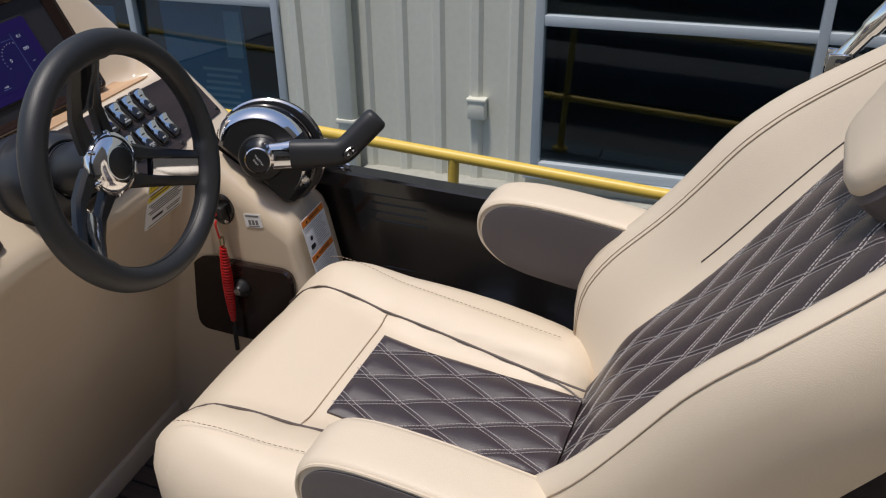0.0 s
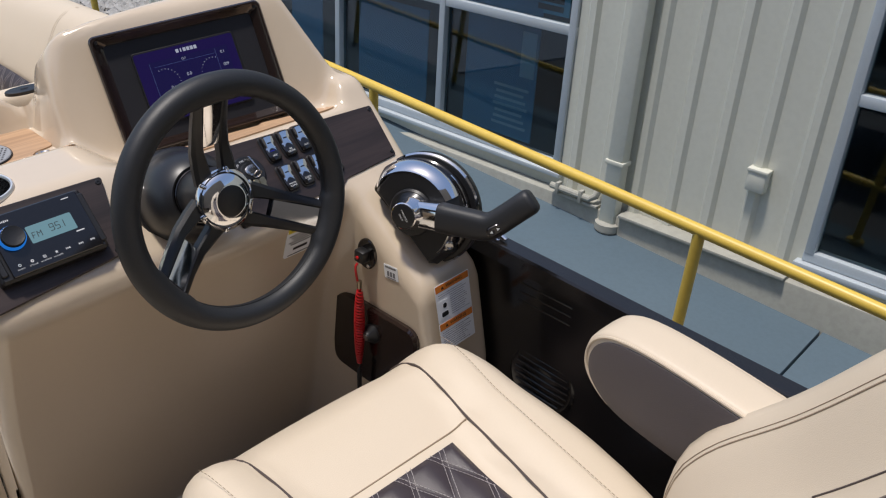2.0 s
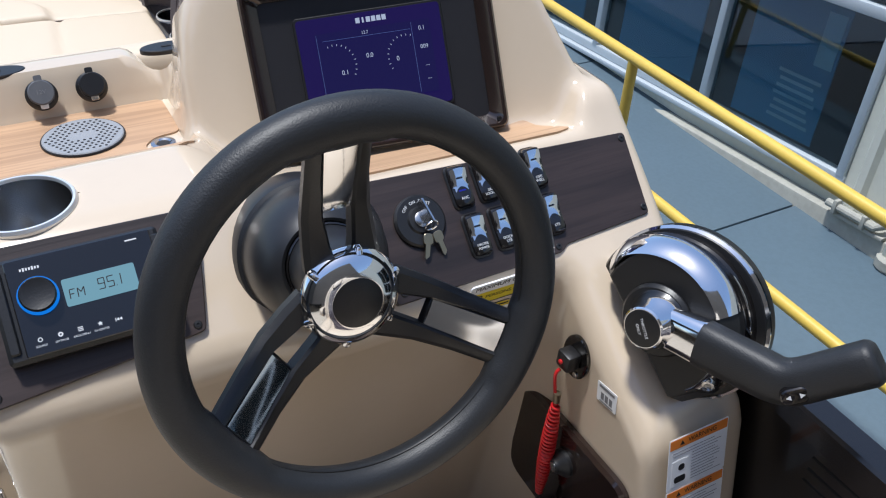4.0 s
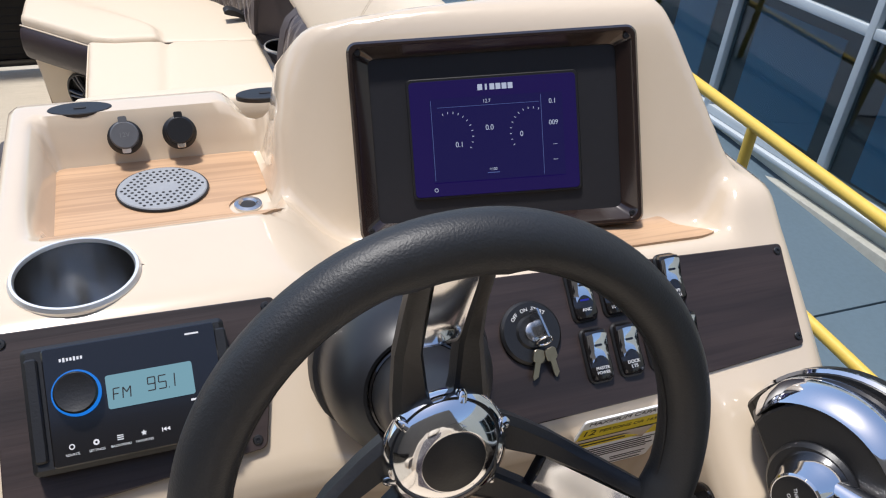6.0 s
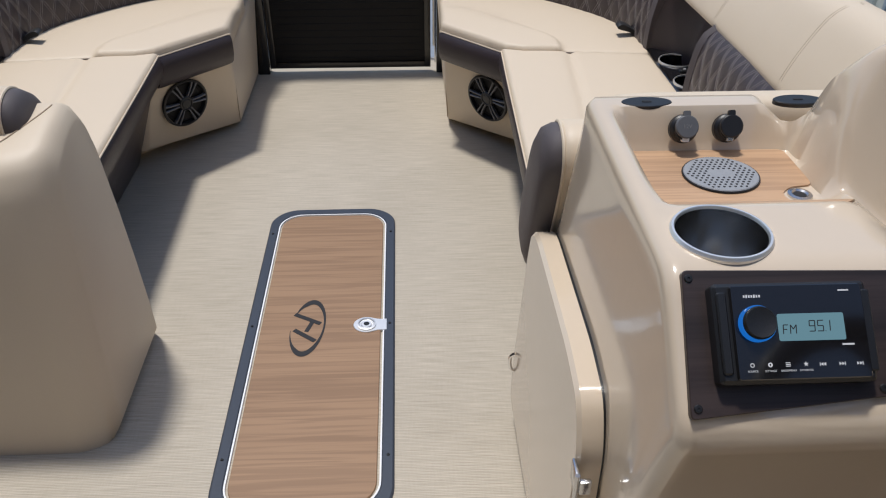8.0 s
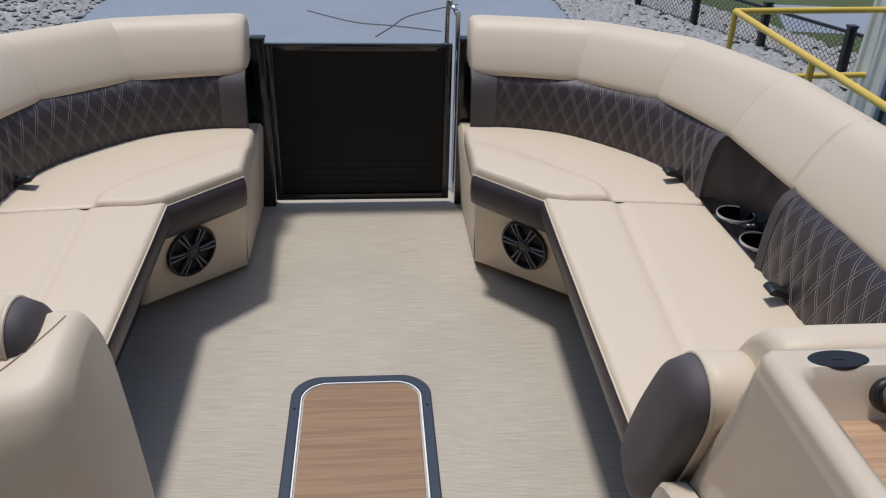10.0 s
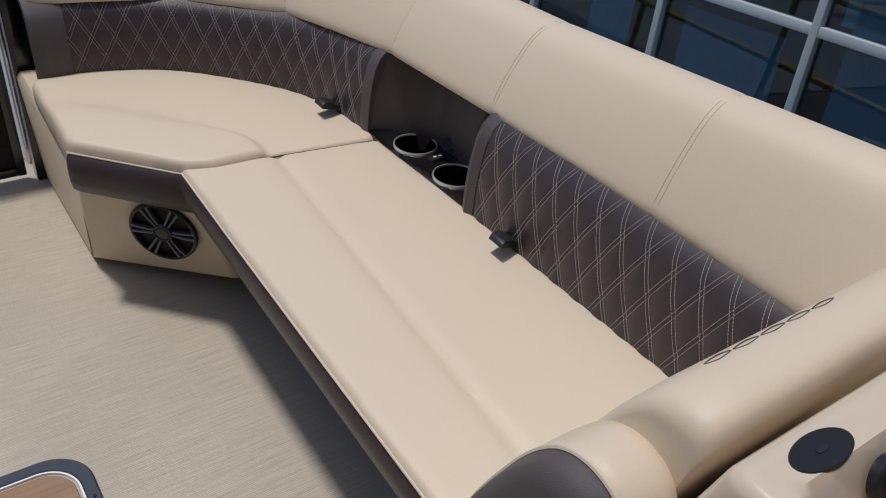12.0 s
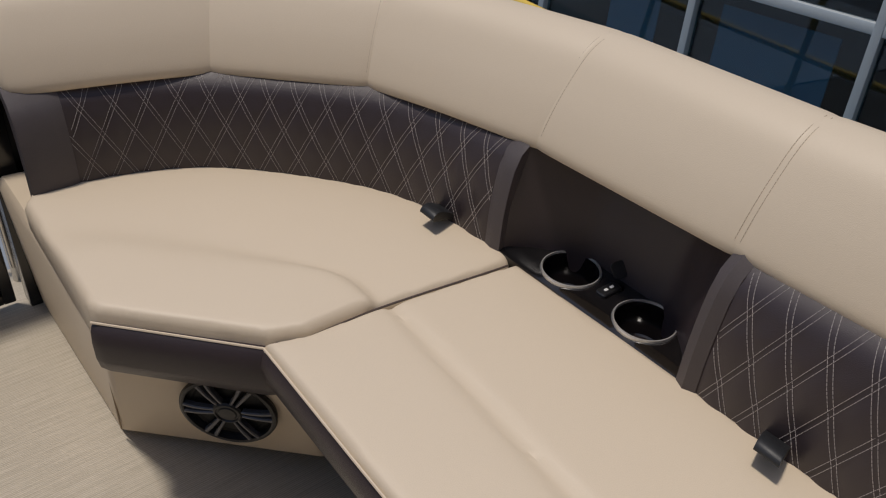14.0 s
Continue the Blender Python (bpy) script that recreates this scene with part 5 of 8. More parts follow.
def port_block():
    """Tall upholstered back of the port lounge, seen from aft."""
    t = thing("seat_back_shell", "tall cream vinyl shell behind the port chaise", "seat back", at=(-0.85, 2.35, 0))

    def section(x):
        """Fore-and-aft outline of the shell: its inboard end rises to a crest and is rounded over."""
        w = step(-0.58, -0.45, x)
        zc = 0.678 + 0.026 * w
        top = [(2.508, 0.60), (2.484, zc - 0.040), (2.462, zc - 0.012), (2.437, zc), (2.400, zc - 0.004 - 0.004 * w), (2.355, 0.675 + 0.012 * w), (2.305, 0.672), (2.276, 0.664), (2.254, 0.640), (2.240, 0.59)]
        line = [(2.205, 0.0), (2.602, 0.0), (2.594, 0.10), (2.572, 0.26), (2.545, 0.42), *top, (2.226, 0.44), (2.216, 0.28), (2.209, 0.12)]
        g = max(0.0, (x + 0.50) / 0.096)
        f = 1 - 0.10 * max(0.0, (x + 0.432) / 0.028) ** 2
        out = []
        for a, b in line:
            a += 0.050 * g * g * step(2.40, 2.24, a)
            out.append((2.40 + (a - 2.40) * f, max(0.0, 0.33 + (b - 0.33) * f)))
        return out
    bm = bmesh.new()
    rings(bm, [[(x, a, b) for a, b in section(x)] for x in (-0.404, -0.407, -0.412, -0.420, -0.432, -0.445, -0.46, -0.475, -0.49, -0.505, -0.53, -0.56, -0.59, -0.8, -1.1, -1.30)])
    part("shell", bm, M_CREAM, t, sharp=60)
    bm = bmesh.new()
    pts = [(-0.66, 2.2075, 0.005), (-0.66, 2.2130, 0.2), (-0.66, 2.2265, 0.44), (-0.665, 2.236, 0.555), (-0.675, 2.2395, 0.585), (-0.70, 2.241, 0.598), (-0.8, 2.2415, 0.602), (-1.25, 2.2415, 0.602)]
    tube(bm, smooth_line(pts, 8), 0.0017, 6)
    part("seam_piping", bm, M_PIPE, t, "dark seam piping")

    def on_top(x, y):
        sec = [q for q in section(x) if q[1] > 0.55][::-1]
        return (x, y, float(np.interp(y, [q[0] for q in sec], [q[1] for q in sec])) + 0.0004)
    bm = bmesh.new()
    tube(bm, smooth_line([on_top(x, y) for x, y in ((-0.437, 2.430), (-0.452, 2.40), (-0.480, 2.355), (-0.512, 2.315), (-0.545, 2.291), (-0.60, 2.285), (-0.9, 2.285), (-1.25, 2.285))], 6), 0.0014, 5)
    tube(bm, smooth_line([on_top(x, y) for x, y in ((-0.532, 2.297), (-0.534, 2.32), (-0.535, 2.345))], 4), 0.0012, 5)
    part("top_seam", bm, M_THREAD_TAN, t)


def helm_mat():
    """Brown deck mat in dark-grooved strips under the helm chair."""
    t = thing("helm_mat", "dark brown teak-look deck mat with black grooves", "mat", at=(0.9, 0.9, 0.0))
    bm = bmesh.new()
    block(bm, (0.50, 0.05, 0.0), (1.30, 1.658, 0.004))
    part("backing", bm, M_INK, t)
    n = 17
    for k in range(n):
        x = 0.502 + 0.796 * k / n
        bm = bmesh.new()
        block(bm, (x, 0.052, 0.0035), (x + 0.796 / n - 0.006, 1.655, 0.0065), 0.001, 1)
        part("strip", bm, M_HELMDECK, t)


def sky_block_walls():
    """Plain unseen walls, added behind and to port to block low sky light."""
    for lo, hi in (((-6.3, -5.0, -1.42), (-6.0, 3.0, 5.2)), ((-6.3, -3.3, -1.42), (2.75, -3.0, 6.4))):
        bm = bmesh.new()
        block(bm, lo, hi)
        tagged(part("wall_sky_block", bm, M_SKY_BLOCK), "plain unseen wall added to block low sky light", "wall", kind="structure")


deck()
helm_mat()
sky_block_walls()
fences()
gate()
floor_hatch()
lounge(1)
lounge(-1)
port_block()


# ---- helm console ----
def smin(a, b, k):
    h = max(k - abs(a - b), 0.0) / k
    return min(a, b) - h * h * k * 0.25


def smax(a, b, k):
    return -smin(-a, -b, k)


CUP = (0.574, 1.706)


def tray_floor(y):
    return 0.857 - 0.054 * step(1.768, 1.872, y)


def console_top(x, y):
    """Height of the moulded console top: dash slope, desk, tray, screen hood and throttle wing."""
    w = step(0.74, 0.86, x)
    sh = step(1.235, 1.275, x)
    desk = 0.860 + (0.832 - 0.32 * (y - 1.645) - 0.860) * w
    desk += (0.868 - desk) * sh * step(1.630, 1.675, y)
    dash = (0.851 - 0.023 * w) + 0.918 * (y - 1.637)
    z = smin(desk, dash, 0.014 if w > 0.5 else 0.02)
    # throttle wing, gentler slope
    if x > 1.10:
        z = smax(z, smin(0.586 + 0.68 * (y - 1.318), 0.80, 0.02), 0.03)
    # tray with a raked floor
    # screen hood
    aft = 0.855 + 0.633 * (x - 1.019) + 1.813 * (y - 1.796)
    fwd = 1.012 - 1.65 * (y - 1.932)
    left = 0.86 + 2.0 * (x - 0.765)
    right = 0.86 + 2.6 * (1.295 - x)
    hood = smin(smin(aft, fwd, 0.03), smin(smin(left, right, 0.03), 1.020 + 0.08 * (x - 1.02), 0.03), 0.035)
    z = smax(z, hood, 0.025) if hood > z - 0.03 else z
    right = 0.772 + 0.10 * (y - 1.86)
    t = step(0.522, 0.545, x) * (1 - step(right, right + 0.022, x)) * step(1.768, 1.782, y) * (1 - step(2.015, 2.04, y))
    return z + (min(tray_floor(y), z) - 0.004 - z) * t


def console_body(t):
    outline = [(0.495, 1.518), (1.155, 1.518), (1.155, 1.318), (1.322, 1.318), (1.322, 2.088), (0.495, 2.088)]
    soft = []
    n = len(outline)
    for i in range(n):
        a, b, c = Vector(outline[i - 1]), Vector(outline[i]), Vector(outline[(i + 1) % n])
        r = 0.022
        u, v = (a - b).normalized() * r, (c - b).normalized() * r
        for k in range(6):
            f = k / 5
            soft.append(tuple((b + u) * (1 - f) ** 2 + b * 2 * f * (1 - f) + (b + v) * f * f))
    r = 0.014

    def height(x, y, d):
        if math.hypot(x - CUP[0], y - CUP[1]) < 0.0510:
            return 0.745
        r = 0.014 + 0.020 * step(1.06, 1.16, x) * (1 - step(1.44, 1.60, y))
        return console_top(x, y) - r + math.sqrt(max(r * r - max(r - d, 0.0) ** 2, 0.0))
    bm = bmesh.new()
    rim, top = relief(bm, soft, height, 0.009, 0.009, 0.03, more=circle(*CUP, 0.0503) + circle(*CUP, 0.0517))
    m = len(rim)
    prev = top
    lev = [(0.03, 0.008, 0.0), (0.06, 0.017, 0.0), (0.17, 0.040, 0.004), (0.32, 0.062, 0.010), (0.55, 0.092, 0.012), (0.80, 0.125, 0.012), (0.93, 0.148, 0.012), (1.0, 0.150, 0.012)]
    for f, back, flare in lev:
        row = []
        for i, p in enumerate(rim):
            zt = top[i].co.z
            aftness = (1 - step(1.53, 1.62, p.y)) * (1 - step(1.13, 1.156, p.x)) if p.y > 1.45 else 0.0
            x = p.x - flare * (1 - step(0.50, 0.56, p.x)) * (0 if p.y < 1.5 else 1)
            fore = min(0.30 * zt * f, 0.22) * step(2.02, 2.085, p.y)
            kick = 0.215 * min(zt * f, 0.24) * (1 - step(1.325, 1.36, p.y))          # the wing swells aft below the lever
            row.append(bm.verts.new((x, p.y + back * aftness + fore - kick, zt * (1 - f))))
        for i in range(m):
            j = (i + 1) % m
            bm.faces.new((prev[i], prev[j], row[j], row[i]))
        prev = row
    bmesh.ops.triangulate(bm, faces=[bm.faces.new(prev[::-1])])
    body = part("body", bm, M_GEL, t, "glossy tan moulded console body", sharp=55)
    return body


DASH_X = Vector((1, 0, 0))
DASH_Y = Vector((0, 0.097, 0.089)).normalized()
DASH_N = DASH_X.cross(DASH_Y)
DASH_L = Matrix(((1, 0, 0, 0.517), (0, DASH_Y.y, DASH_N.y, 1.637), (0, DASH_Y.z, DASH_N.z, 0.855), (0, 0, 0, 1)))
DASH_R = Matrix(((1, 0, 0, 1.293), (0, DASH_Y.y, DASH_N.y, 1.622), (0, DASH_Y.z, DASH_N.z, 0.820), (0, 0, 0, 1)))


def shift(m, x, y, z=0.0):
    return m @ Matrix.Translation((x, y, z))


def round_poly(pts, r, seg=4):
    out = []
    n = len(pts)
    for i in range(n):
        a, b, c = Vector(pts[i - 1]), Vector(pts[i]), Vector(pts[(i + 1) % n])
        q = min(r, (a - b).length * 0.45, (c - b).length * 0.45)
        u, v = (a - b).normalized() * q, (c - b).normalized() * q
        for k in range(seg + 1):
            f = k / seg
            out.append(tuple((b + u) * (1 - f) ** 2 + b * 2 * f * (1 - f) + (b + v) * f * f))
    return out


def stereo():
    t = thing("dash_panel", "dark wood-grain dash panel for the stereo", "panel", "dash panels", at=tuple(DASH_L.translation))
    bm = bmesh.new()
    plate(bm, round_poly([(-0.012, -0.147), (0.194, -0.129), (0.221, 0.000), (-0.007, 0.005)], 0.006), -0.006, 0.004, DASH_L, 0.001)
    part("board", bm, M_WENGE, t)
    for x, y in ((-0.001, -0.004), (0.212, -0.008), (0.187, -0.121), (-0.004, -0.136)):
        screw(DASH_L @ Vector((x, y, 0.004)), DASH_N, t)
    s = thing("stereo", "black marine stereo with a blue-lit knob", "stereo", at=tuple(shift(DASH_L, 0.094, -0.064, 0.004).translation))
    m = shift(DASH_L, 0.094, -0.064, 0.004)
    bm = bmesh.new()
    plate(bm, rounded(0.158, 0.101, 0.005), 0, 0.020, m, 0.004)
    part("body", bm, M_BLACK, s)
    bm = bmesh.new()
    plate(bm, rounded(0.134, 0.094, 0.003), 0.0201, 0.0245, shift(m, 0.004, 0.0), 0.001)
    part("fascia", bm, M_GLOSS, s)
    for x in (-0.0715, 0.0745):
        bm = bmesh.new()
        plate(bm, rounded(0.010, 0.082, 0.003), 0.019, 0.0235, shift(m, x, 0.0), 0.0015)
        part("side_cap", bm, M_BLACK, s)
    k = shift(m, -0.040, 0.008, 0.0245)
    bm = bmesh.new()
    lathe(bm, [(0.0182, 0.0), (0.0182, 0.006), (0.0174, 0.0076), (0.0163, 0.0076)], k, 36, False)
    part("knob_ring", bm, M_LED, s, "blue lit ring")
    bm = bmesh.new()
    lathe(bm, [(0.0164, 0.0), (0.0164, 0.011), (0.0150, 0.0135), (0.010, 0.0125), (0.003, 0.012)], k, 32)
    part("knob", bm, M_BLACK, s)
    d = shift(m, 0.0150, 0.004, 0.0247)
    bm = bmesh.new()
    plate(bm, rounded(0.067, 0.027, 0.002), 0, 0.0006, d)
    disp = part("display", bm, M_LCD, s, "pale blue lit display")
    # thin segment characters: FM 95.1
    glyphs = {"F": ((0, 0, 0, 1), (0, 1, 1, 1), (0, 0.5, 0.8, 0.5)), "M": ((0, 0, 0, 1), (0, 1, 0.5, 0.5), (0.5, 0.5, 1, 1), (1, 1, 1, 0)), "9": ((1, 0, 1, 1), (1, 1, 0, 1), (0, 1, 0, 0.5), (0, 0.5, 1, 0.5), (0, 0, 1, 0)), "5": ((1, 1, 0, 1), (0, 1, 0, 0.5), (0, 0.5, 1, 0.5), (1, 0.5, 1, 0), (1, 0, 0, 0)), ".": ((0, 0, 0.12, 0),), "1": ((0.6, 0, 0.6, 1),)}
    for ch, x0, y0, gw, gh in (("F", -0.0290, -0.0065, 0.0048, 0.0088), ("M", -0.0218, -0.0065, 0.0058, 0.0088), ("9", -0.0025, -0.0045, 0.0056, 0.0105), ("5", 0.0060, -0.0045, 0.0056, 0.0105), (".", 0.0135, -0.0045, 0.0056, 0.0105), ("1", 0.0150, -0.0045, 0.0056, 0.0105)):
        bm = bmesh.new()
        for xa, ya, xb, yb in glyphs[ch]:
            p, q = Vector((x0 + xa * gw + ya * 0.0006, y0 + ya * gh)), Vector((x0 + xb * gw + yb * 0.0006, y0 + yb * gh))
            n = Vector((p.y - q.y, q.x - p.x)).normalized() * 0.00048
            plate(bm, [tuple(p + n), tuple(p - n), tuple(q - n), tuple(q + n)], 0, 0.0002, shift(d, 0, 0, 0.0007))
        part("character", bm, M_INK, disp)
    for i, w in enumerate(("SOURCE", "SETTINGS", "BACK/MENU", "FAVORITES")):
        x = -0.0485 + 0.0178 * i
        lettering(w, 0.0027, shift(m, x, -0.0385, 0.0247), M_PRINT, s, depth=0.0001)
        bm = bmesh.new()
        if i == 0:
            lathe(bm, [(0.0014, 0), (0.0022, 0), (0.0022, 0.0003), (0.0014, 0.0003)], shift(m, x, -0.0325, 0.0246), 14, False)
        elif i == 1:
            lathe(bm, [(0.0010, 0), (0.0024, 0), (0.0024, 0.0003), (0.0010, 0.0003)], shift(m, x, -0.0325, 0.0246), 8, False)
        elif i == 2:
            for q in (-0.0016, 0, 0.0016):
                plate(bm, rounded(0.0048, 0.0008, 0.0002, 2), 0, 0.0003, shift(m, x, -0.0325 + q, 0.0246))
        else:
            plate(bm, [((0.0026 if j % 2 == 0 else 0.0011) * math.sin(j * math.pi / 5), (0.0026 if j % 2 == 0 else 0.0011) * math.cos(j * math.pi / 5)) for j in range(10)], 0, 0.0003, shift(m, x, -0.0325, 0.0246))
        part("icon", bm, M_PRINT, s)
    for i, kind in enumerate(("back", "play", "fwd")):
        x = 0.0227 + 0.0178 * i
        bm = bmesh.new()
        sg = -1 if kind == "back" else 1
        for q in (-0.0022, 0.0006):
            plate(bm, [(sg * (q - 0.0) , -0.0017), (sg * (q + 0.0026), 0.0), (sg * q, 0.0017)][::sg], 0, 0.0003, shift(m, x, -0.033, 0.0246))
        plate(bm, rounded(0.0007, 0.0036, 0.0002, 2, sg * 0.0037), 0, 0.0003, shift(m, x, -0.033, 0.0246))
        part("icon", bm, M_PRINT, s)
    bars([(-0.0495 + 0.0026 * k, 0.0358, 0.0016, 0.0034 if k in (1, 4) else 0.0025) for k in range(7)], shift(m, 0, 0, 0.0247), M_PRINT, s, "maker_mark", 0.0002)
    bars([(0.052, 0.040, 0.011, 0.0014)], shift(m, 0, 0, 0.0247), M_PRINT, s, "small_print", 0.0002)
    bars([(0.050, -0.014, 0.012, 0.0017)], shift(m, 0, 0, 0.0247), M_PRINT, s, "small_print", 0.0002)


def rocker(m, word, parent, lit=False):
    bm = bmesh.new()
    plate(bm, rounded(0.0285, 0.056, 0.008), 0, 0.0035, m, 0.0015)
    sw = part("switch", bm, M_BLACK, parent, "black rocker switch with a chrome paddle")
    crown = lambda y: 0.0075 + 0.0050 * step(-0.002, 0.022, y) + 0.0020 * step(0.004, -0.024, y)          # rocked forward
    bm = bmesh.new()
    loops = []
    for y, e, w in ((-0.0262, 0.25, 0.0085), (-0.0240, 0.75, 0.0108), (-0.020, 1, 0.0118), (-0.010, 1, 0.0122), (0.0, 1, 0.0122), (0.010, 1, 0.0122), (0.018, 1, 0.0120), (0.0235, 0.85, 0.0112), (0.0262, 0.35, 0.0090)):
        z = 0.003 + (crown(y) - 0.003) * e
        loops.append([m @ Vector((-w, y, 0.002)), m @ Vector((-w, y, z - 0.0014)), m @ Vector((-w * 0.8, y, z)), m @ Vector((w * 0.8, y, z)), m @ Vector((w, y, z - 0.0014)), m @ Vector((w, y, 0.002))])
    rings(bm, loops)
    part("paddle", bm, M_GLOSS, sw, "gloss black paddle")
    # bright shield on the upper half, cut out in an arch below
    bm = bmesh.new()
    rows, n = [], 8
    for j in range(6):
        row = []
        for i in range(n + 1):
            q = -1 + 2 * i / n
            lo_, hi_ = -0.0095 + 0.0085 * (1 - q * q), 0.0195 + 0.0015 * (1 - q * q)
            y = lo_ + (hi_ - lo_) * j / 5
            row.append(m @ Vector((q * (0.0100 + 0.0012 * j / 5), y, crown(y) + 0.0009 - 0.0012 * abs(q) ** 3)))
        rows.append(row)
    down = m.to_3x3() @ Vector((0, 0, -0.002))
    rim = rows[0] + [r[-1] for r in rows[1:]] + rows[-1][-2::-1] + [r[0] for r in rows[-2:0:-1]]
    grid = [[bm.verts.new(p) for p in r] for r in rows]
    for a, b in zip(grid, grid[1:]):
        for i in range(n):
            bm.faces.new((a[i], a[i + 1], b[i + 1], b[i]))
    rings(bm, [rim, [p + down for p in rim]], True, False)
    part("shield", bm, M_CHROME, sw, "chrome shield")
    bm = bmesh.new()
    plate(bm, rounded(0.0085, 0.0024, 0.0011), crown(0.009) - 0.002, crown(0.009) + 0.0014, shift(m, 0, 0.009))
    part("lens", bm, M_GLOSS, sw)
    if lit:
        bm = bmesh.new()
        plate(bm, rounded(0.010, 0.0018, 0.0008), 0.006, crown(-0.006) + 0.0004, shift(m, 0, -0.006))
        part("pilot_lamp", bm, M_PILOT, sw, "blue pilot lamp")
    rows = word.split()
    for i, w in enumerate(rows):
        lettering(w, 0.0042 if len(w) > 4 else 0.0048, shift(m, 0, -0.0160 - 0.0046 * (i - (len(rows) - 1) / 2), crown(-0.016) + 0.0003), M_PRINT, sw, depth=0.0002)


def switch_panel():
    t = thing("dash_panel", "dark wood-grain switch panel with chrome rockers", "panel", "dash panels", at=tuple(DASH_R.translation))
    bm = bmesh.new()
    plate(bm, round_poly([(-0.372, -0.128), (-0.142, -0.124), (-0.132, -0.116), (0.002, -0.108), (0.008, 0.006), (-0.372, 0.022)], 0.006), -0.008, 0.004, DASH_R, 0.001)
    part("board", bm, M_WENGE, t)
    for x, y in ((0.0, -0.002), (-0.004, -0.098), (-0.146, -0.116), (-0.36, -0.116)):
        screw(DASH_R @ Vector((x, y, 0.004)), DASH_N, t)
    words = (("NAV ANC", "SKI LOCKER", "ACC", "LIVE WELL"), ("MASTER POWER", "DOCK LTS", "ACC", "LTS"))
    for r, (y, row) in enumerate(zip((-0.012, -0.074), words)):
        for c in range(4):
            w = row[c]
            if r == 0 and c == 0:
                w = "ANC"
            rocker(shift(DASH_R, -0.251 + 0.0355 * c + 0.002 * r, y, 0.004), w, t, r == 0 and c == 0)
    # ignition switch and keys
    k = thing("ignition_switch", "round black ignition switch with hanging keys", "ignition", at=tuple(shift(DASH_R, -0.314, -0.040).translation))
    m = shift(DASH_R, -0.314, -0.040, 0.004)
    bm = bmesh.new()
    lathe(bm, [(0.032, 0.0), (0.032, 0.004), (0.0295, 0.0065), (0.017, 0.0065), (0.0150, 0.009), (0.011, 0.0095), (0.005, 0.0095)], m, 40)
    part("escutcheon", bm, M_BLACK, k)
    bm = bmesh.new()
    lathe(bm, [(0.0095, 0.010), (0.0095, 0.013), (0.007, 0.014), (0.002, 0.014)], m, 20)
    part("lock_barrel", bm, M_STEEL, k)
    for w, a in (("OFF", 132), ("ON", 100), ("START", 62)):
        lettering(w, 0.0052, shift(m, 0.0228 * math.cos(radians(a)), 0.0228 * math.sin(radians(a)), 0.0067) @ Matrix.Rotation(radians(a - 90), 4, "Z"), M_PRINT, k, depth=0.0002)
    bm = bmesh.new()
    plate(bm, rounded(0.0032, 0.030, 0.001), 0, 0.019, shift(m, 0.003, 0.006, 0.012) @ Matrix.Rotation(radians(12), 4, "Z"), 0.0006)
    part("key", bm, M_STEEL, k, "steel key in the lock")
    hang = m @ Vector((0.006, -0.011, 0.018))
    bm = bmesh.new()
    tube(bm, [hang + Vector((0.008 * math.cos(a), -0.003 * math.sin(a), 0.008 * math.sin(a))) for a in np.linspace(0, 5.9, 18)], 0.0011, 6)
    part("key_ring", bm, M_CHROME, k)
    for dx, rot in ((-0.006, -22), (0.007, 14)):
        bm = bmesh.new()
        km = axes(hang + Vector((dx, -0.004, -0.015)), (0.1, -0.8, 0.5), (math.cos(radians(rot)), 0, math.sin(radians(rot))))
        plate(bm, rounded(0.013, 0.013, 0.004), -0.001, 0.001, km, 0.0003)
        plate(bm, [(-0.003, -0.021), (-0.0015, -0.024), (0.001, -0.022), (0.003, -0.020), (0.003, -0.005), (-0.003, -0.005)], -0.0009, 0.0009, km)
        part("spare_key", bm, M_BRASS, k, "worn brass key")


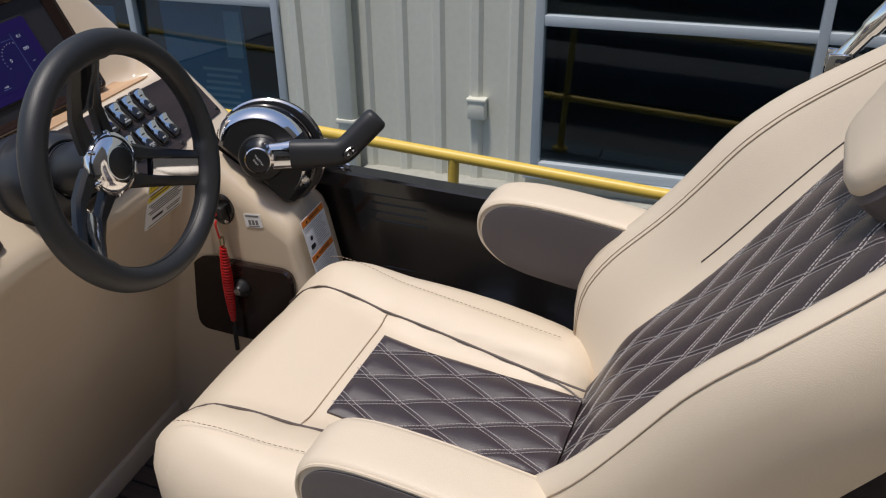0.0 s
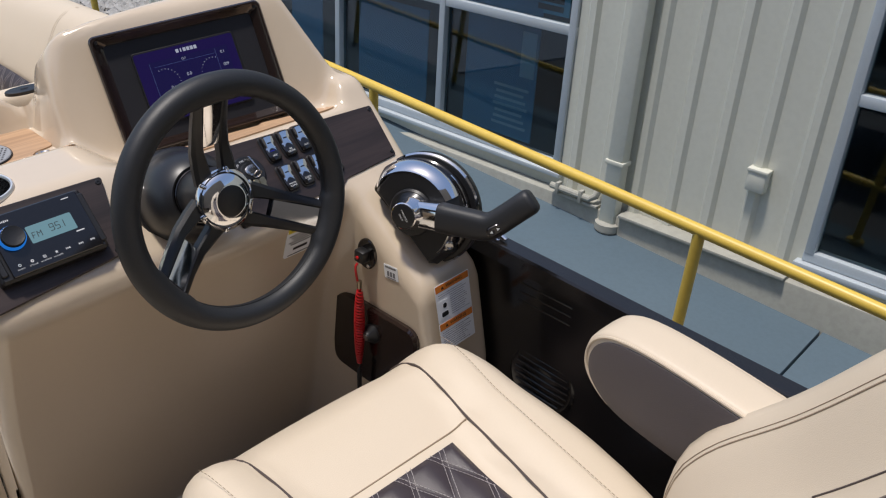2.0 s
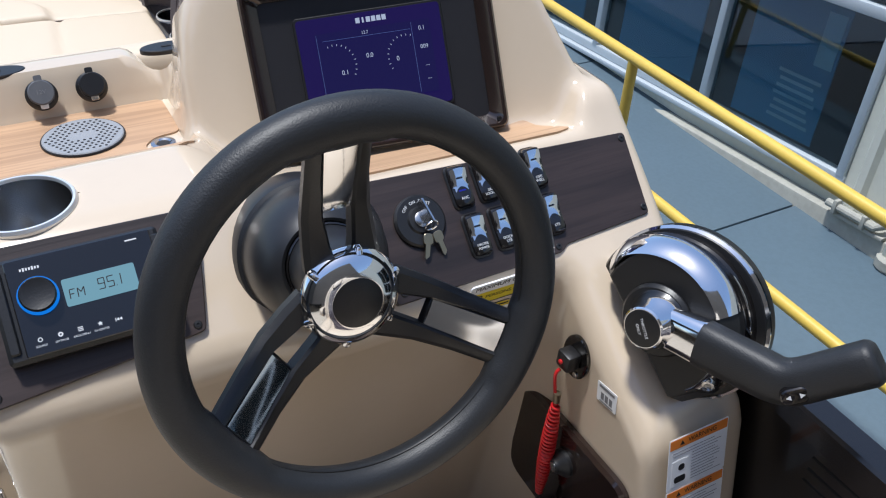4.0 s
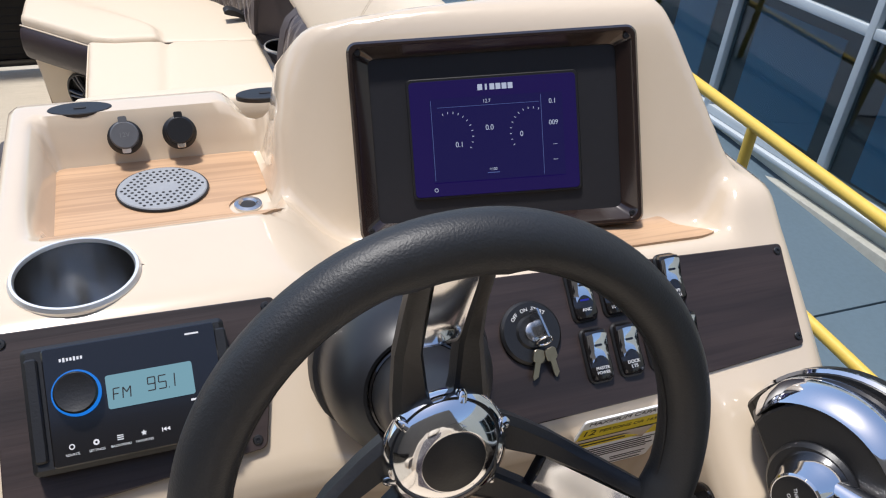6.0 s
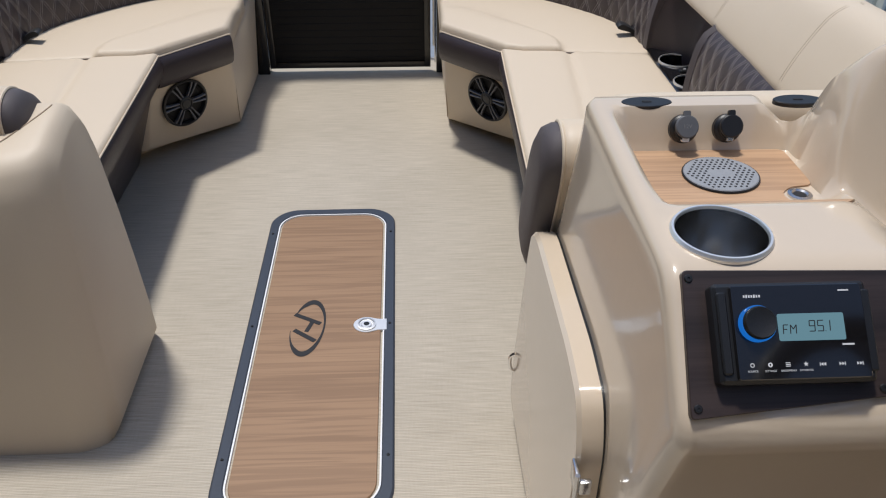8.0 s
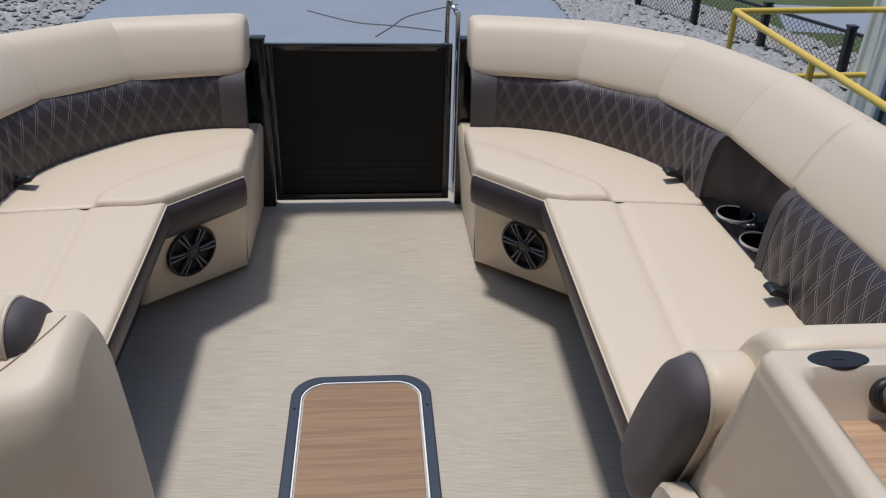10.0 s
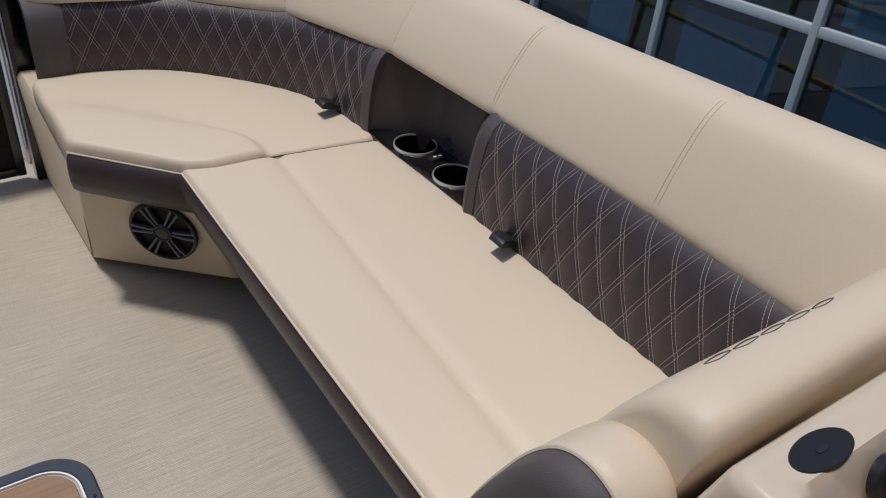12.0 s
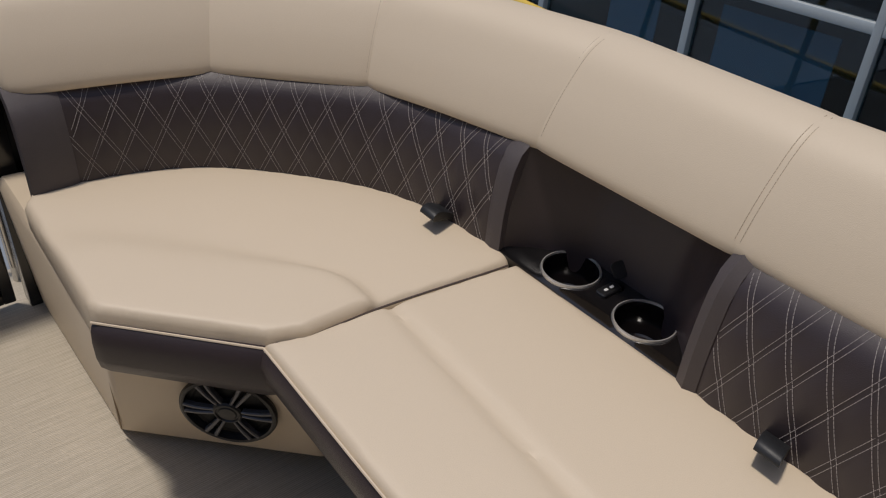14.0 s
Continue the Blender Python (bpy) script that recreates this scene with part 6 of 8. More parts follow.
def screen():
    ex = Vector((0.9557, -0.2731, 0.1095)).normalized()
    ey = Vector((0.0344, 0.4735, 0.8801))
    ey = (ey - ex * ey.dot(ex)).normalized()
    en = ex.cross(ey)
    c = Vector((1.019, 1.796, 0.907)) - en * 0.012
    m = Matrix(((ex.x, ey.x, en.x, c.x), (ex.y, ey.y, en.y, c.y), (ex.z, ey.z, en.z, c.z), (0, 0, 0, 1)))
    t = thing("chartplotter", "blue-lit chartplotter in a gloss brown bezel", "display", at=tuple(c))
    bm = bmesh.new()
    o, i1, i2 = rounded(0.322, 0.221, 0.012), rounded(0.306, 0.205, 0.010), rounded(0.278, 0.184, 0.008)
    lp = lambda q, z: [m @ Vector((x, y, z)) for x, y in q]
    rings(bm, [lp(o, -0.032), lp(o, 0.012), lp(inset(o, 0.003), 0.016), lp(inset(i1, -0.002), 0.016), lp(i1, 0.013), lp(i2, 0.001), lp(i2, -0.03)], True, False)
    bez = part("bezel", bm, M_BEZEL, t, "gloss dark brown bezel")
    for x in (-0.1485, 0.1485):
        for y in (-0.0985, 0.0985):
            screw(m @ Vector((x, y, 0.0125)), en, bez, 0.0035)
    bm = bmesh.new()
    plate(bm, i2, -0.02, -0.001, m)
    part("mount_plate", bm, M_SLATE, t, "dark slate mounting plate")
    g = shift(m, -0.002, -0.001, -0.001)
    bm = bmesh.new()
    plate(bm, rounded(0.1935, 0.135, 0.006), 0, 0.005, g, 0.001)
    part("housing", bm, M_BLACK, t)
    bm = bmesh.new()
    plate(bm, rounded(0.1870, 0.1285, 0.005), 0.0050, 0.0062, g, 0.0005)
    part("glass", bm, M_SCREEN, t, "violet-blue glowing glass")
    s = shift(g, 0.003, -0.002, 0.0064) @ Matrix.Diagonal((0.87, 0.95, 1, 1))
    bm = bmesh.new()
    plate(bm, rounded(0.172, 0.098, 0.001), 0, 0.0003, s)
    ui = part("chart_area", bm, M_SCREEN_IN, t, "deep blue instrument page")
    s = shift(s, 0, 0, 0.0005)
    bars([(-0.0170 + 0.0068 * k, 0.0645, 0.0054 if k != 1 else 0.0022, 0.0066) for k in range(6)], shift(g, 0.003, -0.010, 0.0064), M_UI, t, "maker_mark", 0.0002)
    for cx, sg in ((-0.060, 1), (0.045, -1)):
        bm = bmesh.new()
        for k in range(11):
            a = radians(110 - 14 * k) if sg > 0 else radians(70 + 14 * k)
            r = 0.028
            plate(bm, rounded(0.0026, 0.0008, 0.0003, 2), 0, 0.0002, shift(s, cx + r * math.cos(a), 0.004 + r * math.sin(a)) @ Matrix.Rotation(a, 4, "Z"))
        part("dial_tick", bm, M_UI, ui)
    for w, x, y, z in (("0.1", -0.050, -0.006, 0.011), ("0.0", -0.010, 0.012, 0.011), ("0", 0.031, 0.002, 0.011), ("12.7", -0.012, 0.043, 0.0075), ("0.1", 0.073, 0.038, 0.010), ("009", 0.073, 0.013, 0.010), ("+100", -0.008, -0.037, 0.006), ("---", 0.074, -0.012, 0.008), ("---", 0.074, -0.030, 0.008)):
        lettering(w, z * 0.8, shift(s, x, y), M_UI, ui, depth=0.0001)
    for x, y, w, h in ((0.058, 0.0, 0.0006, 0.094), (-0.084, 0.0, 0.0006, 0.094), (-0.008, -0.041, 0.016, 0.001), (-0.01, 0.0385, 0.132, 0.0005)):
        bars([(x, y, w, h)], s, M_UI_DIM, ui, "grid_line", 0.0001)
    bm = bmesh.new()
    lathe(bm, [(0.0016, 0), (0.0023, 0), (0.0023, 0.0002), (0.0016, 0.0002)], shift(g, -0.070, -0.057, 0.0064), 14, False)
    part("power_mark", bm, M_UI, t)


def wheel():
    centre = Vector((0.8170, 1.3690, 0.8895))
    ax = Vector((0.006, -0.972, 0.236)).normalized()
    m = axes(centre, ax, (1, 0, 0))
    dish = -0.0405          # the hub sits behind the plane of the rim
    hub = m @ Vector((0, 0, dish))
    t = thing("steering_wheel", "black three-spoke wheel with chrome inlays and hub", "steering wheel", at=tuple(hub))
    R, r = 0.1700, 0.0180
    SPOKES = (91.5, -28.5, 211.5)

    def near_spoke(a):
        return min(abs((math.degrees(a) - q + 180) % 360 - 180) for q in SPOKES)
    bm = bmesh.new()
    n, k = 144, 20
    loops = []
    for i in range(n):
        a = i * math.tau / n
        g = 1 - step(11.0, 17.0, near_spoke(a))
        rr = r * (1.0 + 0.04 * (1 - step(12, 40, near_spoke(a))))
        ring = []
        for b in [j * math.tau / k for j in range(k)]:
            c = math.cos(b)
            grow = 1.0 + (0.20 * g if c < -0.3 else 0.0)          # pads where the spokes meet the rim
            ring.append(m @ Vector(((R + rr * c * grow) * math.cos(a), (R + rr * c * grow) * math.sin(a), rr * 1.04 * math.sin(b))))
        loops.append(ring)
    loops.append(loops[0])
    rings(bm, loops, True, False)
    rim = part("rim", bm, M_RUBBER, t, "soft black grained rim", sharp=60)
    # inner groove of the rim
    bm = bmesh.new()
    tube(bm, [m @ Vector(((R - r * 0.98) * math.cos(a), (R - r * 0.98) * math.sin(a), 0.004)) for a in [i * math.tau / 72 for i in range(72)]], 0.0012, 5, True)
    part("rim_seam", bm, M_BLACK, rim)
    # front skin of a spoke along its length: a straight rise from the hub to the rim
    lift = lambda x: dish + 0.002 + 0.62 * 0.5 * ((x - 0.084) + math.sqrt((x - 0.084) ** 2 + 0.0003))
    for q in SPOKES:
        s = m @ Matrix.Rotation(radians(q), 4, "Z")
        bm = bmesh.new()
        for sg in (1, -1):
            loops = []
            for x, i, o in ((0.030, 0.005, 0.036), (0.050, 0.0100, 0.0350), (0.080, 0.0128, 0.0325), (0.115, 0.0140, 0.0300), (0.148, 0.0148, 0.0290), (0.160, 0.0148, 0.0290)):
                z = lift(x)
                loops.append([s @ Vector((x, sg * y, zz)) for y, zz in ((i, z - 0.016), (i, z - 0.003), (i + 0.0025, z), (o - 0.006, z - 0.001), (o - 0.001, z - 0.006), (o - 0.002, z - 0.016))])
            rings(bm, loops)
        hexa(bm, [s @ Vector((x, y, lift(x) + z)) for x, y, z in ((0.082, -0.014, -0.014), (0.082, 0.014, -0.014), (0.155, 0.016, -0.014), (0.155, -0.016, -0.014), (0.082, -0.014, -0.005), (0.082, 0.014, -0.005), (0.155, 0.016, -0.005), (0.155, -0.016, -0.005))], 0.001, 1)
        sp = part("spoke", bm, M_BLACK, t, "black split spoke")
        bm = bmesh.new()
        loops = []
        for x, w, z in ((0.083, 0.0110, -0.010), (0.0835, 0.0124, -0.0035), (0.088, 0.0128, -0.0022), (0.110, 0.0134, -0.0010), (0.130, 0.0141, -0.0008), (0.1455, 0.0145, -0.0014), (0.147, 0.0138, -0.0030)):
            z += lift(x)
            loops.append([s @ Vector((x, -w, z - 0.004)), s @ Vector((x, -w, z)), s @ Vector((x, -w * 0.5, z + 0.0007)), s @ Vector((x, 0, z + 0.0009)), s @ Vector((x, w * 0.5, z + 0.0007)), s @ Vector((x, w, z)), s @ Vector((x, w, z - 0.004))])
        rings(bm, loops)
        part("inlay", bm, M_CHROME, sp, "chrome spoke inlay")
    hm = shift(m, 0, 0, dish)
    bm = bmesh.new()
    lathe(bm, [(0.040, -0.012), (0.0455, -0.004), (0.0468, 0.001), (0.0462, 0.0055), (0.0430, 0.0105), (0.0375, 0.0150), (0.0310, 0.0182), (0.0255, 0.0198), (0.0236, 0.0200)], hm, 64)
    part("hub", bm, M_CHROME, t, "polished chrome hub")
    bm = bmesh.new()
    lathe(bm, [(0.0234, 0.0175), (0.0234, 0.0202), (0.0226, 0.0207), (0.005, 0.0209)], hm, 36)
    part("centre_cap", bm, M_BLACK, t, "black centre cap")
    for i in range(6):
        a = radians(16 + i * 60)
        bm = bmesh.new()
        tube(bm, [hm @ Vector((q * math.cos(a), q * math.sin(a), z)) for q, z in ((0.0395, 0.0085), (0.0450, 0.0055), (0.0474, 0.0038), (0.0486, 0.0030))], [0.0046, 0.0045, 0.0034, 0.0012], 12)
        lug = part("hub_lug", bm, M_CHROME, t)
        bm = bmesh.new()
        lathe(bm, [(0.0018, -0.002), (0.0018, 0.0010), (0.0006, 0.0012)], axes(hm @ Vector((0.0450 * math.cos(a), 0.0450 * math.sin(a), 0.0094)), ax), 10)
        part("lug_screw", bm, M_STEEL, lug)
    # column: boot cone and shaft down to the dash
    t = thing("steering_column", "black round steering column boot on the dash", "column", at=tuple(hub - ax * 0.2))
    ac = Vector((-0.09, -0.86, 0.43)).normalized()
    m = axes(hub - ac * 0.19 + Vector((0.006, 0, 0.009)), ac)
    bm = bmesh.new()
    lathe(bm, [(0.084, -0.06), (0.084, 0.004), (0.081, 0.011), (0.077, 0.013), (0.0755, 0.020), (0.0745, 0.040), (0.0700, 0.062), (0.0610, 0.081), (0.0530, 0.0905), (0.0485, 0.0940), (0.0455, 0.0930), (0.0445, 0.088)], m, 48)
    part("boot", bm, M_SATIN, t)
    bm = bmesh.new()
    lathe(bm, [(0.0415, 0.080), (0.0415, 0.110), (0.0405, 0.130), (0.040, 0.152), (0.034, 0.174), (0.030, 0.184)], m, 36)
    part("shaft", bm, M_SATIN, t)
    bm = bmesh.new()
    lathe(bm, [(0.0440, 0.086), (0.0440, 0.0940), (0.0425, 0.0950), (0.0414, 0.0940)], m, 36, False)
    part("collar", bm, M_GLOSS, t)


def throttle():
    c = Vector((1.187, 1.400, 0.706))
    nrm = Vector((-0.93, -0.30, 0.20)).normalized()
    m = axes(c, nrm, (0, -1, 0.3))
    t = thing("throttle", "black and chrome side-mount throttle with grip lever", "throttle", at=tuple(c))
    off = shift(m, 0.012, 0.0)
    bm = bmesh.new()
    lathe(bm, [(0.090, -0.088), (0.107, -0.082), (0.110, -0.076), (0.110, -0.060), (0.1065, -0.0555), (0.098, -0.054), (0.05, -0.053)], off, 64)
    part("back_disc", bm, M_BLACK, t, "black disc with chrome lip")
    bm = bmesh.new()
    lathe(bm, [(0.1078, -0.0565), (0.1112, -0.0595), (0.1112, -0.0625), (0.1095, -0.064)], off, 64, False)
    part("disc_lip", bm, M_CHROME, t)
    mid = shift(m, 0.006, 0.0)
    bm = bmesh.new()
    lathe(bm, [(0.100, -0.056), (0.1035, -0.054), (0.1035, -0.046), (0.101, -0.0435), (0.06, -0.042)], mid, 64)
    part("middle_disc", bm, M_GLOSS, t)
    arc = lambda r, a0, a1, z: [mid @ Vector((r * math.cos(radians(a)), r * math.sin(radians(a)), z)) for a in np.linspace(a0, a1, 20)]
    bm = bmesh.new()
    tube(bm, arc(0.0955, 76, 8, -0.0430) + arc(0.1015, 4, 44, -0.0428), 0.0011, 6)
    part("accent_line", bm, M_CHROME, t, "thin chrome accent line")
    # housing: a disc cut straight on its aft side, with sloping shoulders
    side = [(-0.073, 0.045), (-0.061, 0.067), (-0.040, 0.087)]
    side += [(0.101 * math.cos(radians(a)), 0.101 * math.sin(radians(a))) for a in range(104, -42, -12)]
    side += [(0.078, -0.074), (0.040, -0.099), (0.024, -0.097)]
    outline = side[::-1]
    bm = bmesh.new()
    rings(bm, [[m @ Vector((x, y, z)) for x, y in o] for o, z in ((outline, -0.060), (outline, -0.030), (inset(outline, 0.0125), -0.0075), (inset(outline, 0.015), -0.0060))])
    part("housing", bm, M_BLACK, t, "faceted black housing", sharp=20)
    # chrome shoulders over the top and at the lower corner
    for nm, a0, a1, n in (("band", 136, 20, 28), ("lower_band", -24, -52, 8)):
        bm = bmesh.new()
        loops = []
        for a in np.linspace(a0, a1, n):
            q = radians(a)
            cut_ = 1.0 if a < 118 else 1.0 - 0.13 * (a - 118) / 28
            loops.append([m @ Vector((r * cut_ * math.cos(q), r * cut_ * math.sin(q), z)) for r, z in ((0.1010, -0.046), (0.1025, -0.034), (0.1020, -0.0275), (0.0975, -0.0175), (0.0895, -0.0062), (0.0865, -0.0045), (0.0845, -0.0075), (0.094, -0.030))])
        rings(bm, loops)
        part(nm, bm, M_CHROME, t, "chrome shoulder")
    bm = bmesh.new()
    lathe(bm, [(0.0075, -0.010), (0.0075, 0.001), (0.0055, 0.0015), (0.005, -0.002), (0.001, -0.002)], axes(m @ Vector((0.0790, -0.0560, -0.0090)), (nrm + m.to_3x3() @ Vector((0.35, -0.25, 0))), (0, -1, 0)), 16)
    part("shoulder_bolt", bm, M_STEEL, t)
    bm = bmesh.new()
    lathe(bm, [(0.0455, -0.008), (0.0455, -0.0035), (0.042, 0.001), (0.036, 0.002)], shift(m, 0.010, 0.008), 40)
    part("pivot_base", bm, M_BLACK, t)
    # lever: a chrome boss round the pivot, running into a flat arm
    cap = Vector((1.162, 1.382, 0.726))
    bend = Vector((1.224, 1.262, 0.738))
    along = (bend - cap)
    along = (along - nrm * along.dot(nrm) * 0.35).normalized()
    across = nrm.cross(along).normalized()

    def flat(centre, h, w, k=2.6):
        """A rounded-box section across the arm."""
        pts = []
        for i in range(24):
            a = i * math.tau / 24
            cx_, sx_ = math.cos(a), math.sin(a)
            pts.append(centre + across * (h * math.copysign(abs(cx_) ** (2 / k), cx_)) + nrm * (w * math.copysign(abs(sx_) ** (2 / k), sx_)))
        return pts
    bm = bmesh.new()
    lathe(bm, [(0.0385, -0.002), (0.0365, 0.010), (0.0310, 0.022), (0.0275, 0.032), (0.0255, 0.040), (0.0235, 0.0415)], axes(cap - nrm * 0.040, nrm), 36)
    rings(bm, [flat(cap + along * d - nrm * b, h, w) for d, b, h, w in ((0.0, 0.028, 0.026, 0.014), (0.020, 0.026, 0.0262, 0.0155), (0.040, 0.023, 0.0270, 0.0170), (0.058, 0.020, 0.0278, 0.0180), (0.064, 0.019, 0.0278, 0.0180))])
    lever = part("lever", bm, M_CHROME, t, "chrome lever root")
    bm = bmesh.new()
    lathe(bm, [(0.0225, 0.0), (0.0225, 0.0022), (0.019, 0.003), (0.004, 0.003)], axes(cap, nrm), 32)
    part("pivot_cap", bm, M_BLACK, lever, "black pivot cap")
    tm = axes(cap + nrm * 0.0031, nrm, (0.15, -0.55, -0.8))
    lettering("THROTTLE", 0.0050, shift(tm, 0, 0.003), M_PRINT, lever, depth=0.0001)
    lettering("ONLY", 0.0050, shift(tm, 0, -0.0045), M_PRINT, lever, depth=0.0001)
    bm = bmesh.new()
    s0 = cap + along * 0.060 - nrm * 0.019
    tip = Vector((1.278, 1.190, 0.792))
    elbow = bend + Vector((0.012, -0.022, -0.004))
    pts = [s0.lerp(elbow, f) for f in (0.0, 0.04, 0.2, 0.4, 0.6, 0.76)]
    a0, a1 = s0.lerp(elbow, 0.84), elbow.lerp(tip, 0.22)
    pts += [a0 * (1 - f) ** 2 + elbow * 2 * f * (1 - f) + a1 * f * f for f in (0.0, 0.25, 0.5, 0.75, 1.0)]
    pts += [elbow.lerp(tip, f) for f in (0.4, 0.6, 0.8, 1.0)]
    end = (tip - pts[-3]).normalized()
    pts += [tip + end * d for d in (0.005, 0.008, 0.009)]
    n = len(pts)
    loops = []
    for i, p in enumerate(pts):
        d = (pts[min(i + 1, n - 1)] - pts[max(i - 1, 0)]).normalized()
        v = nrm.cross(d).normalized()
        w = d.cross(v).normalized()
        f = i / (n - 4)
        h, k = 0.0285 - 0.0050 * min(f * 1.3, 1.0), 0.0200 + 0.0015 * f
        e = {n - 3: 0.92, n - 2: 0.78, n - 1: 0.5}.get(i, 1.0) * (0.96 if i == 0 else 1.0)
        ring = []
        for j in range(20):
            a = j * math.tau / 20
            cx_, sx_ = math.cos(a), math.sin(a)
            ring.append(p + v * (h * e * math.copysign(abs(cx_) ** 0.72, cx_)) + w * (k * e * math.copysign(abs(sx_) ** 0.72, sx_)))
        loops.append(ring)
    rings(bm, loops)
    grip = part("grip", bm, M_RUBBER, t, "soft black grip", sharp=60)
    mid = elbow + Vector((-0.004, 0.004, 0.001))
    bn = Vector((-0.62, -0.72, 0.30)).normalized()
    bm_ = axes(mid + Vector((0.008, -0.006, 0.0)) + bn * 0.0260, bn, (tip - bend))
    bm = bmesh.new()
    plate(bm, rounded(0.030, 0.018, 0.009), -0.006, 0.003, bm_, 0.0015)
    trim = part("trim_button", bm, M_GLOSS, grip, "gloss trim button")
    bm = bmesh.new()
    for sg in (-1, 1):
        q = [(sg * 0.0045, -0.0028), (sg * 0.0095, 0.0), (sg * 0.0045, 0.0028)]
        plate(bm, q[::sg], 0.003, 0.0034, bm_)
    part("arrow_mark", bm, M_PRINT, trim)


def warning_labels():
    m = axes((1.224, 1.3135, 0.596), (0, -0.976, 0.215), (1, 0, 0)) @ Matrix.Diagonal((0.81, 0.81, 1, 1))
    t = thing("warning_label", "two white safety labels with orange headings on the console", "label", at=(1.242, 1.316, 0.5))
    w = 0.116
    for zc, h in ((-0.050, 0.098), (-0.139, 0.078)):
        p = shift(m, 0, zc)
        bm = bmesh.new()
        plate(bm, rounded(w, h, 0.003), 0, 0.0006, p)
        card = part("card", bm, M_WHITE, t)
        bm = bmesh.new()
        plate(bm, rounded(w - 0.004, 0.017, 0.001), 0.0007, 0.0010, shift(p, 0, h / 2 - 0.0105))
        part("heading", bm, M_ORANGE, card, "orange heading band")
        lettering("WARNING", 0.0115, shift(p, 0.006, h / 2 - 0.0105, 0.0011), M_INK, card, depth=0.0001)
        bm = bmesh.new()
        plate(bm, [(-0.0045, -0.0036), (0.0045, -0.0036), (0.0, 0.0042)], 0.0011, 0.0014, shift(p, -0.0335, h / 2 - 0.0105))
        part("alert_mark", bm, M_INK, card)
        rnd = random.Random(int(h * 1000))
        rows = []
        y = h / 2 - 0.027
        while y > -h / 2 + 0.006:
            x0 = -w / 2 + (0.046 if h > 0.08 and y < 0.012 else 0.008)
            L = (w / 2 - 0.008 - x0) * rnd.uniform(0.72, 1.0)
            rows.append((x0 + L / 2, y, L, 0.0009))
            y -= 0.0056
        bars(rows, shift(p, 0, 0, 0.0007), M_GREYINK, card, "fine_print", 0.0002)
        if h > 0.08:
            bm = bmesh.new()
            plate(bm, rounded(0.034, 0.050, 0.001), 0.0007, 0.0009, shift(p, -0.034, -0.018))
            plate(bm, rounded(0.032, 0.048, 0.001), 0.0010, 0.0011, shift(p, -0.034, -0.018))
            part("picture_box", bm, M_WHITE, card)
            bm = bmesh.new()
            plate(bm, rounded(0.022, 0.012, 0.004), 0.0012, 0.0014, shift(p, -0.034, -0.030))
            plate(bm, rounded(0.012, 0.012, 0.005), 0.0012, 0.0014, shift(p, -0.032, -0.008))
            part("pictogram", bm, M_INK, card)


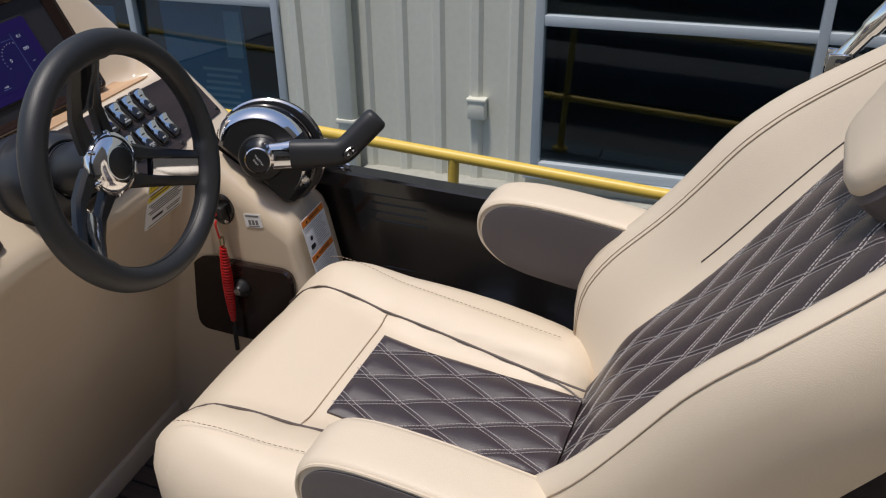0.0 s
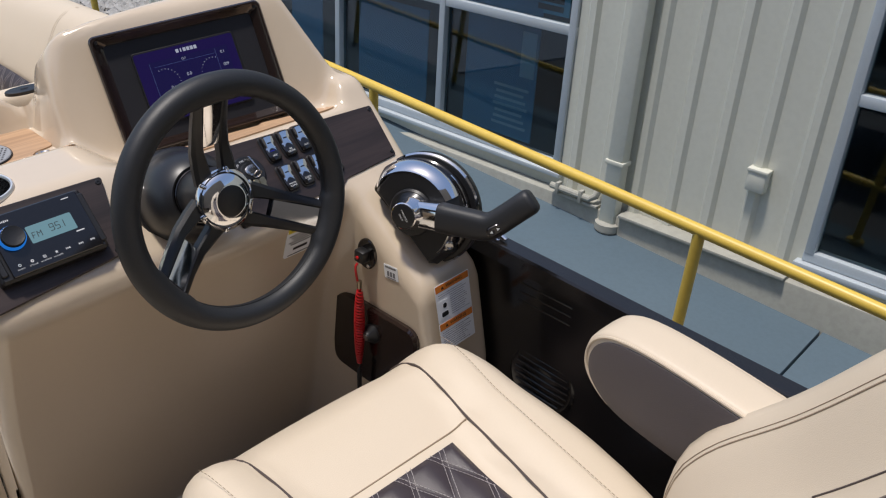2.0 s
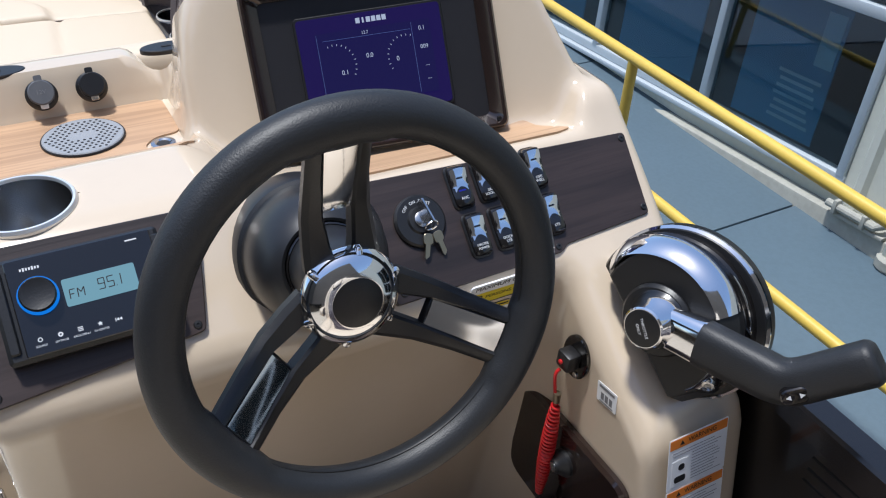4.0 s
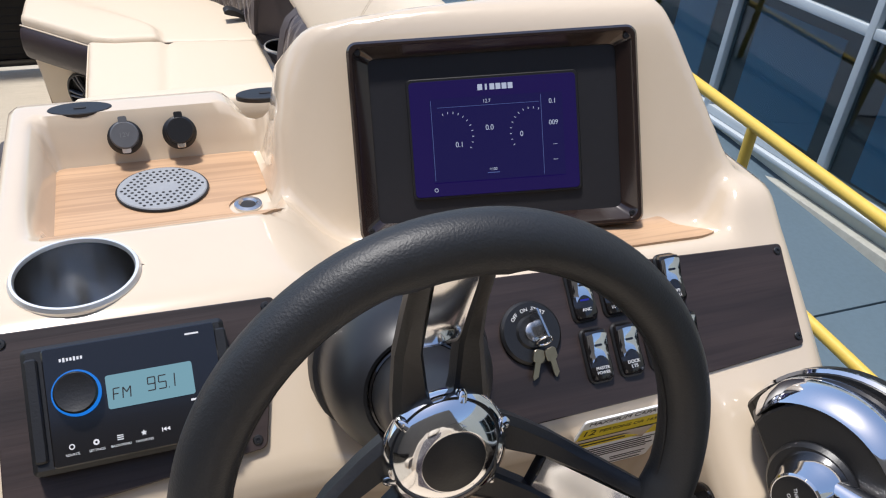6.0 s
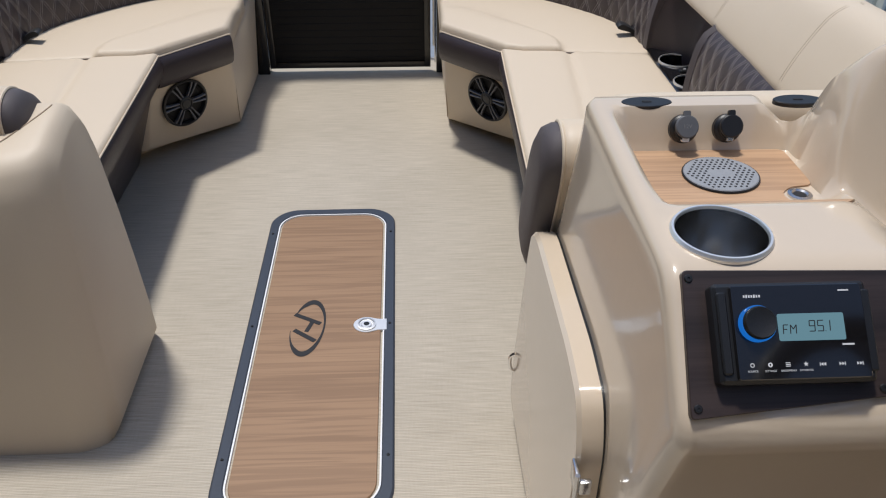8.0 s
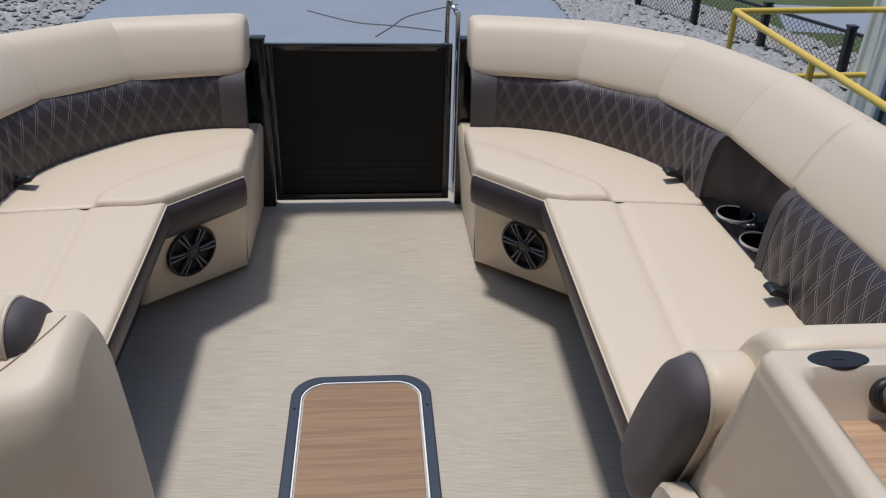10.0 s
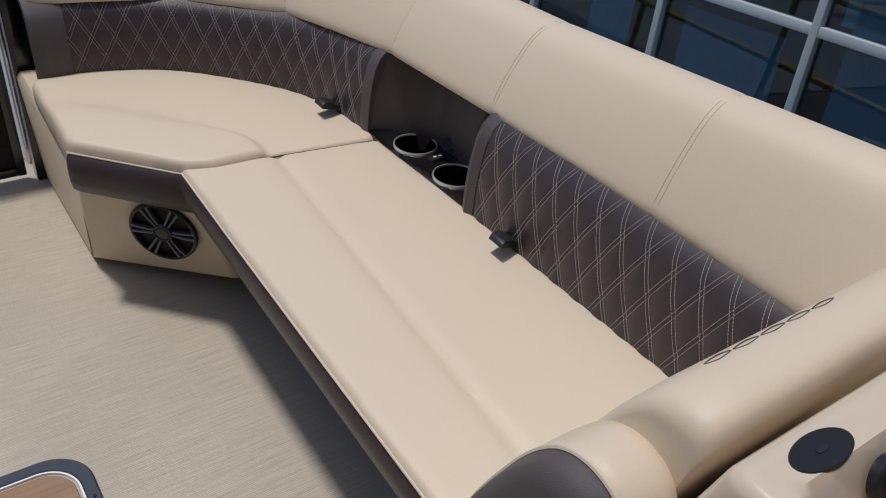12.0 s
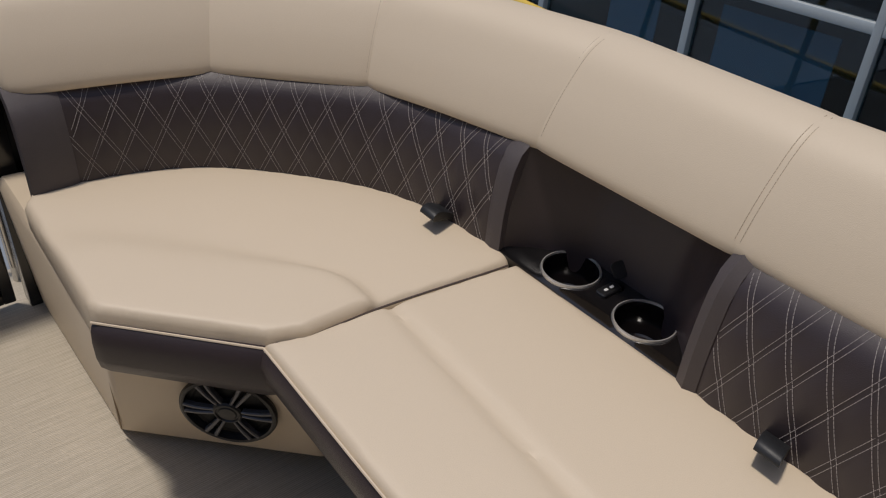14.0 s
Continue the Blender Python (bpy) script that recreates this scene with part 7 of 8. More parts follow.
def wing_fittings():
    # engine cut-off switch with its coiled red cord
    m = axes((1.1535, 1.470, 0.608), (-1, -0.05, 0.05), (0, -1, 0))
    t = thing("cutoff_switch", "black cut-off switch with a coiled red lanyard", "switch", at=(1.153, 1.47, 0.608))
    bm = bmesh.new()
    plate(bm, [(0.025 * math.cos(a), 0.033 * math.sin(a)) for a in [k * math.tau / 32 for k in range(32)]], 0, 0.005, m, 0.0015)
    part("plate", bm, M_GLOSS, t)
    bm = bmesh.new()
    block(bm, (-0.013, -0.012, 0.004), (0.012, 0.014, 0.026), 0.004, 2, m)
    part("clip_body", bm, M_BLACK, t)
    bm = bmesh.new()
    lathe(bm, [(0.0035, 0.02), (0.0035, 0.028), (0.002, 0.029)], shift(m, -0.002, 0.0), 14)
    part("red_button", bm, M_RED, t)
    bm = bmesh.new()
    lathe(bm, [(0.0042, 0.004), (0.0042, 0.0068), (0.001, 0.0072)], shift(m, 0.008, -0.024), 12)
    part("chrome_screw", bm, M_CHROME, t)
    p0 = m @ Vector((-0.001, -0.012, 0.026))
    p1 = p0 + Vector((-0.002, -0.006, -0.060))
    p2 = p1 + Vector((-0.004, -0.001, -0.182))
    bm = bmesh.new()
    tube(bm, smooth_line([p0, p0 + Vector((-0.006, 0, -0.012)), p1], 6), 0.0024, 8)
    tube(bm, [p1 + Vector((0.003, 0, 0.02)), p1 + Vector((0.002, 0, 0.0))], 0.0024, 8)
    pts = []
    for i in range(0, 400):
        f = i / 399
        c = p1.lerp(p2, f)
        w = 0.0036 + 0.0056 * math.sin(math.pi * min(1.0, f * 1.05)) ** 0.7
        a = f * 27 * math.tau
        pts.append(c + Vector((w * math.cos(a), w * math.sin(a), 0)))
    tube(bm, pts, 0.0027, 6)
    part("coiled_cord", bm, M_RED, t, "coiled red cord", sharp=60)
    bm = bmesh.new()
    tube(bm, [p1 + Vector((0, 0, 0.022)), p1 + Vector((0, 0, 0.006))], 0.0052, 10)
    part("crimp", bm, M_BRASS, t, "brass crimp")
    bm = bmesh.new()
    tube(bm, smooth_line([p2, p2 + Vector((0.002, 0.0, -0.012)), p2 + Vector((0, 0, -0.018)), p2 + Vector((0.001, 0.002, -0.080))], 4), [0.002] * 8 + [0.0050] * 5, 10)
    part("hook", bm, M_BLACK, t)
    # small picture label
    lm = axes((1.1545, 1.405, 0.594), (-1, 0, 0), (0, -1, 0.14))
    t = thing("notice_label", "small white printed notice label", "label", at=(1.154, 1.405, 0.578))
    bm = bmesh.new()
    plate(bm, rounded(0.038, 0.030, 0.002), 0, 0.0007, lm)
    part("card", bm, M_WHITE, t)
    bars([(0, 0.010, 0.030, 0.004)] + [(-0.008 + 0.008 * k, -0.004, 0.006, 0.011) for k in range(3)] + [(0, -0.0125, 0.026, 0.002)], shift(lm, 0, 0, 0.0008), M_GREYINK, t, "fine_print", 0.0002)
    # lockable glove box lid
    gm = axes((1.1535, 1.448, 0.388), (-1, 0, 0), (0, -1, 0))
    t = thing("glove_box", "dark brown gloss glove box lid with a round lock", "glove box", at=(1.153, 1.45, 0.432))
    bm = bmesh.new()
    plate(bm, round_poly([(-0.124, -0.098), (0.120, -0.098), (0.126, 0.108), (-0.090, 0.100), (-0.124, 0.072)], 0.034, 7), 0, 0.012, gm, 0.005)
    part("lid", bm, M_BEZEL, t)
    bm = bmesh.new()
    lathe(bm, [(0.021, 0.012), (0.021, 0.017), (0.017, 0.022), (0.012, 0.026), (0.010, 0.030), (0.003, 0.031)], shift(gm, 0.004, 0.044), 24)
    part("lock", bm, M_BLACK, t)
    bm = bmesh.new()
    lathe(bm, [(0.0075, 0.030), (0.0075, 0.0325), (0.002, 0.033)], shift(gm, 0.004, 0.044), 16)
    part("lock_face", bm, M_STEEL, t)
    # capacity plate under the dash
    o = Vector((1.066, 1.5262, 0.684))
    cm = axes(o, (0, -0.957, -0.29), (1, 0, 0)) @ Matrix.Diagonal((1.1, 1.08, 1, 1))
    t = thing("capacity_plate", "white and yellow printed capacity plate", "label", at=tuple(o))
    bm = bmesh.new()
    plate(bm, rounded(0.106, 0.118, 0.004), -0.0012, 0.0008, cm)
    part("card", bm, M_WHITE, t)
    bm = bmesh.new()
    plate(bm, rounded(0.102, 0.042, 0.001), 0.0009, 0.0012, shift(cm, 0, 0.022))
    part("yellow_band", bm, M_YELLOWLAB, t)
    lettering("MAXIMUM CAPACITIES", 0.0092, shift(cm, 0, 0.052, 0.0010), M_INK, t, depth=0.0001)
    lettering("12", 0.0150, shift(cm, -0.042, 0.034, 0.0014), M_INK, t, depth=0.0001)
    lettering("PERSONS OR 1650 LBS.", 0.0080, shift(cm, 0.009, 0.034, 0.0014), M_INK, t, depth=0.0001)
    bars([(-0.004, 0.021, 0.090, 0.0026), (-0.02, 0.014, 0.055, 0.0026), (-0.02, 0.007, 0.05, 0.0026)], shift(cm, 0, 0, 0.0013), M_INK, t, "fine_print", 0.0002)
    bars([(0, -0.008 - 0.0052 * k, 0.094 - 0.010 * (k % 3), 0.0022) for k in range(5)] + [(-0.02, -0.042, 0.03, 0.006), (0.026, -0.042, 0.04, 0.002), (0.026, -0.047, 0.036, 0.002), (0, -0.055, 0.09, 0.002)], shift(cm, 0, 0, 0.0009), M_INK, t, "fine_print", 0.0002)


def desk_fittings():
    # phone tray mat, pad, outlets, drain, cup holder
    tm = Matrix.Translation((0.655, 1.775, 0.8000))
    t = thing("tray_mat", "teak-look liner in the console tray", "tray liner", at=(0.655, 1.88, 0.83))
    out = round_poly([(-0.116, 0.002), (0.098, 0.000), (0.130, 0.040), (0.105, 0.078), (0.078, 0.090), (0.072, 0.112), (0.090, 0.130), (0.124, 0.134), (0.122, 0.238), (-0.112, 0.240), (-0.116, 0.05)], 0.012, 4)
    bm = bmesh.new()
    lay = lambda x, y, d: tray_floor(y) - 0.0005 - 0.0008 * math.exp(-d / 0.0006)
    rim, top = relief(bm, [(0.655 + x, 1.775 + y) for x, y in out], lay, 0.006, 0.012, 0.01)
    low = [bm.verts.new(v.co - Vector((0, 0, 0.0038))) for v in top]
    for i in range(len(top)):
        j = (i + 1) % len(top)
        bm.faces.new((top[i], low[i], low[j], top[j]))
    part("mat", bm, M_TEAK, t)
    d = thing("drain", "small grey drain in the tray corner", "drain", at=tuple(tm @ Vector((0.095, 0.108, 0))))
    bm = bmesh.new()
    lathe(bm, [(0.016, -0.002), (0.016, 0.002), (0.011, 0.003), (0.008, 0.0005), (0.003, 0.0005)], tm @ Matrix.Translation((0.096, 0.110, 0)), 24)
    part("flange", bm, M_STEEL, d)
    bm = bmesh.new()
    lathe(bm, [(0.0085, 0.0006), (0.0085, 0.0012), (0.002, 0.0013)], tm @ Matrix.Translation((0.096, 0.110, 0)), 16)
    part("hole", bm, M_INK, d)
    p = thing("charging_pad", "oval grey perforated rubber pad on the tray", "pad", at=tuple(tm @ Vector((0.005, 0.165, 0))))
    pm = tm @ Matrix.Translation((0.005, 0.161, 0.0030))
    ell = [(0.051 * math.cos(a), 0.048 * math.sin(a)) for a in [k * math.tau / 40 for k in range(40)]]
    bm = bmesh.new()
    plate(bm, ell, 0, 0.004, pm, 0.0012)
    part("disc", bm, M_PAD, p)
    bm = bmesh.new()
    for i in range(-8, 9):
        for j in range(-8, 9):
            x, y = i * 0.0076 + (0.0038 if j % 2 else 0), j * 0.0062
            if (x / 0.046) ** 2 + (y / 0.043) ** 2 < 1 and (x / 0.016) ** 2 + (y / 0.011) ** 2 > 1:
                lathe(bm, [(0.0019, 0.0041), (0.0019, 0.0044), (0.0005, 0.0044)], pm @ Matrix.Translation((x, y, 0)), 6)
    part("perforation", bm, M_INK, p, kind="stuff")
    bm = bmesh.new()
    tube(bm, [pm @ Vector((0.0514 * math.cos(a), 0.0484 * math.sin(a), 0.0015)) for a in [k * math.tau / 48 for k in range(48)]], 0.0016, 6, True)
    part("rim", bm, M_BLACK, p)
    for k, (x, y, z) in enumerate(((0.626, 2.022, 0.834), (0.690, 2.022, 0.834))):
        o = thing("power_outlet", "black 12 volt outlet with a flip cap" if k == 0 else "black charging outlet with a round cap", "outlet", "console outlets", at=(x, y, z))
        m = axes((x, y - 0.003, z), (0, -0.93, 0.36), (1, 0, 0))
        bm = bmesh.new()
        lathe(bm, [(0.0205, -0.004), (0.0205, 0.004), (0.018, 0.007), (0.0155, 0.008), (0.0150, 0.016), (0.008, 0.016)], m, 28)
        part("socket", bm, M_BLACK, o)
        bm = bmesh.new()
        cm = shift(m, 0, 0.004, 0.016) @ Matrix.Rotation(radians(-10), 4, "X")
        plate(bm, [(0.0165 * math.cos(a), 0.0165 * math.sin(a)) for a in [q * math.tau / 28 for q in range(28)]], 0, 0.0055, cm, 0.0015)
        plate(bm, rounded(0.010, 0.008, 0.002, 3, 0, 0.0185), 0.0, 0.005, cm)
        part("flip_cap", bm, M_CAP if k == 0 else M_BLACK, o)
        bm = bmesh.new()
        plate(bm, rounded(0.010, 0.007, 0.002), 0, 0.009, shift(m, 0, -0.014, 0.008), 0.001)
        part("tab", bm, M_WHITE if k == 0 else M_STEEL, o)
        if k == 0:
            lettering("12V", 0.0080, shift(cm, 0, 0, 0.0056), M_GREYINK, o, depth=0.0003)
    for k, x in enumerate((0.579, 0.803)):
        g = thing("strap_plate", "black oval plate with a slot on the console ledge", "plate", "ledge plates", at=(x, 2.0555, 0.857))
        bm = bmesh.new()
        m = Matrix.Translation((x, 2.0555, 0.8575))
        plate(bm, [(0.037 * math.cos(a), 0.017 * math.sin(a)) for a in [q * math.tau / 32 for q in range(32)]], -0.003, 0.0035, m, 0.001)
        part("plate", bm, M_BLACK, g)
        bm = bmesh.new()
        plate(bm, rounded(0.014, 0.005, 0.002), 0.0036, 0.0042, m)
        part("slot", bm, M_INK, g)
    cup((0.574, 1.706, 0.8605), 0.0562, 0.098, "stainless cup holder in the console top", "console cup holders", M_BRIGHT, M_WELL)
    # teak strip before the hood
    t = thing("desk_strip", "teak-look strip between screen hood and switch panel", "trim strip", at=(1.1, 1.70, 0.846))
    bm = bmesh.new()
    lay = lambda x, y, d: console_top(x, y) + 0.003
    rim, top = relief(bm, round_poly([(0.90, 1.668), (1.215, 1.652), (1.240, 1.660), (1.20, 1.712), (0.90, 1.750)], 0.008), lay, 0.008, 0.012, 0.01)
    low = [bm.verts.new(v.co - Vector((0, 0, 0.008))) for v in top]
    for i in range(len(top)):
        j = (i + 1) % len(top)
        bm.faces.new((top[i], low[i], low[j], top[j]))
    part("strip", bm, M_TEAK, t)


def side_door():
    """Moulded storage door on the inboard side of the console."""
    t = thing("console_door", "tan moulded storage door on the console side, ajar", "door", at=(0.46, 1.9, 0.35))
    m = axes((0.462, 0.0, 0.0), (-1, 0, 0), (0, -1, 0))
    pts = [(-1.70, 0.05), (-1.70, 0.52), (-1.735, 0.585), (-1.83, 0.598), (-2.12, 0.588), (-2.175, 0.565), (-2.200, 0.49), (-2.285, 0.15), (-2.285, 0.05)]
    out = round_poly(pts[::-1], 0.03, 5)
    bm = bmesh.new()
    plate(bm, out, -0.019, 0.016, m, 0.006)
    part("panel", bm, M_GEL, t)
    # black plate added to fill the door gap and draw its dark shade line
    bm = bmesh.new()
    plate(bm, inset(out, 0.003), -0.026, -0.0185, m)
    part("gap_shade", bm, M_BLACK, t, "black plate drawing the shaded gap behind the door")
    bm = bmesh.new()
    block(bm, (0.441, 1.672, 0.470), (0.447, 1.705, 0.506), 0.002)
    block(bm, (0.445, 1.666, 0.476), (0.462, 1.676, 0.500), 0.003)
    tube(bm, [(0.442, 1.671, 0.466), (0.442, 1.671, 0.510)], 0.0035, 10)
    part("hinge", bm, M_STEEL, t, "bright steel hinge")
    bm = bmesh.new()
    tube(bm, smooth_line([(0.446, 2.257, 0.155), (0.438, 2.256, 0.165), (0.436, 2.254, 0.195), (0.446, 2.252, 0.205)], 4), 0.004, 8)
    part("pull", bm, M_CHROME, t, "small chrome pull")


def console():
    t = thing("helm_console", "glossy tan moulded helm console with screen hood", "console", at=(0.9, 1.8, 0))
    console_body(t)
    bm = bmesh.new()
    hexa(bm, [(0.50, 1.650, 0.0), (1.153, 1.650, 0.0), (1.153, 1.70, 0.0), (0.50, 1.70, 0.0), (0.50, 1.656, 0.058), (1.153, 1.656, 0.058), (1.153, 1.70, 0.066), (0.50, 1.70, 0.066)], 0.006, 2)
    part("toe_flange", bm, M_GEL, t)
    stereo()
    switch_panel()
    screen()
    wheel()
    throttle()
    warning_labels()
    wing_fittings()
    desk_fittings()
    side_door()


M_BEZEL = material("gloss_brown", (0.020, 0.012, 0.010), 0.14, var=0.2, coat=0.5, grain=0.1)
M_SLATE = material("slate_plate", (0.015, 0.0145, 0.017), 0.4, var=0.2, grain=0.2)
M_PAD = material("grey_rubber", (0.29, 0.305, 0.325), 0.55, var=0.2, grain=0.2)
M_LED = emitter("blue_led", (0.012, 0.17, 0.62), 0.75)
M_PILOT = emitter("pilot_blue", (0.02, 0.03, 0.6), 0.35)
M_LCD = emitter("blue_lcd", (0.22, 0.42, 0.50), 0.55)
M_SCREEN = emitter("screen_glow", (0.014, 0.003, 0.13), 0.33)
M_SCREEN_IN = emitter("screen_page", (0.010, 0.006, 0.12), 0.33)
M_UI = emitter("screen_marks", (0.5, 0.55, 0.7), 0.55)
M_UI_DIM = emitter("screen_lines", (0.10, 0.14, 0.35), 0.5)
console()


# ---- helm seat ----
def helm_chair():
    cx = 0.82
    t = thing("helm_chair", "cream captain's chair with quilted espresso centre panels", "chair", at=(cx, 0.95, 0))
    t.rotation_euler = (0, 0, -0.06)
    # seat pan outline: straight sides, bowed front
    out = []
    half_pan = ((0.215, 0.69), (0.255, 0.78), (0.288, 0.92), (0.292, 1.05), (0.278, 1.16), (0.242, 1.235), (0.18, 1.272), (0.07, 1.284))
    for x, y in [(-a, b) for a, b in half_pan] + list(half_pan)[::-1]:
        out.append((cx + x, y, 0))
    o = [(p.x, p.y) for p in smooth_line(out[::-1], 5)]

    def pipe_at(y):
        return 0.100 + 0.125 * (y - 0.71)

    def shape(x, y, d):
        u = abs(x - cx)
        g = pipe_at(y)
        side = 0.027 * step(g - 0.030, g + 0.055, u) * (1 - step(0.22, 0.30, u) * 0.8)
        nose = 0.010 * step(1.04, 1.14, y) - 0.045 * step(1.17, 1.285, y)
        groove = -0.004 * math.exp(-((u - g) / 0.003) ** 2)
        dish = -0.012 * step(1.10, 0.95, y) * (1 - step(0.10, 0.14, u))
        return side + nose + groove + dish
    bm = bmesh.new()
    cushion(bm, o, 0.43, 0.577, 0.055, 0.012, shape, 0.30, coarse=0.009)
    pan = part("seat_cushion", bm, M_CREAM, t, "cream vinyl seat cushion", sharp=60)

    def top(x, y):
        d = 0.25
        return 0.577 + 0.012 + shape(x, y, d)
    x0, x1, y0, y1 = cx - 0.095, cx + 0.095, 0.700, 1.033

    def surf(u, v):
        y = y0 + v
        x = cx + (x0 + u - cx) * (0.88 + 0.12 * v / (y1 - y0))
        e = 0.004
        p = Vector((x, y, top(x, y) + 0.003))
        n = Vector(((top(x - e, y) - top(x + e, y)) / (2 * e), (top(x, y - e) - top(x, y + e)) / (2 * e), 1)).normalized()
        return p, n
    quilted("seat_panel", surf, x1 - x0, y1 - y0, 0.062, 0.124, M_DARK, pan, "diamond-quilted espresso seat panel", depth=0.007, cell=0.0045, back=0.012)
    # dark piping along both thigh rolls, and top stitching
    for sg in (-1, 1):
        bm = bmesh.new()
        pts = []
        for y in np.linspace(0.70, 1.262, 34):
            x = cx + sg * pipe_at(y)
            dd = min(0.25, 1.276 - y)
            z = 0.577 - 0.055 + math.sqrt(max(0.055 ** 2 - max(0.055 - dd, 0) ** 2, 0)) + 0.012 * (1 - math.exp(-max(dd - 0.033, 0) / 0.05)) + shape(x, y, dd)
            pts.append((x, y, z + 0.0030))
        tube(bm, pts, 0.0019, 7)
        part("piping", bm, M_PIPE, pan, "dark brown piping")
        bm = bmesh.new()
        q = [Vector((cx + sg * (pipe_at(y) + 0.062), y, top(cx + sg * (pipe_at(y) + 0.062), y) + 0.0005)) for y in np.linspace(0.76, 1.20, 40)]
        stitches(bm, q, [Vector((0, 0, 1))] * len(q), 0.005, 0.003)
        part("stitching", bm, M_THREAD_TAN, pan, kind="stuff")
        bm = bmesh.new()
        q = [Vector((cx + sg * f, 1.050, top(cx + sg * f, 1.050) + 0.0004)) for f in np.linspace(0.0, 0.140, 14)]
        tube(bm, q, 0.0012, 5)
        part("cross_seam", bm, M_THREAD_TAN, pan)
    # backrest: a bucket shell built in sections up a leaning spine
    base = Vector((cx, 0.712, 0.530))
    up = Vector((0, -0.500, 0.866)).normalized()
    fwd = Vector((0, up.z, -up.y))
    H = 0.86

    def half(v):
        f = v / H
        return 0.235 + 0.068 * math.sin(min(f / 0.36, 1.0) * math.pi / 2) - 0.15 * max(f - 0.60, 0) ** 1.4 * 2.6

    def face(u, v):
        """Depth of the front skin at across u (-1..1) and up v."""
        a = abs(u)
        wing = step(-0.10, 0.13, v) * (1 - 0.75 * step(0.42, 0.76, v))
        roll = (0.102 if u > 0 else 0.086) * step(0.50, 0.90, a) * wing - 0.05 * (max(a - 0.90, 0) / 0.10) ** 2
        lumb = 0.018 * math.exp(-((v - 0.16) / 0.10) ** 2)
        return roll + lumb
    N = 40
    loops = []
    vs = [0.0, 0.004, 0.015, 0.035] + list(np.linspace(0.07, H - 0.07, 26)) + [H - 0.035, H - 0.015, H - 0.004, H]
    for v in vs:
        e = min(v, H - v)
        s = math.sqrt(max(1 - max(1 - e / 0.05, 0) ** 2, 0)) * 0.35 + 0.65 if e < 0.05 else 1.0
        hw = half(v)
        ring = []
        for k in range(N + 1):
            u = -1 + 2 * k / N
            ring.append(base + Vector((u * hw * (0.9 + 0.1 * s), 0, 0)) + up * v + fwd * ((face(u, v) + 0.06) * s - 0.06))
        for k in range(N - 1, 0, -2):
            u = -1 + 2 * k / N
            ring.append(base + Vector((u * hw * 0.97, 0, 0)) + up * v + fwd * (-0.06 - 0.055 * math.sqrt(max(1 - u * u, 0)) * s))
        loops.append(ring)
    bm = bmesh.new()
    rings(bm, loops)
    back = part("backrest", bm, M_CREAM, t, "cream vinyl bucket backrest", sharp=60)
    qw = 0.155

    def bsurf(u, v):
        vv = 0.03 + v
        x = (-qw + u) * (0.84 + 0.16 * min(v / 0.3, 1.0))
        e = 0.004
        f = lambda a, b: face(a / half(b), b)
        p = base + Vector((x, 0, 0)) + up * vv + fwd * (f(x, vv) + 0.003)
        dx, dv = (f(x + e, vv) - f(x - e, vv)) / (2 * e), (f(x, vv + e) - f(x, vv - e)) / (2 * e)
        return p, (fwd - Vector((1, 0, 0)) * dx - up * dv).normalized()
    quilted("back_panel", bsurf, qw * 2, 0.56, 0.066, 0.132, M_DARK, back, "diamond-quilted espresso back panel", depth=0.0045, cell=0.005, back=0.012)

    def along_back(u, v0, v1, n=36):
        """Points up the skin of the backrest at one share of its width."""
        vs = np.linspace(v0, v1, n)
        return [base + Vector((u * (1 - 0.05 * v) * half(v), 0, 0)) + up * v + fwd * (face(u * (1 - 0.05 * v), v) + 0.0004) for v in vs]
    for u, v0, mat, r, nm in ((0.61, 0.30, M_PIPE, 0.0012, "piping"), (0.80, 0.02, M_THREAD_TAN, 0.0010, "seam"), (0.815, 0.02, M_THREAD_TAN, 0.0006, "seam")):
        bm = bmesh.new()
        tube(bm, along_back(u, v0, 0.74), r, 6)
        part(nm, bm, mat, back)
    bm = bmesh.new()
    tube(bm, along_back(-0.965, 0.04, 0.74), 0.0009, 5)
    part("seam", bm, M_THREAD_TAN, back)
    # headrest pillow with a dark gusset
    hb = base + up * 0.585
    hm = Matrix(((1, up.x, fwd.x, hb.x), (0, up.y, fwd.y, hb.y), (0, up.z, fwd.z, hb.z), (0, 0, 0, 1)))
    o = round_poly([(-0.072, 0.0), (0.072, 0.0), (0.108, 0.075), (0.122, 0.19), (0.08, 0.25), (-0.08, 0.25), (-0.122, 0.19), (-0.108, 0.075)], 0.030, 6)
    bm = bmesh.new()
    plate(bm, [(x * 1.04, y - 0.004) for x, y in o], -0.03, 0.036, hm, 0.006)
    hr = part("headrest_gusset", bm, M_GREY, back, "charcoal headrest gusset")
    bm = bmesh.new()
    cushion(bm, o, 0.030, 0.056, 0.016, 0.010, None, 0.2, hm)
    part("headrest_pad", bm, M_CREAM, hr, "cream headrest pillow", sharp=60)
    # folding arms
    for sg in (-1, 1):
        ax = cx + sg * 0.298
        prof = [(0.928, 0.688), (0.944, 0.722), (0.935, 0.762), (0.895, 0.786), (0.80, 0.790), (0.62, 0.776), (0.44, 0.758), (0.44, 0.625), (0.62, 0.636), (0.80, 0.648), (0.885, 0.660)]
        tilt, reach = 0.0, (1.0 if sg > 0 else 0.975)
        sm = [(0.44 + (q[0] - 0.44) * reach, q[1] - tilt * (q[0] - 0.50) / 0.43) for q in smooth_line([(a, b, 0) for a, b in prof], 5, True)]
        cy, cz = 0.72, 0.705
        arm = None
        bm = bmesh.new()
        loops = []
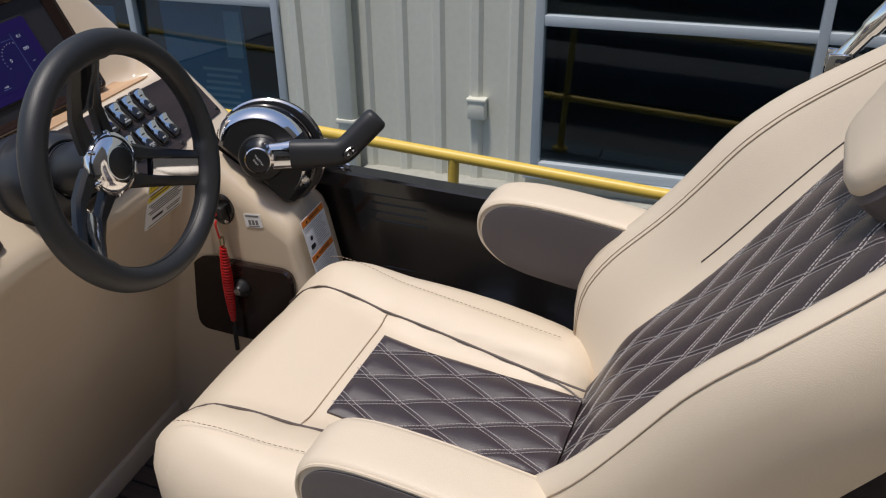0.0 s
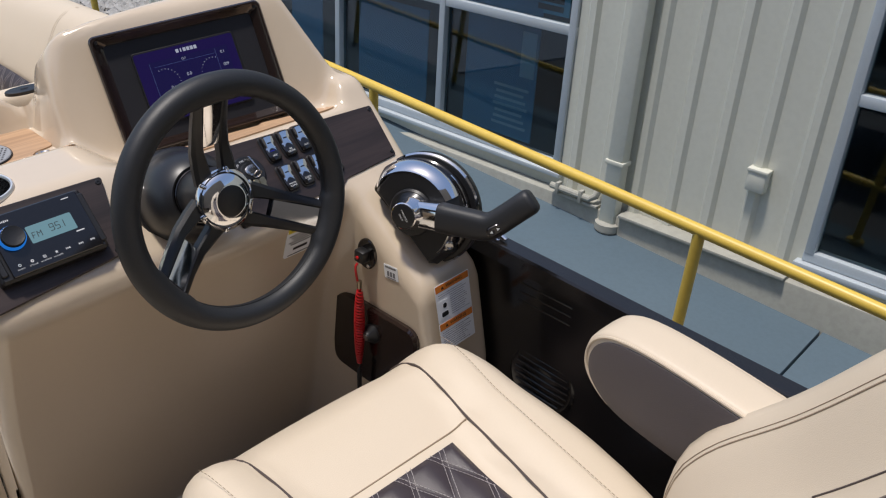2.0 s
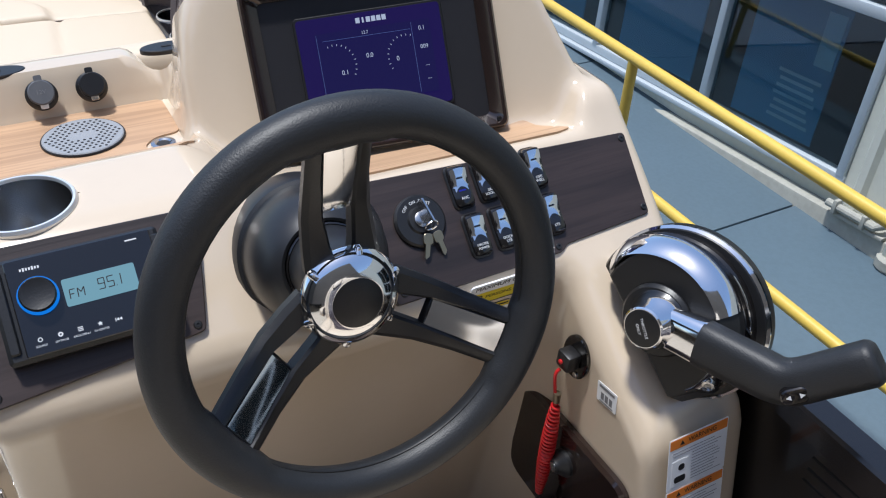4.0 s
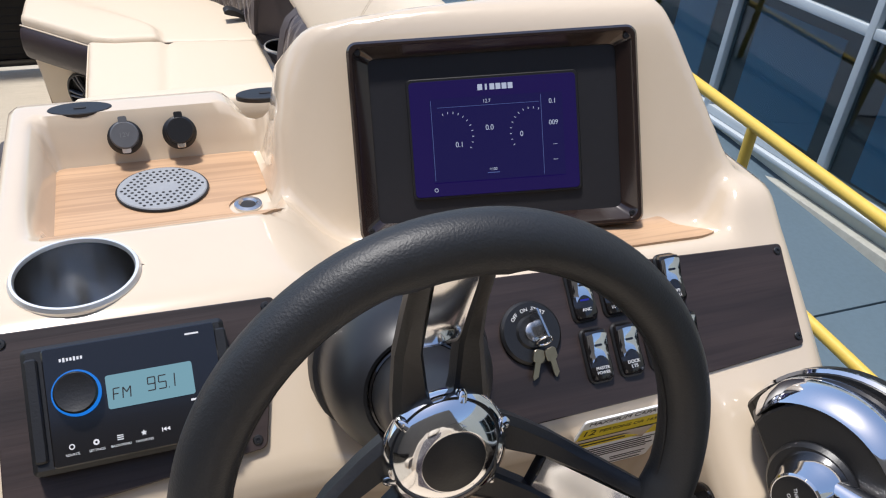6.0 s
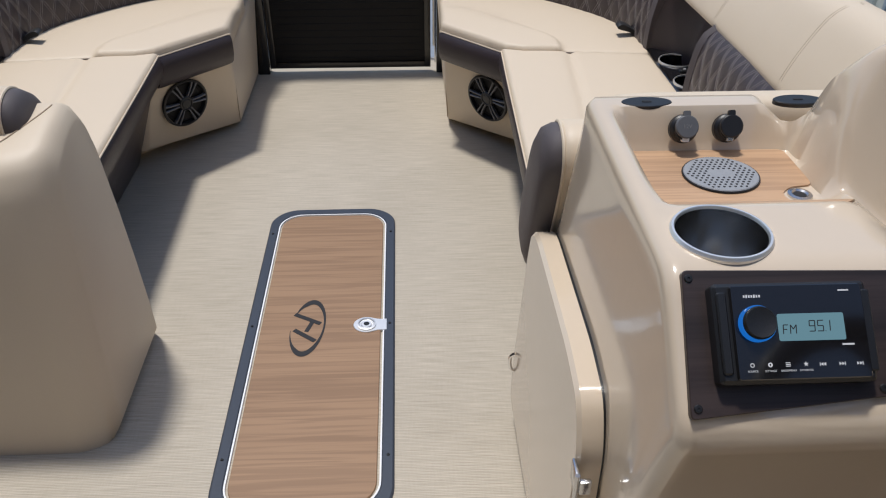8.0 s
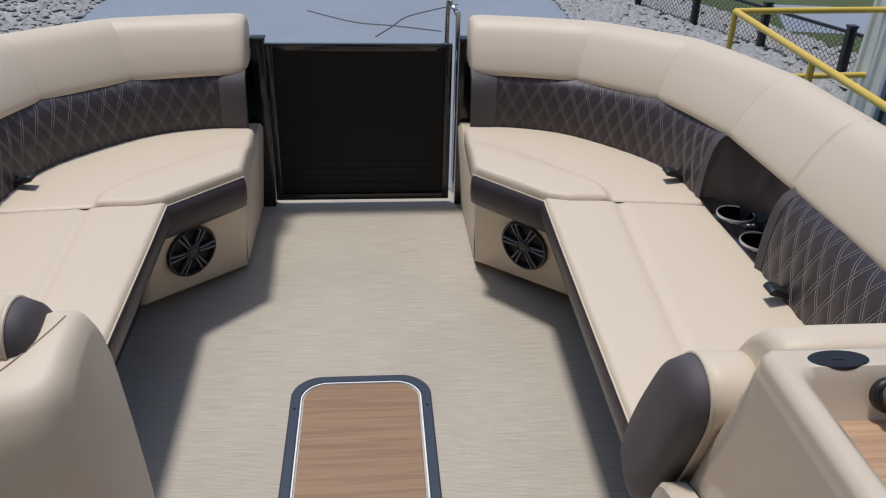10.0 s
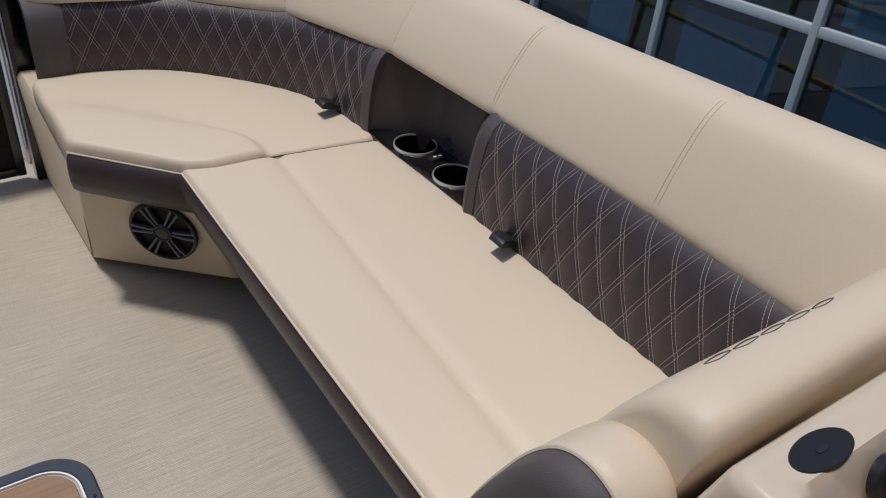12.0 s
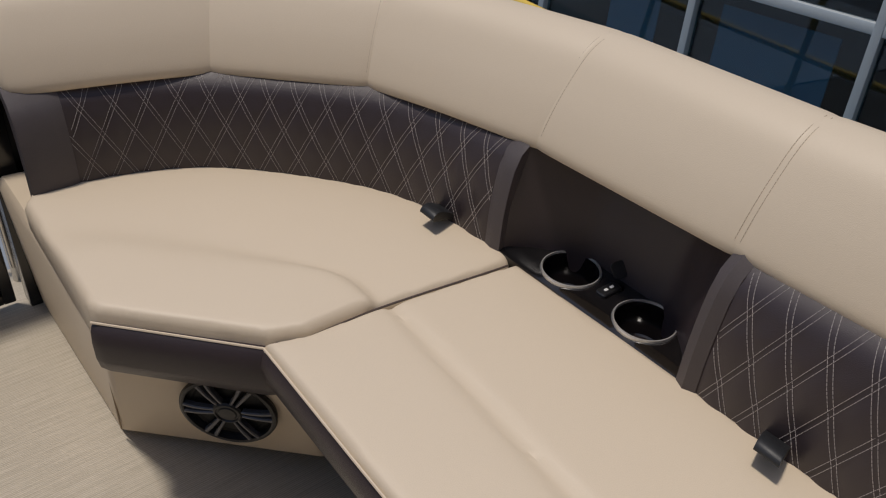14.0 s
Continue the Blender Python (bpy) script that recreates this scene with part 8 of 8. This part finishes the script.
        for d, f in ((-0.036, 0.93), (-0.034, 0.965), (-0.028, 0.99), (-0.015, 1.0), (0.015, 1.0), (0.028, 0.99), (0.034, 0.965), (0.036, 0.93)):
            loops.append([(ax + d, cy + (a - cy) * (1 - (1 - f) * 0.4), cz + (b - cz) * f) for a, b in sm])
        rings(bm, loops)
        arm = part("armrest", bm, M_CREAM, t, "padded folding armrest", sharp=50)
        for sd in (-1, 1):
            bm = bmesh.new()
            loops = []
            for d, f in ((0.030, 0.93), (0.0380, 0.91), (0.0405, 0.80), (0.041, 0.4)):
                loops.append([(ax + sd * d, cy + (a - cy) * (1 - (1 - f) * 0.45) - 0.004, cz - 0.004 + (b - cz) * f) for a, b in sm])
            rings(bm, loops)
            part("side_panel", bm, M_GREY, arm, "charcoal vinyl side panel", sharp=50)
            bm = bmesh.new()
            tube(bm, [(ax + sd * 0.036, cy + (a - cy) * 0.972, cz + (b - cz) * 0.93) for a, b in sm], 0.0022, 6, True)
            part("piping", bm, M_CREAM, arm)
    # pedestal
    bm = bmesh.new()
    block(bm, (cx - 0.2, 0.76, 0.40), (cx + 0.2, 1.2, 0.452), 0.012)
    part("seat_plate", bm, M_BLACK, t)
    bm = bmesh.new()
    lathe(bm, [(0.17, 0.0), (0.17, 0.012), (0.15, 0.02), (0.06, 0.045), (0.05, 0.06), (0.05, 0.41)], Matrix.Translation((cx, 0.97, 0)), 32)
    part("pedestal", bm, M_STEEL, t)


def folded_top():
    """End of the folded sun-top frame resting on its stand behind the chair."""
    t = thing("top_frame", "black folded sun-top tube with a chrome hinge end", "sun top", at=(1.33, 0.40, 0.645))
    bm = bmesh.new()
    tube(bm, [(1.33, 0.30, 0.645), (1.33, 0.305, 0.95), (1.33, 0.31, 1.0)], 0.012, 14)
    part("stand", bm, M_BLACK, t)
    a, b = Vector((1.33, 0.425, 0.985)), Vector((1.33, 0.365, 1.085))
    d = (b - a).normalized()
    bm = bmesh.new()
    tube(bm, [a, a.lerp(b, 0.55), a.lerp(b, 0.6), b], [0.013, 0.013, 0.016, 0.016], 16)
    part("hinge_end", bm, M_CHROME, t, "chrome hinge end")
    bm = bmesh.new()
    for sg in (-1, 1):
        block(bm, (1.33 + sg * 0.014 - 0.003, 0.405, 0.975), (1.33 + sg * 0.014 + 0.003, 0.440, 1.005), 0.002)
    tube(bm, [(1.306, 0.423, 0.99), (1.354, 0.423, 0.99)], 0.005, 10)
    part("fork", bm, M_CHROME, t, "chrome fork with its pin")
    bm = bmesh.new()
    tube(bm, [b - d * 0.01, b + d * 0.12, Vector((1.33, 0.10, 1.32)), Vector((1.33, -0.9, 1.55))], 0.0155, 14)
    part("tube", bm, M_BLACK, t, "black frame tube")
    bm = bmesh.new()
    block(bm, (1.312, 0.295, 0.985), (1.348, 0.43, 1.0), 0.004)
    part("cradle", bm, M_BLACK, t)


helm_chair()
folded_top()
